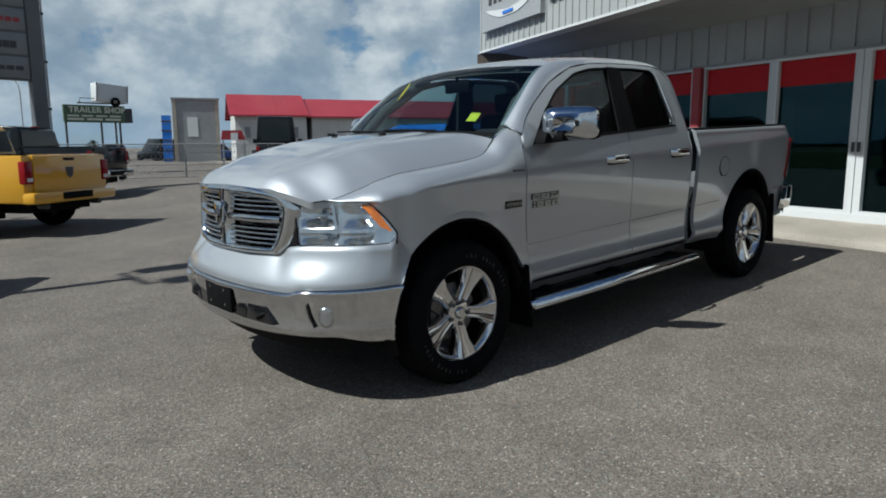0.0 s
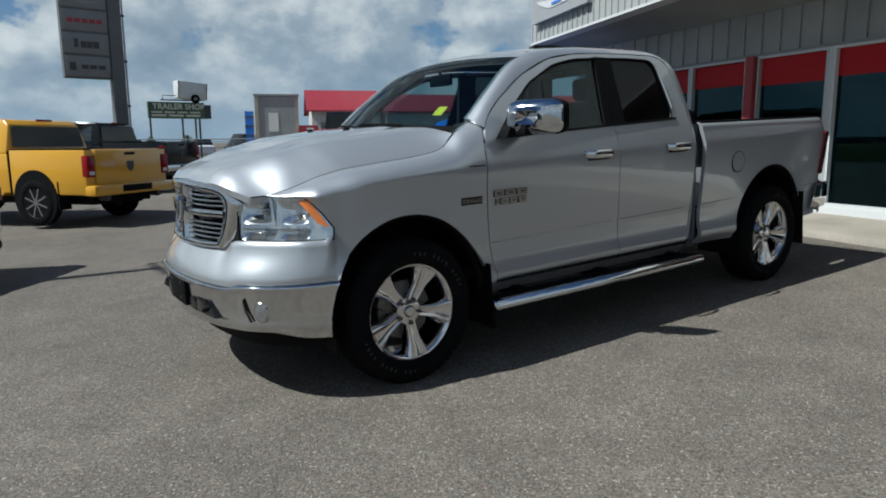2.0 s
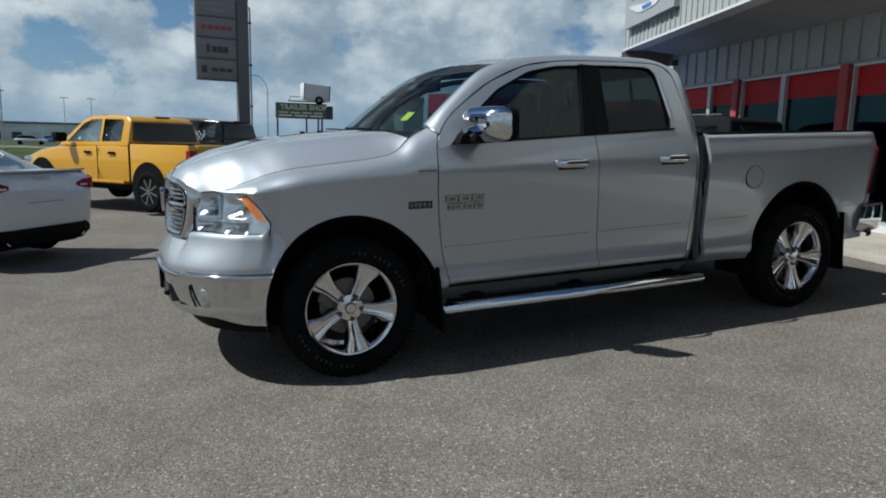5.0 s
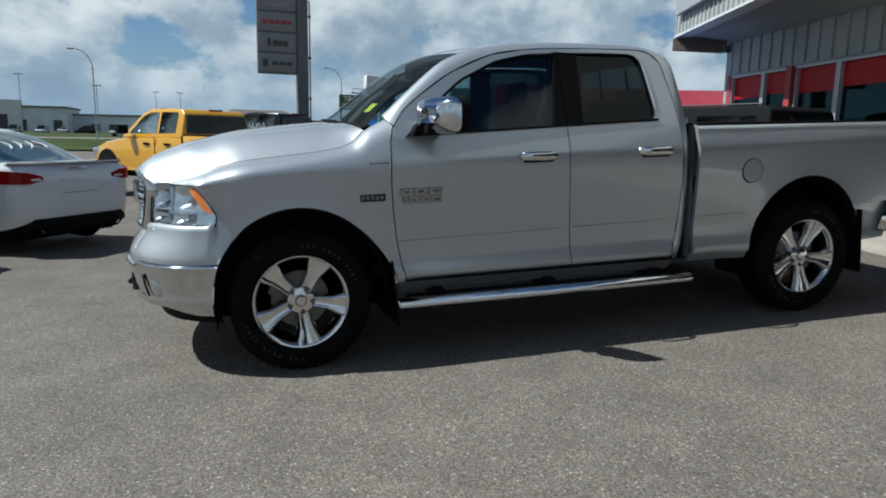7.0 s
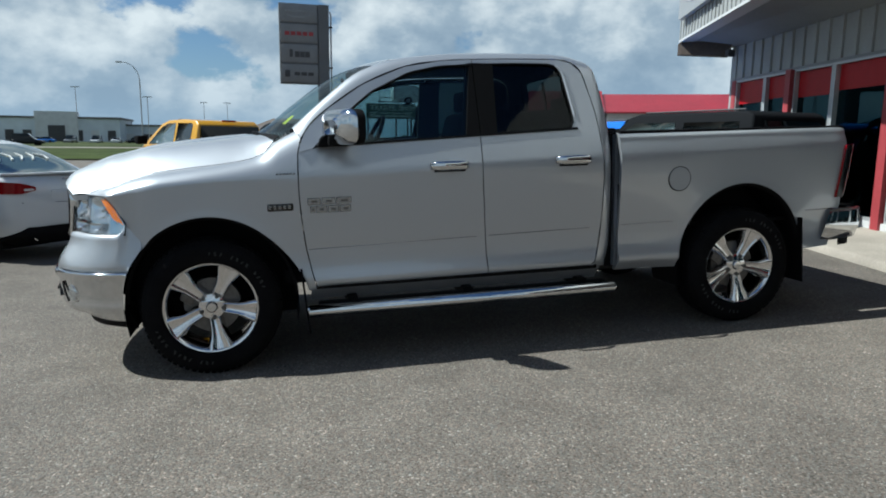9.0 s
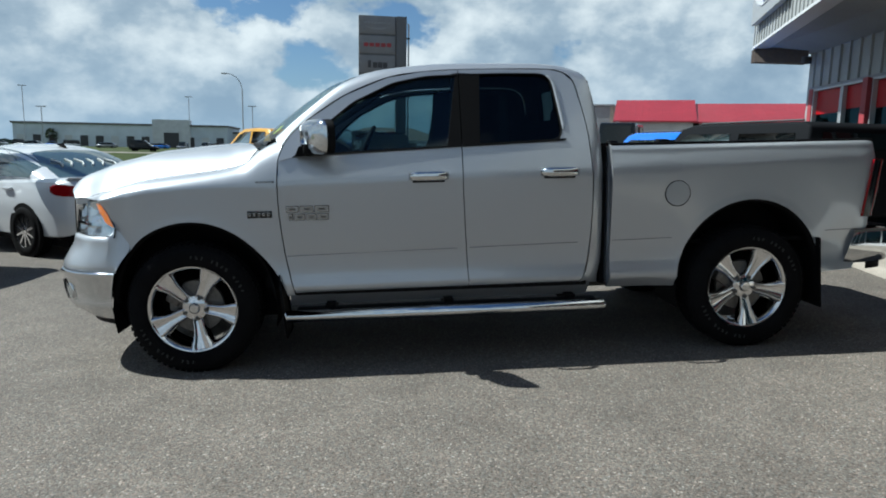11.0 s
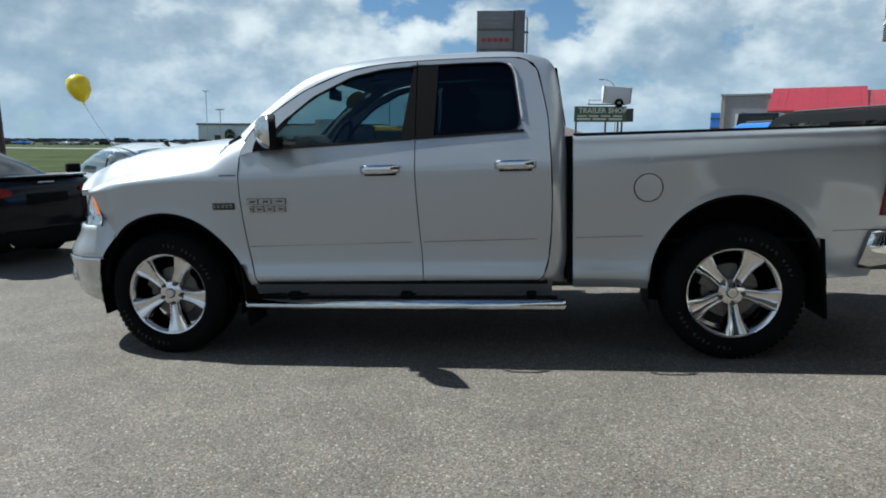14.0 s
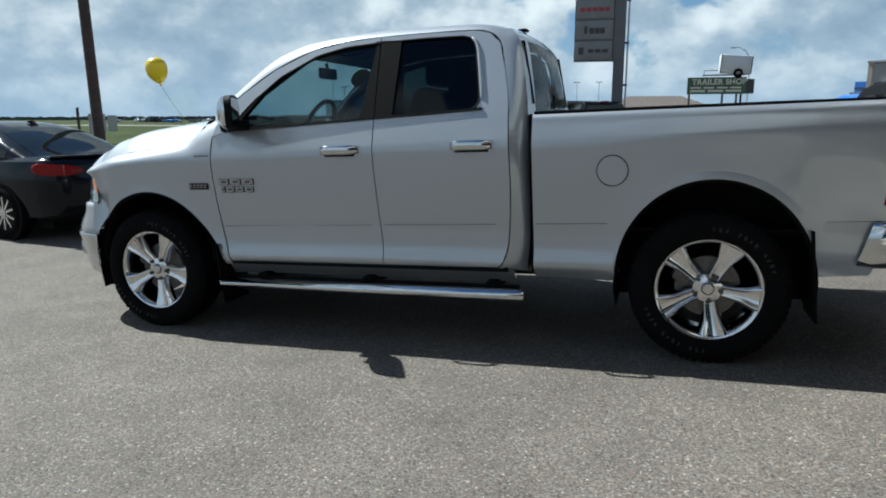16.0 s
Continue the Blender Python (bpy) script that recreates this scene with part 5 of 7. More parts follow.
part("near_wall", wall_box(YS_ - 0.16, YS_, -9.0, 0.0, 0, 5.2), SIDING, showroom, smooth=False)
part("interior_floor", wall_box(YS_, YE, -9.0, -0.2, 0.34, 0.38), DIMROOM, showroom, smooth=False)
part("interior_ceiling", wall_box(YS_, YE, -9.0, -0.24, 2.7, 2.8), DIMROOM, showroom, smooth=False)
part("roof", wall_box(YS_ - 0.2, YE + 0.2, -9.3, 0.05, 5.2, 5.35), ALU, showroom, smooth=False)
BAYS = [(6.62, 5.65), (5.61, 4.95), (4.75, 3.81), (3.77, 2.70), (2.50, 1.41), (1.33, 0.27), (0.13, -1.25), (-1.33, -3.1)] + [(-3.16 - 1.8 * q, -4.90 - 1.8 * q) for q in range(6)]
for b1, b0 in BAYS:
    window = part("window", wall_box(b0 + 0.026, b1 - 0.026, -0.052, -0.048, 0.50, 2.46), SHOWGLASS, showroom, "dark tinted showroom pane", smooth=False)
    part("red_band", wall_box(b0 + 0.03, b1 - 0.03, -0.046, -0.043, 2.10 + 0.02 * math.sin(b0 * 3), 2.455), REDFILM, window, "red film band", smooth=False)
    fm = WHITEFRAME if b0 < 1.3 else ALU
    for q0, q1, z0, z1 in ((b0, b0 + 0.026, 0.46, 2.49), (b1 - 0.026, b1, 0.46, 2.49), (b0 + 0.026, b1 - 0.026, 0.46, 0.50), (b0 + 0.026, b1 - 0.026, 2.458, 2.49)):
        part("window_frame", wall_box(q0, q1, -0.09, 0.02, z0, z1), fm, window, smooth=False)
for y0, y1 in ((4.78, 4.92), (2.53, 2.67)):
    part("column", wall_box(y0, y1, -0.08, 0.07, 0.20, 2.50), REDPAINT, showroom, "red square column", smooth=False)
for y0, y1, fm in ((5.61, 5.65, ALU), (3.77, 3.81, ALU), (1.33, 1.41, ALU), (0.205, 0.27, WHITEFRAME), (0.13, 0.195, WHITEFRAME), (-1.33, -1.25, WHITEFRAME)):
    part("mullion", wall_box(y0, y1, -0.09, 0.015, 0.46, 2.49), fm, showroom, smooth=False)
for y0 in (0.20,):
    for dy in (-0.035, 0.035):
        part("door_pull", wall_box(y0 + dy - 0.012, y0 + dy + 0.012, 0.02, 0.05, 1.24, 1.36), DARKSTEEL, showroom, "dark door pull", smooth=False)
# furniture inside, dim by the same near-black colour as the room
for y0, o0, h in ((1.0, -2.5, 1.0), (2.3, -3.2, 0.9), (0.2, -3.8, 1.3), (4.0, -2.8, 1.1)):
    part("display_stand", wall_box(y0, y0 + 0.7, o0 - 0.6, o0, 0.38, 0.38 + h), DIMROOM, showroom, smooth=False)
# overhang: ribbed fascia, soffit, end beam
FD = Vector((-0.35, -1, 0)).normalized()
F0 = Vector((7.78, 7.66, 0))
FN = Vector((-1, 0.35, 0)).normalized()


def fas(s, out, z):
    p = F0 + FD * s + FN * out
    return Vector((p.x, p.y, z))


def fas_box(s0, s1, o0, o1, z0, z1):
    bm = bmesh.new()
    v = [bm.verts.new(fas(s, o, z)) for z in (z0, z1) for s, o in ((s0, o0), (s1, o0), (s1, o1), (s0, o1))]
    for f in ((0, 1, 2, 3), (7, 6, 5, 4), (0, 4, 5, 1), (1, 5, 6, 2), (2, 6, 7, 3), (3, 7, 4, 0)):
        bm.faces.new([v[q] for q in f])
    bmesh.ops.recalc_face_normals(bm, faces=bm.faces[:])
    return bm


canopy = part("fascia", fas_box(0, 15.0, -0.25, 0.0, 3.30, 5.4), SIDING, showroom, "white ribbed fascia", smooth=False)
s_ = 0.0
while s_ < 15.0:
    part("fascia_rib", fas_box(s_, s_ + 0.05, 0.0, 0.018, 3.30, 5.4), SIDING, canopy, smooth=False)
    s_ += 0.20
part("drip_edge", fas_box(-0.02, 15.0, -0.26, 0.02, 3.26, 3.30), WHITEFRAME, canopy, smooth=False)
bm = bmesh.new()
e0, e1 = fas(0.0, -0.2, 3.262), fas(15.0, -0.2, 3.262)
q0, q1 = wall_p(6.9, -0.05, 3.09), wall_p(-13.0, -0.05, 3.09)
q0.y = 6.9
for quad, lift in (((e0, e1, q1, q0), 0.0), ((e0, e1, q1, q0), 0.06)):
    bm.faces.new([bm.verts.new(p + Vector((0, 0, lift))) for p in quad])
part("soffit", bm, SOFFIT, showroom, smooth=False)
bm = bmesh.new()
poly = [fas(0.05, -0.02, 3.26), fas(0.05, -0.02, 3.04), wall_p(YE, 0.1, 2.93), wall_p(YE, 0.1, 3.2)]
near, far = ([bm.verts.new(p + Vector(d)) for p in poly] for d in ((0, 0, 0), (0.06, 0.22, 0)))
bm.faces.new(near)
bm.faces.new(far[::-1])
for q in range(4):
    bm.faces.new((near[q], far[q], far[(q + 1) % 4], near[(q + 1) % 4]))
part("end_beam", bm, DARKWOOD, showroom, "dark brown beam end", smooth=False)
part("flood_lamp", bx(8.06, 8.20, 6.58, 6.68, 2.90, 3.02, 0.02), DARKSTEEL, showroom)
logo = thing("wall_sign", Matrix.Identity(4), "silver sign box with winged emblem on the white fascia", "sign")
board = part("board", fas_box(0.28, 2.62, 0.02, 0.12, 3.62, 4.36), SIGNSILVER, logo, smooth=False)
for q in range(8):
    part("word_bar", fas_box(0.62 + q * 0.21, 0.74 + q * 0.21, 0.12, 0.132, 4.10, 4.24), DARKSTEEL, board, smooth=False)
for sgn in (1, -1):
    bm = bmesh.new()
    pts = [(0, 3.90), (0.25, 3.93), (0.95, 4.01), (0.80, 3.93), (0.60, 3.86), (0.35, 3.80), (0.12, 3.79), (0, 3.80)]
    f = [bm.verts.new(fas(1.45 + sgn * a, 0.135, z)) for a, z in pts]
    b = [bm.verts.new(fas(1.45 + sgn * a, 0.12, z)) for a, z in pts]
    bm.faces.new(f)
    for q in range(len(pts)):
        bm.faces.new((f[q], f[(q + 1) % len(pts)], b[(q + 1) % len(pts)], b[q]))
    part("wing", bm, WHITEFRAME, board, "pale silver wing", smooth=False)
part("emblem_bar", fas_box(1.25, 1.65, 0.135, 0.15, 3.83, 3.88), BLPAINT, board, smooth=False)
letters = thing("raised_sign", Matrix.Identity(4), "raised red letter shapes along the white fascia", "sign")
for q in range(5):
    part("letter_block", fas_box(2.76 + q * 0.55, 3.18 + q * 0.55, 0.03, 0.16, 3.92, 4.40), REDPAINT, letters, smooth=False)
# concrete apron with a low kerb
bm = bmesh.new()
rows = [[(*wall_p(y, o)[:2], lot_z(wall_p(y, o).x) + h) for y in np.linspace(-6, 7.2, 14)] for o, h in ((0.0, 0.10), (1.15, 0.09), (1.20, 0.07), (1.21, -0.02))]
tagged(part("pavement", grid_bm(rows), CONCRETE), "pale concrete apron along the showroom", "pavement", kind="structure")


# ---- signs ----
def box_part(name, x0, x1, y0, y1, z0, z1, material, parent, label="", bev=0.0):
    return part(name, bx(x0, x1, y0, y1, z0, z1, bev), material, parent, label, smooth=bool(bev))


def word(name, text, size, m, material, parent, extrude=0.01):
    c = bpy.data.curves.new(name, "FONT")
    c.body, c.size, c.extrude, c.align_x, c.align_y = text, size, extrude, "CENTER", "CENTER"
    c.offset, c.space_character = size * 0.022, 1.04
    tmp = new(name + "_curve", c)
    dg = bpy.context.evaluated_depsgraph_get()
    me = bpy.data.meshes.new_from_object(tmp.evaluated_get(dg))
    bpy.data.objects.remove(tmp)
    me.materials.clear()
    me.materials.append(material)
    ob = new(name, me)
    ob.parent, ob.matrix_basis = parent, m
    return ob


GZ = -0.02
pylon = thing("pylon_sign", pose(0.43, 18.9, GZ + 0.22, 0, 0, 4), "tall grey roadside pylon sign with four stacked panels", "sign")
box_part("post", 1.24, 1.58, 0.0, 0.42, -0.5, 5.50, SIGNGREY, pylon, "grey steel post")
box_part("cabinet", 0.0, 1.24, 0.06, 0.36, 2.98, 5.50, SIGNGREY, pylon)
part("conduit", tube([(1.67, 0.2, -0.5), (1.67, 0.2, 5.25), (1.63, 0.2, 5.32)], 0.028, 8), WHITEFRAME, pylon, "pale conduit pipe beside the post")
for zc in (0.9, 2.2, 3.5, 4.8):
    box_part("clip", 1.57, 1.71, 0.16, 0.24, zc, zc + 0.06, DARKSTEEL, pylon)
for k in range(4):
    z0 = 2.99 + k * 0.632
    pn = box_part("sign_panel", 0.03, 1.20, 0.03, 0.06, z0 + 0.03, z0 + 0.60, SIGNPANEL, pylon, "grey sign panel", 0.006)
    if k == 0:
        box_part("badge_shape", 0.14, 0.30, 0.016, 0.03, z0 + 0.20, z0 + 0.42, DARKSTEEL, pn, "", 0.01)
        for q in range(3):
            box_part("word_bar", 0.44 + q * 0.22, 0.62 + q * 0.22, 0.018, 0.03, z0 + 0.25, z0 + 0.36, DARKSTEEL, pn)
    elif k == 1:
        for q, w in enumerate((0.10, 0.15, 0.15, 0.15)):
            box_part("word_bar", 0.30 + q * 0.165, 0.30 + q * 0.165 + w, 0.018, 0.03, z0 + 0.20, z0 + (0.44 if q == 0 else 0.38), DARKSTEEL, pn)
    elif k == 2:
        for q in range(5):
            box_part("word_bar", 0.16 + q * 0.19, 0.31 + q * 0.19, 0.018, 0.03, z0 + 0.25, z0 + 0.37, REDPAINT, pn)
    else:
        for q in range(8):
            box_part("word_bar", 0.18 + q * 0.11, 0.26 + q * 0.11, 0.018, 0.03, z0 + 0.35, z0 + 0.41, GREYBOX, pn)
        part("wing", prism([(0.20, z0 + 0.26), (0.6, z0 + 0.22), (1.0, z0 + 0.26), (0.75, z0 + 0.17), (0.45, z0 + 0.17)], 0.018, 0.03), GREYBOX, pn, smooth=False)

SIGN = pose(4.18, 27.0, 0.17, 0, 0, 2) @ Matrix.Diagonal((0.87, 0.87, 0.87, 1))
tsign = thing("shop_sign", SIGN, "weathered green shop sign on steel posts with lettering", "sign")
box_part("board", 0, 2.62, 0, 0.16, 2.50, 3.28, GREENSIGN, tsign, "green sign board")
box_part("side_box", 2.62, 2.98, 0.05, 0.7, 2.52, 3.18, DARKSTEEL, tsign)
word("lettering", "TRAILER SHOP", 0.36, pose(1.42, -0.012, 3.06, 90), CREAM, tsign)
for q in range(4):
    box_part("word_bar", 0.14 + q * 0.60, 0.62 + q * 0.60, -0.012, 0.0, 2.76, 2.83, CREAM, tsign)
for q in range(3):
    box_part("word_bar", 0.14 + q * 0.80, 0.82 + q * 0.80, -0.012, 0.0, 2.60, 2.69, CREAM, tsign)
for xq in (0.12, 1.62, 2.25, 2.45):
    part("post", tube([(xq, 0.25, -0.8), (xq, 0.25, 2.5)], 0.05, 8), DARKSTEEL, tsign)
trailer = thing("utility_trailer", SIGN @ pose(0, 0, 3.28), "small pale box trailer standing on the sign frame", "trailer")
part("box", prism([(1.42, 0.22), (2.78, 0.12), (2.86, 0.92), (1.44, 1.06)], 0.0, 0.8, bev=0.03), WHITE, trailer, "pale trailer box")
for xq, zq in ((1.42, 0.22), (2.78, 0.12)):
    part("corner_post", tube([(xq, -0.02, zq), (xq + 0.05, -0.02, zq + 0.82)], 0.02, 6), DARKSTEEL, trailer)
part("drawbar", tube([(0.70, 0.4, 0.12), (1.6, 0.4, 0.12), (2.6, 0.4, 0.12)], 0.035, 6), DARKSTEEL, trailer)
part("wheel", lathe([(0.10, 0.0), (0.20, 0.0), (0.22, 0.06), (0.20, 0.12), (0.10, 0.12)], 20), RUBBER, trailer, m=pose(2.22, -0.1, 0.17))
part("rail", tube([(0.72, 0.1, 0.12), (0.72, 0.1, 0.32), (1.36, 0.1, 0.32)], 0.02, 6), DARKSTEEL, trailer)

# ---- buildings behind ----
gb = thing("grey_block", pose(15.5, 46.4, 0, 0, 0, -22) @ Matrix.Diagonal((1.29, 1.29, 1.055, 1)), "tall grey panelled block building with pale corner posts", "building")
box_part("wall", 0.18, 2.25, 0, 5, 0, 4.45, GREYBOX, gb, "grey panel wall")
for x0 in (0.0, 2.25):
    box_part("corner_post", x0, x0 + 0.20, -0.05, 5.05, 0, 4.50, CONCRETE, gb)
box_part("roof_cap", -0.05, 2.5, -0.08, 5.1, 4.48, 4.60, GREYBOX, gb)
box_part("door", 0.75, 1.30, -0.02, 0.02, 2.0, 3.3, WHITEFRAME, gb)
box_part("blue_tower", -0.62, -0.12, 0.8, 2.2, 0, 3.45, BLPAINT, gb, "narrow blue tower")
for q in range(5):
    box_part("tower_band", -0.63, -0.11, 0.78, 0.80, 0.4 + q * 0.65, 0.5 + q * 0.65, DARKSTEEL, gb)


def gable_house(name, m, L, D, eave, ridge, label, doors=()):
    h = thing(name, m, label, "building")
    part("wall", prism([(0, -0.2), (D, -0.2), (D, eave), (D / 2, ridge - 0.08), (0, eave)], 0, L), PALEWALL, h, smooth=False, m=pose(0, 0, 0, 0, 0, 90) @ Matrix.Diagonal((1, -1, 1, 1)))
    for a, b in ((-0.35, D / 2), (D + 0.35, D / 2)):
        za = eave - 0.35 * (ridge - eave) / (D / 2)
        bm = grid_bm([[(-0.35, a, za), (-0.35, b, ridge)], [(L + 0.2, a, za), (L + 0.2, b, ridge)]], thick=(0, 0, -0.10))
        r_ = part("roof", bm, REDROOF, h, "red ribbed metal roof", smooth=False)
        for xr in np.arange(-0.3, L + 0.2, 0.42):
            part("roof_rib", tube([(xr, a, za + 0.01), (xr, b, ridge + 0.01)], 0.007, 4), REDROOF, r_, smooth=False)
    for x0, x1, z0, z1, mm in doors:
        d_ = box_part("opening", x0, x1, -0.04, 0.05, z0, z1, mm, h)
    return h


gable_house("red_roof_shop", pose(16.25, 37.9, 0, 0, 0, -22), 4.45, 6.8, 3.48, 4.85, "pale workshop with a red metal gable roof", ((1.5, 3.1, 0.0, 1.55, BLACK), (0.55, 0.90, 1.9, 2.6, GREYBOX), (3.5, 3.9, 1.9, 2.6, GREYBOX)))
gable_house("red_roof_shop", pose(20.75, 36.2, 0, 0, 0, -22), 17.0, 6.6, 3.42, 4.62, "long pale workshop with a lower red metal roof", ((1.0, 1.5, 0.0, 2.2, DARKSTEEL), (2.6, 4.2, 0, 2.6, WHITEFRAME), (5.2, 6.4, 0, 2.6, WHITEFRAME), (8, 9.4, 0, 2.6, WHITEFRAME)))
kiosk = thing("red_awning", pose(14.45, 36.0, -0.22, 0, 0, -22), "small red awning with a white notice by the workshop door", "awning")
part("cover", prism([(0, 2.0), (1.4, 2.0), (1.2, 2.55), (0.1, 2.55)], 0, 1.2), REDROOF, kiosk, smooth=False)
box_part("notice", 0.55, 0.95, -0.03, 0.0, 1.95, 2.4, WHITE, kiosk)
for xq in (0.1, 1.3):
    box_part("post", xq - 0.05, xq + 0.05, 0.0, 0.1, -0.1, 2.0, STEEL, kiosk)
house = thing("brown_roof_house", pose(-3.5, 74, 0, 0, 0, 4), "low house with a brown shingle hip roof", "house")
part("wall", bx(0, 12, 0, 8, -0.3, 2.3), HAZYWALL, house, smooth=False)
bm = bmesh.new()
b4 = [bm.verts.new(p) for p in ((-0.5, -0.5, 2.2), (12.5, -0.5, 2.2), (12.5, 8.5, 2.2), (-0.5, 8.5, 2.2))]
t2 = [bm.verts.new(p) for p in ((3.2, 4, 3.7), (8.8, 4, 3.7))]
for f in ((b4[0], b4[1], t2[1], t2[0]), (b4[2], b4[3], t2[0], t2[1]), (b4[1], b4[2], t2[1]), (b4[3], b4[0], t2[0])):
    bm.faces.new(f)
part("roof", bm, BROWNROOF, house, smooth=False)
for q in range(5):
    box_part("window", 0.8 + q * 2.3, 2.0 + q * 2.3, -0.05, 0.05, 0.9, 1.9, DARKSTEEL, house)


def far_hall(name, m, L, D, H, label, bays, tall=None):
    h = thing(name, m, label, "building")
    part("wall", bx(0, L, 0, D, -1, H), HAZYWALL, h, smooth=False)
    part("roof", bx(-0.4, L + 0.4, -0.4, D + 0.4, H, H + 0.5), FARROOF, h, smooth=False)
    for q in range(bays):
        x0 = L * (q + 0.25) / bays
        box_part("opening", x0, x0 + L / bays * 0.5, -0.12, 0.1, 0.2, H * 0.5, DARKSTEEL if q % 3 else WHITEFRAME, h)
    if tall:
        box_part("raised_front", tall[0], tall[1], -0.6, 2, 0, H * 1.3, WHITE, h)
        box_part("entrance", tall[0] + 3, tall[1] - 3, -0.75, -0.5, 0, H * 0.7, DARKSTEEL, h)
    return h


far_hall("dealership_hall", pose(-98, 190, 0, 0, 0, 4), 56, 25, 6.0, "long pale dealership hall across the highway", 14, (36, 46))
far_hall("warehouse", pose(-44, 205, 0, 0, 0, -2), 36, 20, 4.4, "low pale warehouse across the highway", 8)
plant = thing("utility_pedestal", pose(-28.8, 28.0, -0.1, 0, 0, 45), "grey utility cabinets on a post frame", "utility box")
box_part("cabinet", 0.0, 0.9, 0, 0.5, 0.6, 1.75, STEEL, plant)
box_part("cabinet", 1.0, 1.5, 0, 0.4, 0.7, 1.65, STEEL, plant)
box_part("stub_post", -0.6, -0.45, 0, 0.15, -0.3, 2.1, POLEWOOD, plant)
box_part("pipe", 0.4, 0.52, 0.2, 0.3, 1.7, 2.3, STEEL, plant)

# ---- poles, lamps, fence ----
pole = thing("lot_light_pole", pose(-6.30, 6.03, -0.16, -1.5, -3.2, 0), "leaning brown lot light pole with twin lamp heads", "light pole")
part("trunk", tube([(0, 0, -0.3), (0.015, 0, 4.0), (0, 0.015, 8.15)], [0.100, 0.090, 0.078], 16), POLEWOOD, pole)
for q in range(6):
    part("strap", lathe([(0.094 - q * 0.0025, 0.0), (0.099 - q * 0.0025, 0.0), (0.099 - q * 0.0025, 0.03), (0.094 - q * 0.0025, 0.03)], 14, "z"), DARKSTEEL, pole, m=Matrix.Translation((0.01, 0, 1.8 + q * 0.95)))
part("cross_arm", tube([(0, -0.46, 8.15), (0, 0.46, 8.15)], 0.035, 8), DARKSTEEL, pole)
for sgn in (1, -1):
    part("bracket", tube([(0, 0.42 * sgn, 8.13), (0, 0.42 * sgn, 8.55)], 0.03, 8), DARKSTEEL, pole)
    part("lamp_head", prism([(-0.09, 8.45), (0.09, 8.45), (0.13, 9.13), (-0.13, 9.13)], 0.42 * sgn - 0.19, 0.42 * sgn + 0.19, bev=0.03), DARKSTEEL, pole, "dark flood lamp head")


def street_lamp(x, y, H, arm, yaw):
    l = thing("street_lamp", pose(x, y, -0.15, 0, 0, yaw), "tall galvanised street lamp with a curved arm", "street lamp", "street lamps along the highway")
    pts = [(0, 0, 0), (0, 0, H * 0.80)] + [(-arm * (1 - math.cos(a)), 0, H * 0.80 + H * 0.2 * math.sin(a)) for a in np.linspace(0.2, 1.5, 8)]
    part("mast", tube(pts, [0.06] * 2 + [0.04] * 8, 8), STEEL, l)
    part("lamp_head", bx(-arm - 0.55, -arm + 0.05, -0.12, 0.12, H - 0.08, H + 0.05, 0.03), STEEL, l)
    part("base", bx(-0.25, 0.25, -0.25, 0.25, -0.2, 0.3), CONCRETE, l)
    return l


street_lamp(-13.0, 68, 8.7, 1.5, 0)
street_lamp(11.9, 78, 8.9, 1.5, 0)
for x, y, H in ((-46, 170, 13), (-20, 190, 11), (-14, 190, 11), (-80, 160, 14), (-62, 130, 8), (-27, 150, 10)):
    p = thing("light_mast", pose(x, y, -0.2), "far lighting mast over a car lot", "lamp post", "masts over the far car lot")
    part("mast", tube([(0, 0, -0.3), (0, 0, H)], 0.08, 6), STEEL, p)
    part("cross_arm", bx(-0.9, 0.9, -0.15, 0.15, H - 0.18, H), STEEL, p)

fence = thing("chain_fence", Matrix.Identity(4), "galvanised chain link fence along the verge", "fence")
FP = [(2.7 + q * 2.1, 22.9 - q * 0.46) for q in range(14)]
for x, y in FP:
    part("post", tube([(x, y, -0.2), (x, y, 1.48)], 0.035, 6), STEEL, fence)
part("top_rail", tube([(x, y, 1.46) for x, y in FP], 0.022, 6), STEEL, fence)
for q in range(7):
    part("wire", tube([(x, y, 0.05 + q * 0.22) for x, y in FP], 0.008, 4), STEEL, fence)
bm = bmesh.new()
for (x0, y0), (x1, y1) in zip(FP, FP[1:]):
    for q in range(13):
        for d0, d1 in ((0, 1.4), (1.4, 0)):
            a = q / 13
            b = min(1.0, a + 0.45)
            tube([(x0 + (x1 - x0) * a, y0 + (y1 - y0) * a, 0.08 + d0), (x0 + (x1 - x0) * b, y0 + (y1 - y0) * b, 0.08 + d1)], 0.004, 3, bm=bm, caps=False)
part("mesh_wire", bm, STEEL, fence, smooth=False)["kind"] = "stuff"
# ---- parked vehicles ----
DARKPANE = mat("dark_car_glass", (0.007, 0.010, 0.011), 0.04, 0, 0, 0.05, 5, spec=0.35)
TEALPANE = mat("pale_reflecting_glass", (0.055, 0.085, 0.09), 0.04, 0, 1.0, 0.05, 5)


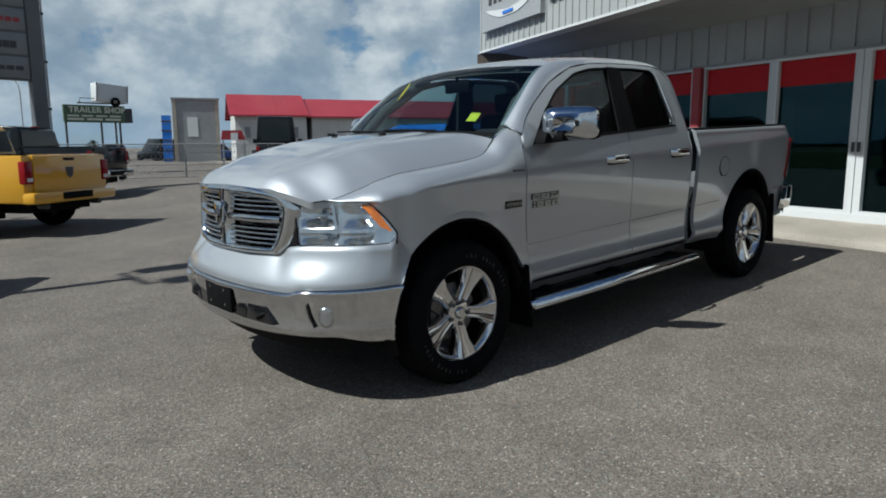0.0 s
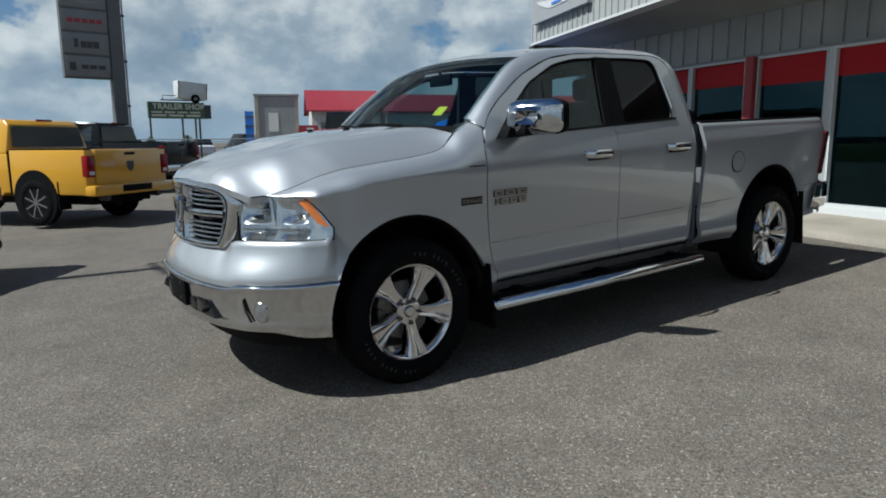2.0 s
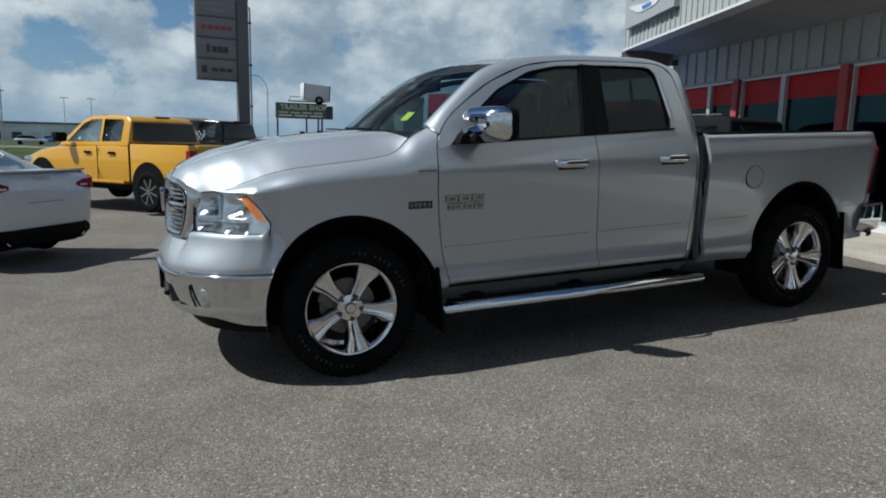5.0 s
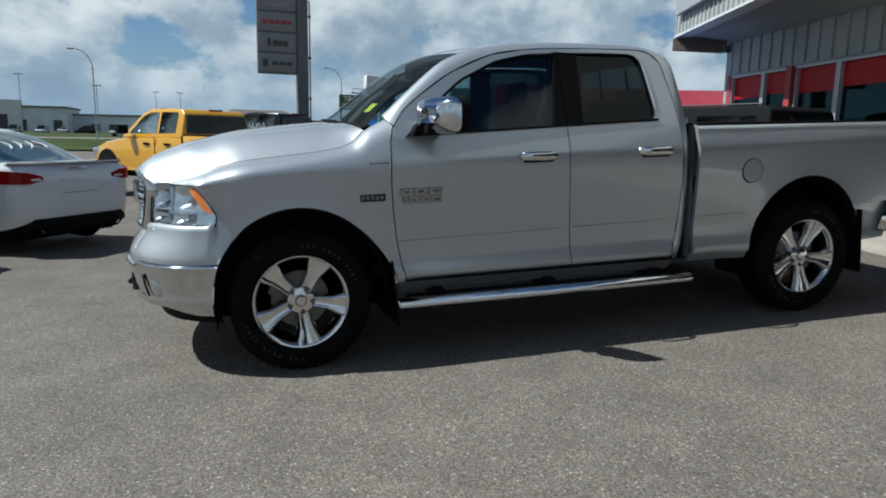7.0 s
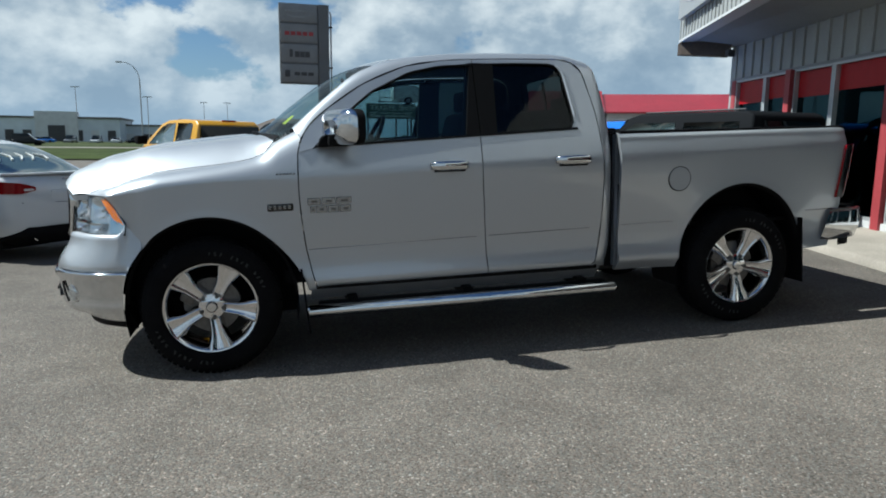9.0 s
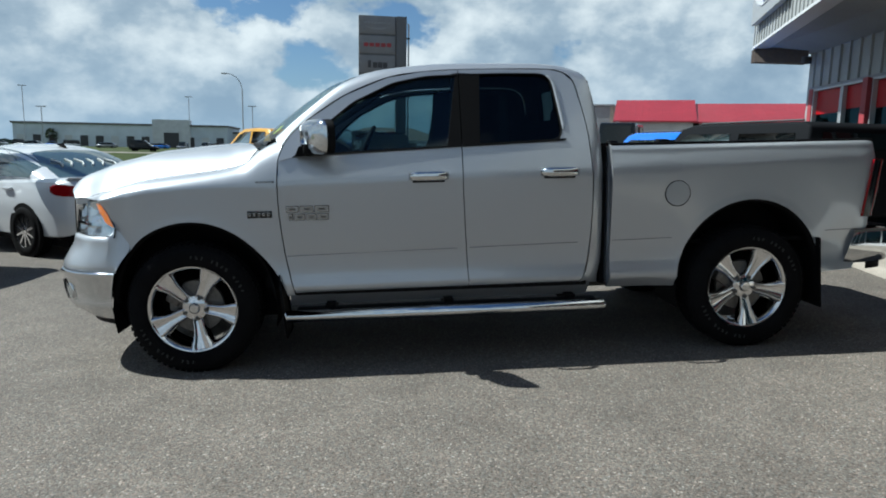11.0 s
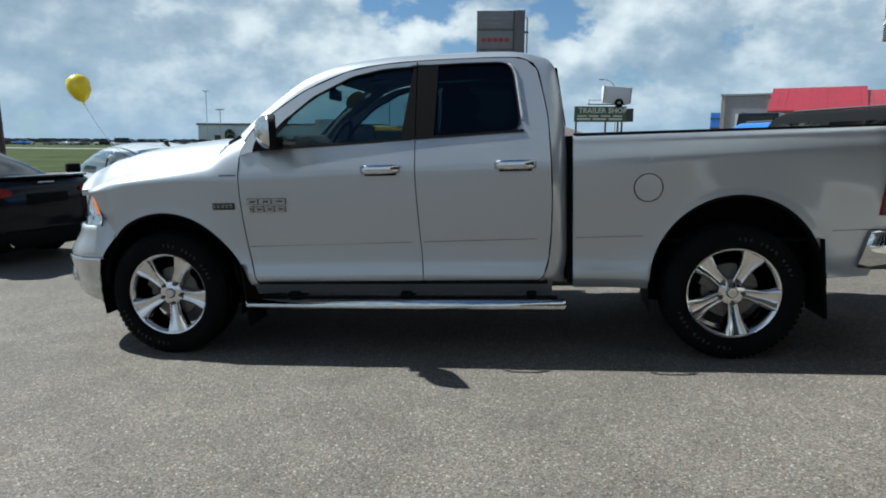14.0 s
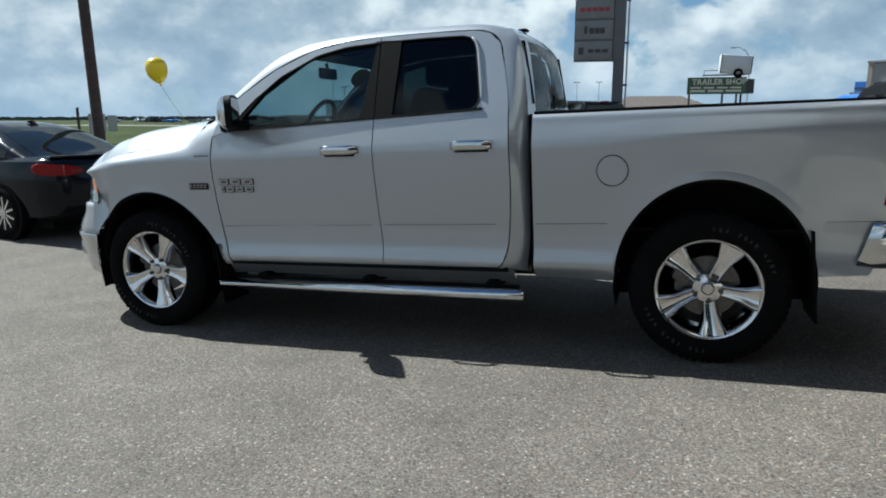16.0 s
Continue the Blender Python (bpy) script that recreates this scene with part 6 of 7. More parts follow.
def car_wheel(parent, x, y, r, out, spokes=5, metal=None):
    w = part("wheel", lathe([(r * 0.64, 0.0), (r * 0.70, -0.012), (r * 0.86, -0.014), (r * 0.97, 0.012), (r, 0.05), (r, 0.17), (r * 0.95, 0.21), (r * 0.6, 0.21)], 32), RUBBER, parent, "black tyre on an alloy rim", m=pose(x, y, r, 0, 0, 0 if out < 0 else 180))
    part("rim", lathe([(r * 0.66, -0.004), (r * 0.62, 0.02), (r * 0.58, 0.07), (0.0, 0.09)], 28), DARKSTEEL, w)
    for k in range(spokes):
        part("spoke", prism([(0.03, -0.016), (r * 0.62, -0.13 / spokes), (r * 0.62, 0.13 / spokes), (0.03, 0.016)], 0.005, 0.04), metal or WHEELMETAL, w, m=pose(0, 0, 0, 0, 360 / spokes * k + 18, 0), smooth=False)
    part("centre_cap", lathe([(0.0, -0.004), (0.05, 0.0), (0.06, 0.04)], 14), metal or WHEELMETAL, w)
    return w


def loft_body(stations):
    """Half sections (x, half width, bottom, shoulder, crown) into a closed skin."""
    rows = []
    for x, w, zb, zs, cr in stations:
        half = [(0.0, zb), (w * 0.80, zb), (w * 0.95, zb + 0.07), (w, zb + (zs - zb) * 0.45), (w * 0.995, zb + (zs - zb) * 0.72), (w * 0.965, zs - 0.04), (w * 0.90, zs), (w * 0.55, zs + cr * 0.8), (0.0, zs + cr)]
        rows.append([(x, y, z) for y, z in half] + [(x, -y, z) for y, z in half[-2:0:-1]])
    bm = grid_bm(rows, closed=True)
    bm.verts.ensure_lookup_table()
    n = len(rows[0])
    for base in (0, len(bm.verts) - n):
        bm.faces.new([bm.verts[base + k] for k in range(n)])
    bmesh.ops.recalc_face_normals(bm, faces=bm.faces[:])
    return sharpen(bm, 42)


def hull(poly, wb, wt):
    """A cabin: an outline of (x, z) whose sides lean in from half width wb to wt."""
    zs = [z for _, z in poly]
    z0, z1 = min(zs), max(zs)
    bm = bmesh.new()
    L = [bm.verts.new((x, wb + (wt - wb) * (z - z0) / (z1 - z0), z)) for x, z in poly]
    R_ = [bm.verts.new((v.co.x, -v.co.y, v.co.z)) for v in L]
    n = len(poly)
    bm.faces.new(L)
    bm.faces.new(R_[::-1])
    for k in range(n):
        bm.faces.new((L[k], R_[k], R_[(k + 1) % n], L[(k + 1) % n]))
    bmesh.ops.recalc_face_normals(bm, faces=bm.faces[:])
    bmesh.ops.bevel(bm, geom=bm.edges[:], offset=0.035, segments=3, affect="EDGES", profile=0.5)
    return sharpen(bm, 50)


def side_pane(poly, wb, wt, z0, z1, sgn, proud=0.006):
    bm = bmesh.new()
    f = [bm.verts.new((x, sgn * (wb + (wt - wb) * (z - z0) / (z1 - z0) + proud), z)) for x, z in poly]
    b = [bm.verts.new(v.co - Vector((0, sgn * 0.012, 0))) for v in f]
    bm.faces.new(f)
    for k in range(len(poly)):
        bm.faces.new((f[k], f[(k + 1) % len(f)], b[(k + 1) % len(f)], b[k]))
    return bm


def cross_pane(p0, p1, w0, w1, lift, bow=0.0):
    """A windshield or rear window between two heights; lift: (x, z) it stands proud."""
    rows = []
    for v in np.linspace(0, 1, 5):
        x, z, w = p0[0] + (p1[0] - p0[0]) * v, p0[1] + (p1[1] - p0[1]) * v, w0 + (w1 - w0) * v
        rows.append([(x + lift[0] + bow * (1 - q * q), w * q, z + lift[1]) for q in np.linspace(-1, 1, 9)])
    return grid_bm(rows)


def scrawl(parent, centre, u, v, n, seed):
    """Strokes of chalk writing that cannot be read, as plain bars."""
    rnd = random.Random(seed)
    for k in range(n):
        c = Vector(centre) + Vector(u) * (k * 0.17)
        a = rnd.uniform(-0.6, 0.6)
        d = (Vector(v) + Vector(u) * a).normalized() * 0.10
        part("chalk_mark", tube([c - d, c + Vector(u).normalized() * 0.05, c + d], 0.014, 5), CHALK, parent)


CAB_ROOF = smooth_curve([(0.40, 0.985), (0.64, 1.06), (1.0, 1.225), (1.4, 1.375), (1.8, 1.448), (2.2, 1.464), (2.6, 1.43), (3.0, 1.305), (3.4, 1.12), (3.72, 0.965)], 80)
CAB_BASE = 0.93


def cab_top(x):
    return lerp_at(x, CAB_ROOF[:, 0], CAB_ROOF[:, 1])


def cab_half(x):
    return lerp_at(x, (0.40, 1.0, 1.8, 2.6, 3.3, 3.72), (0.76, 0.83, 0.85, 0.845, 0.82, 0.78))


def cab_y(x, z):
    """Half width of the cabin at a height: upright at the belt, rounding into the roof."""
    rise = max(cab_top(x) - CAB_BASE, 1e-3)
    q = min(max((z - CAB_BASE) / rise, 0.0), 1.0) ** (1 / 0.60)
    return cab_half(x) * math.sqrt(max(0.0, 1 - q * q)) ** 0.72


def cab_skin():
    rows = []
    for x in np.linspace(0.42, 3.70, 42):
        rise = cab_top(x) - CAB_BASE
        row = []
        for a in np.linspace(0, math.pi, 25):
            c = math.cos(a)
            row.append((x, math.copysign(cab_half(x) * abs(c) ** 0.72, c), CAB_BASE + rise * math.sin(a) ** 0.60))
        rows.append(row)
    return grid_bm(rows)


def cab_side_glass(x0, x1, low, sgn):
    rows = []
    for x in np.linspace(x0, x1, 16):
        zt = max(CAB_BASE + (cab_top(x) - CAB_BASE) * 0.865, low + 0.004)
        rows.append([(x, sgn * (cab_y(x, z) + 0.005), z) for z in np.linspace(low, zt, 6)])
    return grid_bm(rows, thick=(0, -0.012 * sgn, 0))


def cab_end_glass(x0, x1, w0, w1):
    """A windshield or rear window laid on the cabin's curve; w0, w1: share of the width at its two ends."""
    rows = []
    for u in np.linspace(0, 1, 14):
        x = x0 + (x1 - x0) * u
        w = w0 + (w1 - w0) * u
        row = []
        for v in np.linspace(-1, 1, 15):
            y = v * w * cab_half(x)
            q = (abs(y) / cab_half(x)) ** (1 / 0.72)
            row.append((x, y, CAB_BASE + (cab_top(x) - CAB_BASE) * math.sqrt(max(0.0, 1 - q * q)) ** 0.60 + 0.006))
        rows.append(row)
    return grid_bm(rows, thick=(0, 0, -0.012))


def sedan(m, paint, label, pane, group, trim=True):
    c = thing("sedan", m, label, "car", group)
    W = 0.92
    body = part("body", loft_body([(-0.01, 0.50, 0.46, 0.78, 0.01), (0.0, 0.62, 0.42, 0.84, 0.015), (0.03, 0.72, 0.36, 0.93, 0.02), (0.08, 0.79, 0.31, 0.99, 0.025), (0.16, 0.85, 0.27, 1.02, 0.028), (0.35, 0.90, 0.24, 1.03, 0.025), (0.8, W, 0.22, 1.02, 0.02), (1.4, W + 0.01, 0.21, 0.99, 0.02), (2.4, W, 0.21, 0.97, 0.02), (3.4, W, 0.21, 0.95, 0.035), (3.9, 0.91, 0.22, 0.92, 0.05), (4.25, 0.885, 0.23, 0.86, 0.055), (4.5, 0.84, 0.25, 0.79, 0.05), (4.7, 0.74, 0.28, 0.70, 0.04), (4.85, 0.52, 0.34, 0.60, 0.02)]), paint, c)
    cab = part("cabin", cab_skin(), paint, c)
    for sgn in (1, -1):
        part("side_window", cab_side_glass(0.98, 1.88, 1.035, sgn), pane, cab, "side window")
        part("side_window", cab_side_glass(1.94, 3.18, 1.025, sgn), pane, cab, "side window")
        part("pillar_trim", grid_bm([[(x, sgn * (cab_y(x, z) + 0.0035), z) for z in np.linspace(1.03, CAB_BASE + (cab_top(x) - CAB_BASE) * 0.865, 5)] for x in (1.88, 1.91, 1.94)]), BLACK, cab)
        part("chrome_strip", tube([(x, sgn * (cab_y(x, 1.028 - 0.01 * (x - 1) / 2) + 0.006), 1.028 - 0.01 * (x - 1) / 2) for x in np.linspace(0.96, 3.2, 20)], 0.007, 5), CHROME if trim else BLACK, cab)
        part("door_seam", bx(1.885, 1.893, *sorted((sgn * (W - 0.01), sgn * (W + 0.011))), 0.34, 0.96), BLACK, body)
        part("door_seam", bx(2.96, 2.968, *sorted((sgn * (W - 0.01), sgn * (W + 0.005))), 0.34, 0.94), BLACK, body)
        for xh in (1.22, 2.15):
            part("door_handle", bx(xh, xh + 0.20, *sorted((sgn * (W - 0.01), sgn * (W + 0.035))), 0.86, 0.90, 0.01), paint, body)
        part("mirror", bx(2.98, 3.12, *sorted((sgn * 0.86, sgn * 1.07)), 0.97, 1.12, 0.03), BLACK, c)
        for xw in (0.98, 3.80):
            # black disc on the closed body, standing in for the shaded wheel well
            part("wheel_arch", lathe([(0.0, 0.0), (0.365, 0.0), (0.375, 0.02), (0.36, 0.05)], 28), BLACK, c, m=pose(xw, sgn * (W + 0.006), 0.34, 0, 0, 0 if sgn < 0 else 180))
            car_wheel(c, xw, sgn * (W + 0.012), 0.335, -1 if sgn < 0 else 1, 10)
        lamp = part("tail_lamp", grid_bm([[(0.005 + 0.30 * ease((a - 0.42) / 0.58) - 0.014, sgn * (0.40 + 0.525 * math.sin(a * 1.45)), 0.875 + 0.035 * a + q * lerp_at(a, (0.1, 0.35, 0.8, 1), (0.016, 0.062, 0.074, 0.03))) for q in (-1, -0.4, 0.4, 1)] for a in np.linspace(0.12, 1, 11)], thick=(0.04, 0, 0)), REDLENS, c, "wrap-around red tail lamp")
        part("reverse_lens", bx(-0.012, 0.012, *sorted((sgn * 0.52, sgn * 0.64)), 0.858, 0.882, 0.004), LAMPGLASS if not trim else WHITEFRAME, lamp)
        part("exhaust_tip", tube([(0.0, sgn * 0.52, 0.30), (0.12, sgn * 0.52, 0.30)], 0.04, 10), CHROME, c)
    part("rear_window", cab_end_glass(0.60, 1.42, 0.80, 0.66), pane, cab, "rear window")
    part("windshield", cab_end_glass(3.62, 2.72, 0.84, 0.68), pane, cab, "windshield")
    part("spoiler_lip", grid_bm([[(0.04 + 0.10 * u + 0.10 * v * v, 0.78 * v, 1.030 + 0.028 * (1 - u)) for v in np.linspace(-1, 1, 15)] for u in (0, 0.5, 1)], thick=(0, 0, -0.02)), paint, body)
    part("trunk_seam", tube([(0.004 - 0.012 + 0.02 * abs(v) ** 3, 0.66 * v, 0.700 + 0.02 * v * v) for v in np.linspace(-1, 1, 11)], 0.004, 5), BLACK, body)
    part("badge", bx(0.005, 0.03, -0.12, 0.12, 0.975, 0.992, 0.003), CHROME, body)
    part("plate_recess", bx(-0.013, 0.02, -0.30, 0.30, 0.735, 0.855, 0.01), paint if trim else BLACK, body)
    part("lower_bumper", loft_body([(-0.02, 0.52, 0.26, 0.42, 0.0), (0.02, 0.68, 0.23, 0.43, 0.0), (0.16, 0.80, 0.21, 0.41, 0.0), (0.45, 0.84, 0.20, 0.36, 0.0)]), BLACK, c)
    part("roof_fin", prism([(1.50, 1.39), (1.62, 1.475), (1.72, 1.455)], -0.02, 0.02), BLACK, cab)
    part("underside", bx(0.3, 4.5, -0.75, 0.75, 0.16, 0.30), BLACK, c)
    return c, cab


ROW = "cars parked in a row on the lot"


def at(x, y, yaw):
    return pose(x, y, lot_z(x, y), 0, 0, yaw)


white, wcab = sedan(at(-2.13, 5.15, 143.5), WPAINT, "white four-door sedan with chalk marks on its rear window", TEALPANE, ROW)
scrawl(wcab, (0.98, 0.45, 1.226), (0.0, -0.9, 0.0), (0.80, 0, 0.34), 6, 3)
dark, dcab = sedan(at(-3.42, 3.33, 172), DKPAINT, "dark blue-black four-door sedan parked beside the white one", DARKPANE, ROW, False)
third, tcab = sedan(at(-7.6, 6.6, 200), SVPAINT, "silver sedan parked beyond the dark one", DARKPANE, ROW, False)


def pickup(m, paint, label, group, chalk=False, chrome=None):
    """A crew-cab pickup: x runs forward from the tailgate."""
    c = thing("pickup_truck", m, label, "pickup truck", group)
    W = 0.98
    body = part("body", loft_body([(1.78, W, 0.52, 1.30, 0.0), (2.4, W, 0.50, 1.32, 0.0), (3.4, W, 0.50, 1.30, 0.0), (3.95, W, 0.50, 1.28, 0.05), (4.4, W, 0.52, 1.24, 0.10), (5.0, 0.97, 0.52, 1.16, 0.10), (5.45, 0.92, 0.50, 1.05, 0.10), (5.7, 0.74, 0.50, 0.92, 0.05)]), paint, c)
    bed = part("bed", bx(0.02, 1.76, -W, W, 0.56, 1.355, 0.04), paint, c)
    # the bed is solid; a black sheet on top stands for its shaded hollow
    part("bed_opening", bx(0.10, 1.70, -0.80, 0.80, 1.345, 1.362), BLACK, bed)
    for sgn in (1, -1):
        part("rail_cap", bx(0.02, 1.76, *sorted((sgn * 0.84, sgn * 0.97)), 1.352, 1.374, 0.005), BLACK, bed)
    part("tailgate", bx(-0.02, 0.03, -0.80, 0.80, 0.72, 1.35, 0.015), paint, bed)
    part("tailgate_handle", bx(-0.028, -0.015, -0.13, 0.13, 1.25, 1.30, 0.006), BLACK, bed)
    part("emblem", prism([(-0.09, 1.14), (0.09, 1.14), (0.07, 1.0), (0, 0.95), (-0.07, 1.0)], -0.03, -0.018), DARKSTEEL, bed, m=pose(0, 0, 0, 0, 0, -90), smooth=False)
    cabin = [(1.86, 1.28), (1.93, 1.80), (2.05, 1.90), (2.6, 1.93), (3.25, 1.91), (3.5, 1.84), (4.25, 1.28)]
    cab = part("cabin", hull(cabin, 0.93, 0.74), paint, c)
    for sgn in (1, -1):
        part("side_window", side_pane([(2.12, 1.40), (2.14, 1.80), (2.20, 1.84), (2.78, 1.845), (2.74, 1.385)], 0.93, 0.74, 1.28, 1.93, sgn), DARKPANE, cab, "side window")
        part("side_window", side_pane([(2.82, 1.385), (2.87, 1.845), (3.20, 1.835), (3.45, 1.76), (3.92, 1.37)], 0.93, 0.74, 1.28, 1.93, sgn), DARKPANE if chalk else TEALPANE, cab, "side window")
        part("cab_seam", bx(1.765, 1.79, *sorted((sgn * (W - 0.03), sgn * (W + 0.004))), 0.56, 1.34), BLACK, body)
        part("door_seam", bx(2.80, 2.81, *sorted((sgn * (W - 0.01), sgn * (W + 0.005))), 0.60, 1.30), BLACK, body)
        part("rocker_strip", bx(1.95, 4.05, *sorted((sgn * (W - 0.02), sgn * (W + 0.012))), 0.54, 0.60, 0.01), paint, body)
        for xh in (2.22, 3.02):
            part("door_handle", bx(xh, xh + 0.20, *sorted((sgn * (W - 0.01), sgn * (W + 0.03))), 1.13, 1.18, 0.01), BLACK, body)
        part("mirror", bx(3.75, 3.92, *sorted((sgn * 1.0, sgn * 1.25)), 1.36, 1.56, 0.04), BLACK, c)
        for xw in (1.20, 4.80):
            # no well is cut: a black disc paints its shade
            part("wheel_arch", lathe([(0.0, 0.0), (0.50, 0.0), (0.505, 0.02), (0.49, 0.04)], 32), BLACK, c, m=pose(xw, sgn * (W + 0.010), 0.50, 0, 0, 0 if sgn < 0 else 180))
            car_wheel(c, xw, sgn * (W + 0.02), 0.42, -1 if sgn < 0 else 1, 8, BADGE if not chrome else None)
        part("mud_flap", bx(0.66, 0.68, *sorted((sgn * 0.74, sgn * 0.99)), 0.30, 0.80), BLACK, c)
        tl = part("tail_lamp", bx(-0.03, 0.10, *sorted((sgn * 0.82, sgn * (W + 0.008))), 0.88, 1.25, 0.02), REDLENS, c, "dark red tail lamp")
        part("reverse_lens", bx(-0.036, -0.025, *sorted((sgn * 0.84, sgn * 0.95)), 0.92, 0.98, 0.002), WHITEFRAME, tl)
        part("exhaust_tip", tube([(-0.08, sgn * 0.62, 0.50), (0.1, sgn * 0.62, 0.50)], 0.05, 10), DARKSTEEL, c)
        part("headlamp", bx(5.20, 5.62, *sorted((sgn * 0.62, sgn * 0.93)), 0.84, 1.02, 0.05), REFLECTOR, c)
    part("rear_window", cross_pane((1.865, 1.40), (1.915, 1.78), 0.80, 0.74, (-0.012, 0.0)), DARKPANE, cab, "dark rear window")
    part("windshield", cross_pane((4.20, 1.31), (3.52, 1.82), 0.84, 0.72, (0.012, 0.014), 0.04), DARKPANE, cab, "windshield")
    part("roof_lamp", bx(1.93, 1.99, -0.16, 0.16, 1.875, 1.915, 0.006), REDLENS, cab)
    for k in range(5):
        part("marker_lamp", bx(3.10, 3.20, -0.5 + 0.25 * k - 0.04, -0.46 + 0.25 * k, 1.915, 1.945, 0.008), DARKSTEEL, cab)
    bump = part("rear_bumper", bx(-0.16, 0.10, -W, W, 0.55, 0.74, 0.04), chrome or paint, c)
    part("plate_pocket", bx(-0.168, -0.15, -0.36, 0.36, 0.60, 0.72, 0.006), BLACK, bump)
    part("underside", bx(0.2, 5.4, -0.7, 0.7, 0.38, 0.60), BLACK, c)
    part("front_bumper", bx(5.55, 5.78, -0.9, 0.9, 0.48, 0.72, 0.04), chrome or paint, c)
    part("axle", tube([(1.2, -0.8, 0.42), (1.2, 0.8, 0.42)], 0.06, 8), DARKSTEEL, c)
    if chalk:
        scrawl(cab, (3.55, 0.935, 1.50), (-0.9, 0.0, 0.0), (0, 0, 1), 8, 5)
        scrawl(cab, (3.45, 0.955, 1.42), (-0.9, 0.0, 0.0), (0, 0, 1), 7, 8)
    return c


pickup(at(0.44, 10.5, 127), YPAINT, "bright yellow crew-cab pickup with black wheels parked on the lot", "pickups for sale")
pickup(at(2.95, 17.0, 137), BKPAINT, "black crew-cab pickup with white chalk marks on its windows", "pickups for sale", True, CHROME)


def suv(name, m, paint, top, label, H, group, spare=False):
    """A boxy off-roader: x runs forward."""
    c = thing(name, m, label, "car", group)
    part("body", loft_body([(0.0, 0.72, 0.50, 1.05, 0.0), (0.06, 0.78, 0.46, 1.12, 0.0), (0.8, 0.80, 0.44, 1.13, 0.0), (2.6, 0.80, 0.44, 1.12, 0.0), (2.8, 0.78, 0.46, 1.10, 0.03), (3.8, 0.68, 0.52, 1.06, 0.04), (3.95, 0.60, 0.55, 1.0, 0.02)]), paint, c)
    cab = part("hard_top", hull([(0.04, 1.10), (0.10, H - 0.05), (0.20, H), (2.05, H), (2.25, H - 0.05), (2.62, 1.10)], 0.76, 0.66), top, c)
    for sgn in (1, -1):
        part("side_window", side_pane([(0.25, 1.22), (0.28, H - 0.13), (1.15, H - 0.13), (1.15, 1.22)], 0.76, 0.66, 1.10, H, sgn), DARKPANE, cab, "side window")
        part("side_window", side_pane([(1.30, 1.22), (1.30, H - 0.13), (2.10, H - 0.13), (2.40, 1.22)], 0.76, 0.66, 1.10, H, sgn), TEALPANE, cab, "side window")
        part("fender_flare", bx(0.30, 1.20, *sorted((sgn * 0.78, sgn * 0.94)), 0.78, 0.90, 0.03), BLACK, c)
        part("fender_flare", bx(2.75, 3.65, *sorted((sgn * 0.70, sgn * 0.94)), 0.84, 0.94, 0.03), BLACK, c)
        part("mirror", bx(2.32, 2.45, *sorted((sgn * 0.82, sgn * 1.02)), 1.18, 1.36, 0.03), BLACK, c)
        part("tail_lamp", bx(-0.02, 0.05, *sorted((sgn * 0.62, sgn * 0.76)), 0.86, 1.04, 0.01), REDLENS, c)
        for xw in (0.75, 3.2):
            car_wheel(c, xw, sgn * 0.90, 0.38, -1 if sgn < 0 else 1, 5)
    part("windshield", cross_pane((2.60, 1.14), (2.28, H - 0.06), 0.70, 0.64, (0.012, 0.008)), DARKPANE, cab, "windshield")
    part("rear_window", cross_pane((0.035, 1.24), (0.085, H - 0.12), 0.56, 0.52, (-0.012, 0.0)), DARKPANE, cab, "rear window")
    part("roof_rail", tube([(0.3, 0.56, H + 0.02), (2.0, 0.56, H + 0.02)], 0.014, 6), DARKSTEEL, cab)
    if spare:
        part("spare_wheel", lathe([(0.0, 0.0), (0.30, 0.0), (0.37, 0.04), (0.37, 0.20), (0.30, 0.24)], 28), RUBBER, c, m=pose(-0.26, 0.1, 1.22, 0, 0, -90))
    part("underside", bx(0.2, 3.7, -0.6, 0.6, 0.32, 0.52), BLACK, c)
    part("front_bumper", bx(3.92, 4.1, -0.7, 0.7, 0.5, 0.68, 0.03), BLACK, c)
    return c


suv("off_road_car", at(6.57, 3.05, 103.5), DKGREY, DKGREY, "dark grey boxy off-road car parked by the showroom", 1.55, "cars by the showroom")
suv("off_road_car", at(6.95, 6.2, 103.5), BLPAINT, BLPAINT, "bright blue boxy car parked beyond the grey one", 1.50, "cars by the showroom")
suv("off_road_car", at(10.2, 21.3, 60), BKPAINT, BKPAINT, "black van parked behind the lot", 2.2, "cars behind the lot")

# ---- far cars, trees ----
def far_car(m, paint, kind_):
    c = thing("parked_car", m, {"v": "small pickup or van in a far lot", "c": "small car parked in a far lot"}[kind_], "car", "far parked cars")
    hh = 1.45 if kind_ == "c" else 1.85
    part("body", loft_body([(0.0, 0.78, 0.35, 0.85, 0.02), (0.2, 0.88, 0.28, 0.95, 0.03), (2.2, 0.9, 0.26, 0.95, 0.02), (3.9, 0.88, 0.28, 0.88, 0.04), (4.5, 0.70, 0.34, 0.70, 0.02)]), paint, c)
    cb = part("cabin", hull([(0.4 if kind_ == "c" else 0.1, 0.92), (1.1 if kind_ == "c" else 0.2, hh), (2.4, hh), (3.4, 0.92)], 0.80, 0.62), DARKPANE, c)
    part("roof", bx(1.2 if kind_ == "c" else 0.3, 2.35, -0.6, 0.6, hh - 0.03, hh + 0.03, 0.02), paint, cb)
    for xw in (0.8, 3.6):
        for sgn in (1, -1):
            part("wheel", lathe([(0.0, 0.0), (0.30, 0.0), (0.33, 0.04), (0.33, 0.2)], 16), RUBBER, c, m=pose(xw, sgn * 0.92, 0.33, 0, 0, 0 if sgn < 0 else 180))
    return c


rnd = random.Random(11)
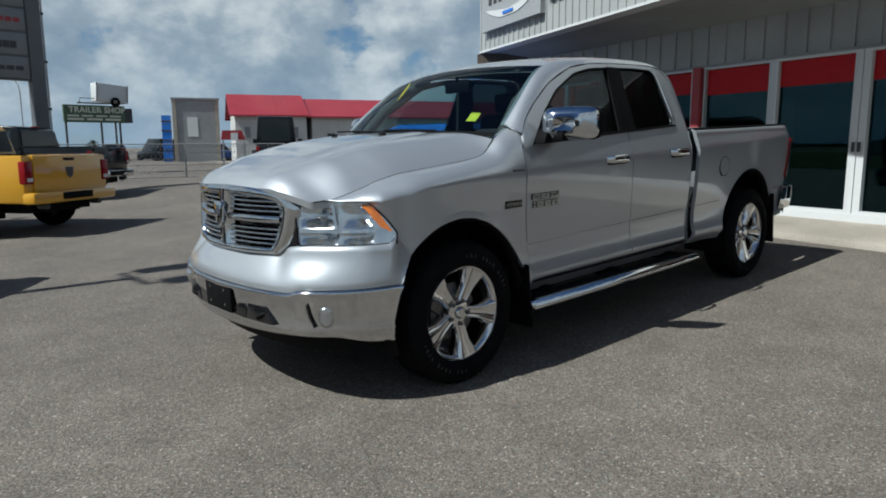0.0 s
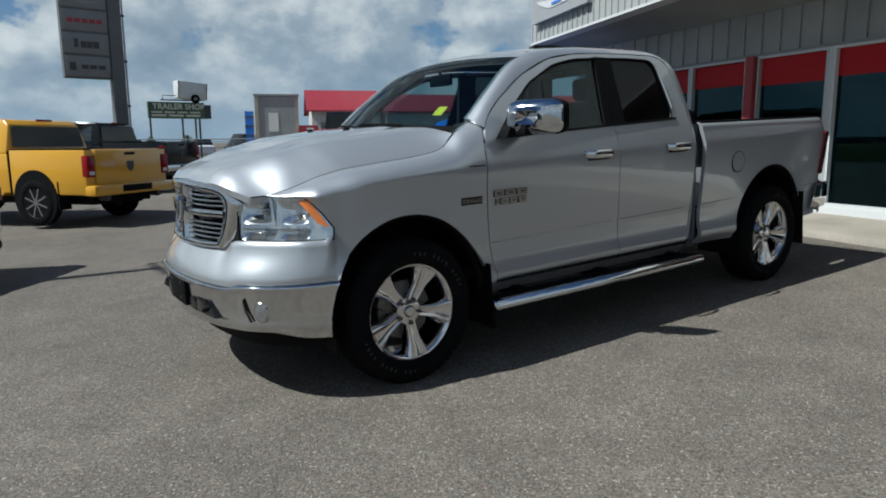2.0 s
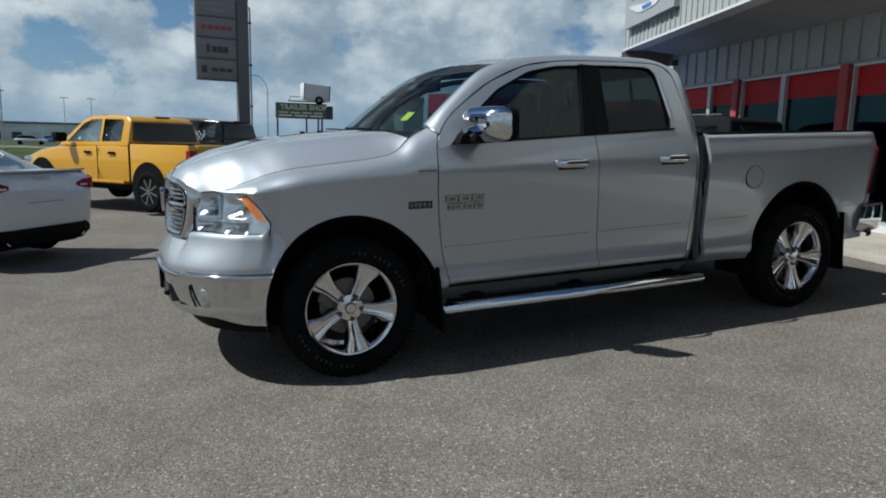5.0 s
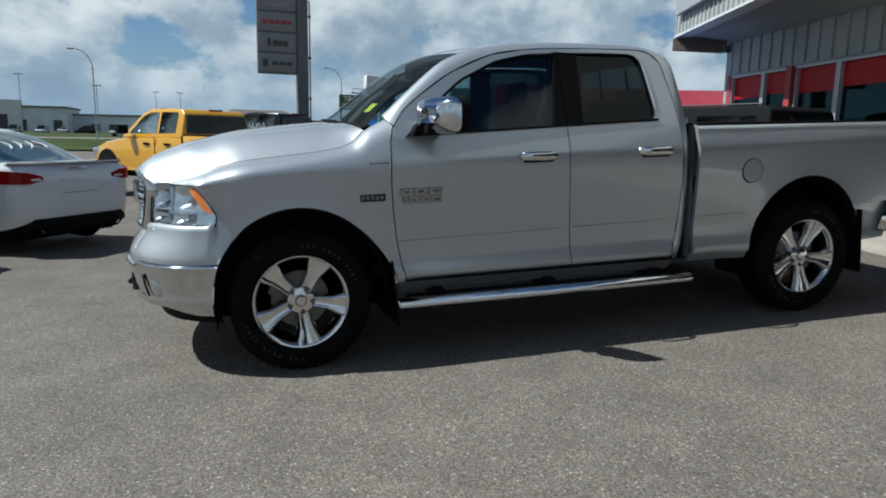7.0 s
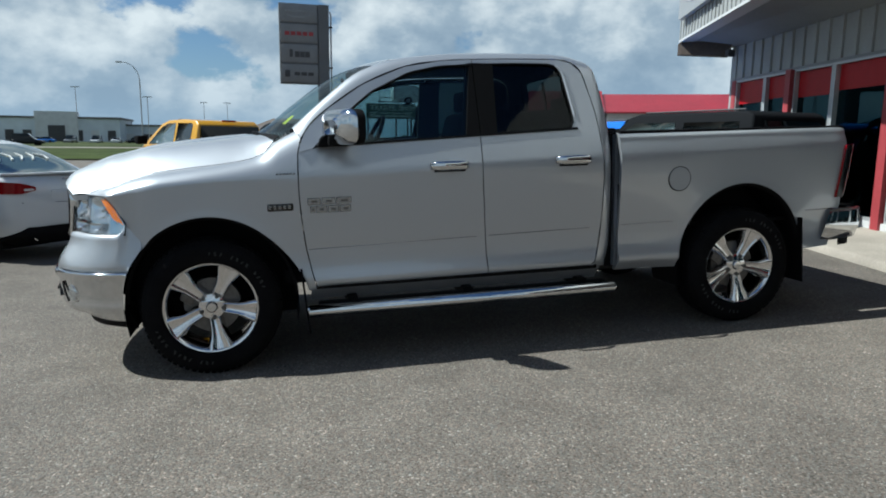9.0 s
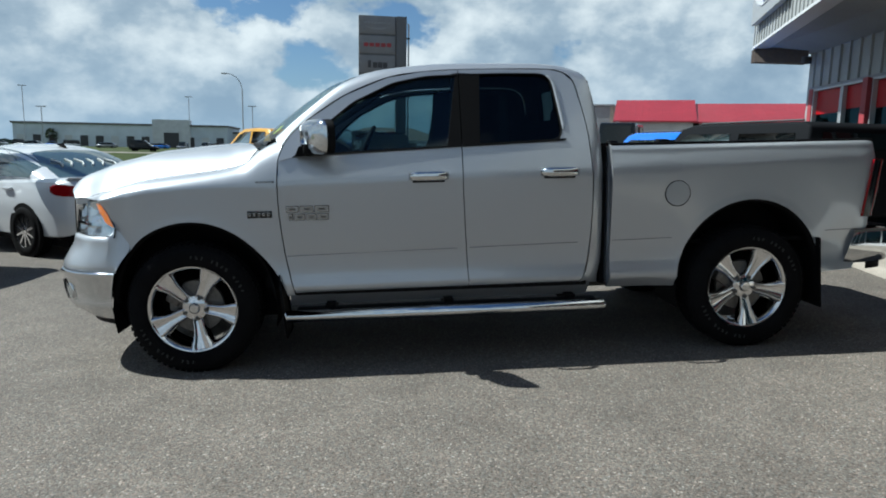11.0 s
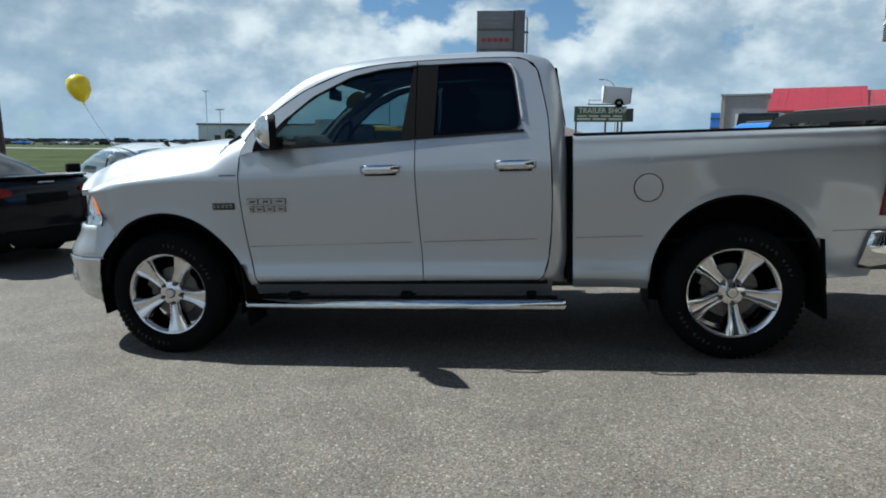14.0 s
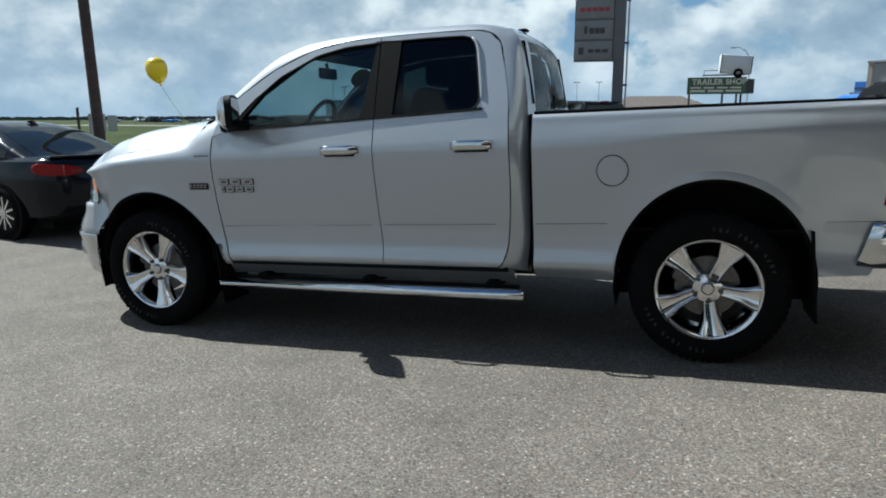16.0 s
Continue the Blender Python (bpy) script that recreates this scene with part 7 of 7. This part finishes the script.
paints = [WPAINT, WPAINT, GPAINT, BKPAINT, WPAINT, BLPAINT, GPAINT]
masters = [far_car(pose(-120 + 8 * k, 168, -0.2, 0, 0, 190), paints[k % 7], "c" if k % 3 else "v") for k in range(7)]
for k in range(44):
    copy_thing(masters[k % 7], pose(-150 + 3.9 * k + rnd.uniform(-0.6, 0.6), 160 + 0.10 * k + rnd.uniform(-2, 2), -0.2, 0, 0, rnd.choice((88, 92, 268, 180))))
for k, (x, y, a) in enumerate(((13.2, 52, 80), (16.8, 51, 95), (20.6, 50, 85), (24.5, 49, 92), (9.5, 60, 80), (29, 47, 90), (33, 45, 92))):
    copy_thing(masters[(k * 2 + 1) % 7], pose(x, y, 0.15, 0, 0, a))
for k, (x, y) in enumerate(((-74, 112), (-69, 113), (-58, 114), (-40, 112), (-20, 118))):
    copy_thing(masters[k % 7], pose(x, y, -0.1, 0, 0, 5))


def tree(x, y, H, seed):
    r = random.Random(seed)
    t = thing("tree", pose(x, y, -0.2), "small dark leafy tree on the far verge", "tree", "far trees")
    bm = tube([(0, 0, 0), (0.1, 0, H * 0.35), (0.0, 0.1, H * 0.75)], [0.18, 0.13, 0.05], 7)
    for k in range(6):
        a = k * 1.05
        z = H * r.uniform(0.3, 0.6)
        tube([(0, 0, z), (math.cos(a) * H * 0.22, math.sin(a) * H * 0.22, z + H * 0.2)], [0.07, 0.02], 5, bm=bm)
    part("trunk", bm, POLEWOOD, t)
    bm = bmesh.new()
    for k in range(260):
        a, e, q = r.uniform(0, 6.28), r.uniform(-0.6, 1.5), r.uniform(0.5, 1.0)
        p = Vector((math.cos(a) * math.cos(e) * H * 0.34 * q, math.sin(a) * math.cos(e) * H * 0.34 * q, H * 0.62 + math.sin(e) * H * 0.38 * q))
        s = H * r.uniform(0.03, 0.06)
        u = Vector((r.uniform(-1, 1), r.uniform(-1, 1), r.uniform(-1, 1))).normalized()
        w = u.cross(Vector((r.uniform(-1, 1), r.uniform(-1, 1), 1))).normalized()
        bm.faces.new([bm.verts.new(p + o * s) for o in (u, w, -u, -w)])
    part("crown", bm, LEAF, t, smooth=False)
    return t


for k, (x, y, H) in enumerate(((18, 95, 2.3), (24, 100, 2.6), (9, 110, 2.4), (-88, 190, 5))):
    tree(x, y, H, 20 + k)
# far dark hedges on the skyline
bm = bmesh.new()
r = random.Random(5)
for k in range(900):
    x = r.uniform(-420, 40)
    y = 250 + r.uniform(-6, 6) + abs(x) * 0.1
    s = r.uniform(1.2, 3.2)
    h = r.uniform(0.8, 2.0)
    a = [bm.verts.new((x + dx * s, y + dy * s, z)) for dx, dy, z in ((-1, 0, -0.5), (1, 0.3, -0.5), (0.6, 0.2, h * 0.8), (0, 0, h), (-0.7, -0.2, h * 0.7))]
    bm.faces.new(a)
tagged(part("far_woods", bm, FARLEAF, smooth=False), "distant dark tree line on the horizon", "woods", kind="stuff")

# ---- balloon ----
bal = thing("balloon", pose(-4.09, 5.0, 2.15) @ Matrix.Diagonal((1.03, 1.03, 1.03, 1)), "yellow balloon on a string above the parked cars", "balloon")
part("skin", lathe([(0.0, 0.175), (0.05, 0.172), (0.10, 0.150), (0.14, 0.105), (0.155, 0.05), (0.155, 0.0), (0.140, -0.07), (0.105, -0.13), (0.06, -0.18), (0.02, -0.205), (0.012, -0.215)], 28, "z"), BALLOON, bal, m=pose(0, 0, 0, 0, -14, 0))
part("knot", lathe([(0.008, -0.210), (0.012, -0.225), (0.022, -0.240), (0.0, -0.238)], 10, "z"), BALLOON, bal, m=pose(0, 0, 0, 0, -14, 0))
part("string", tube([(0.06, 0, -0.235), (0.16, 0.10, -0.50), (0.24, 0.3, -0.80), (0.30, 0.55, -0.95)], 0.0035, 5), CHALK, bal)
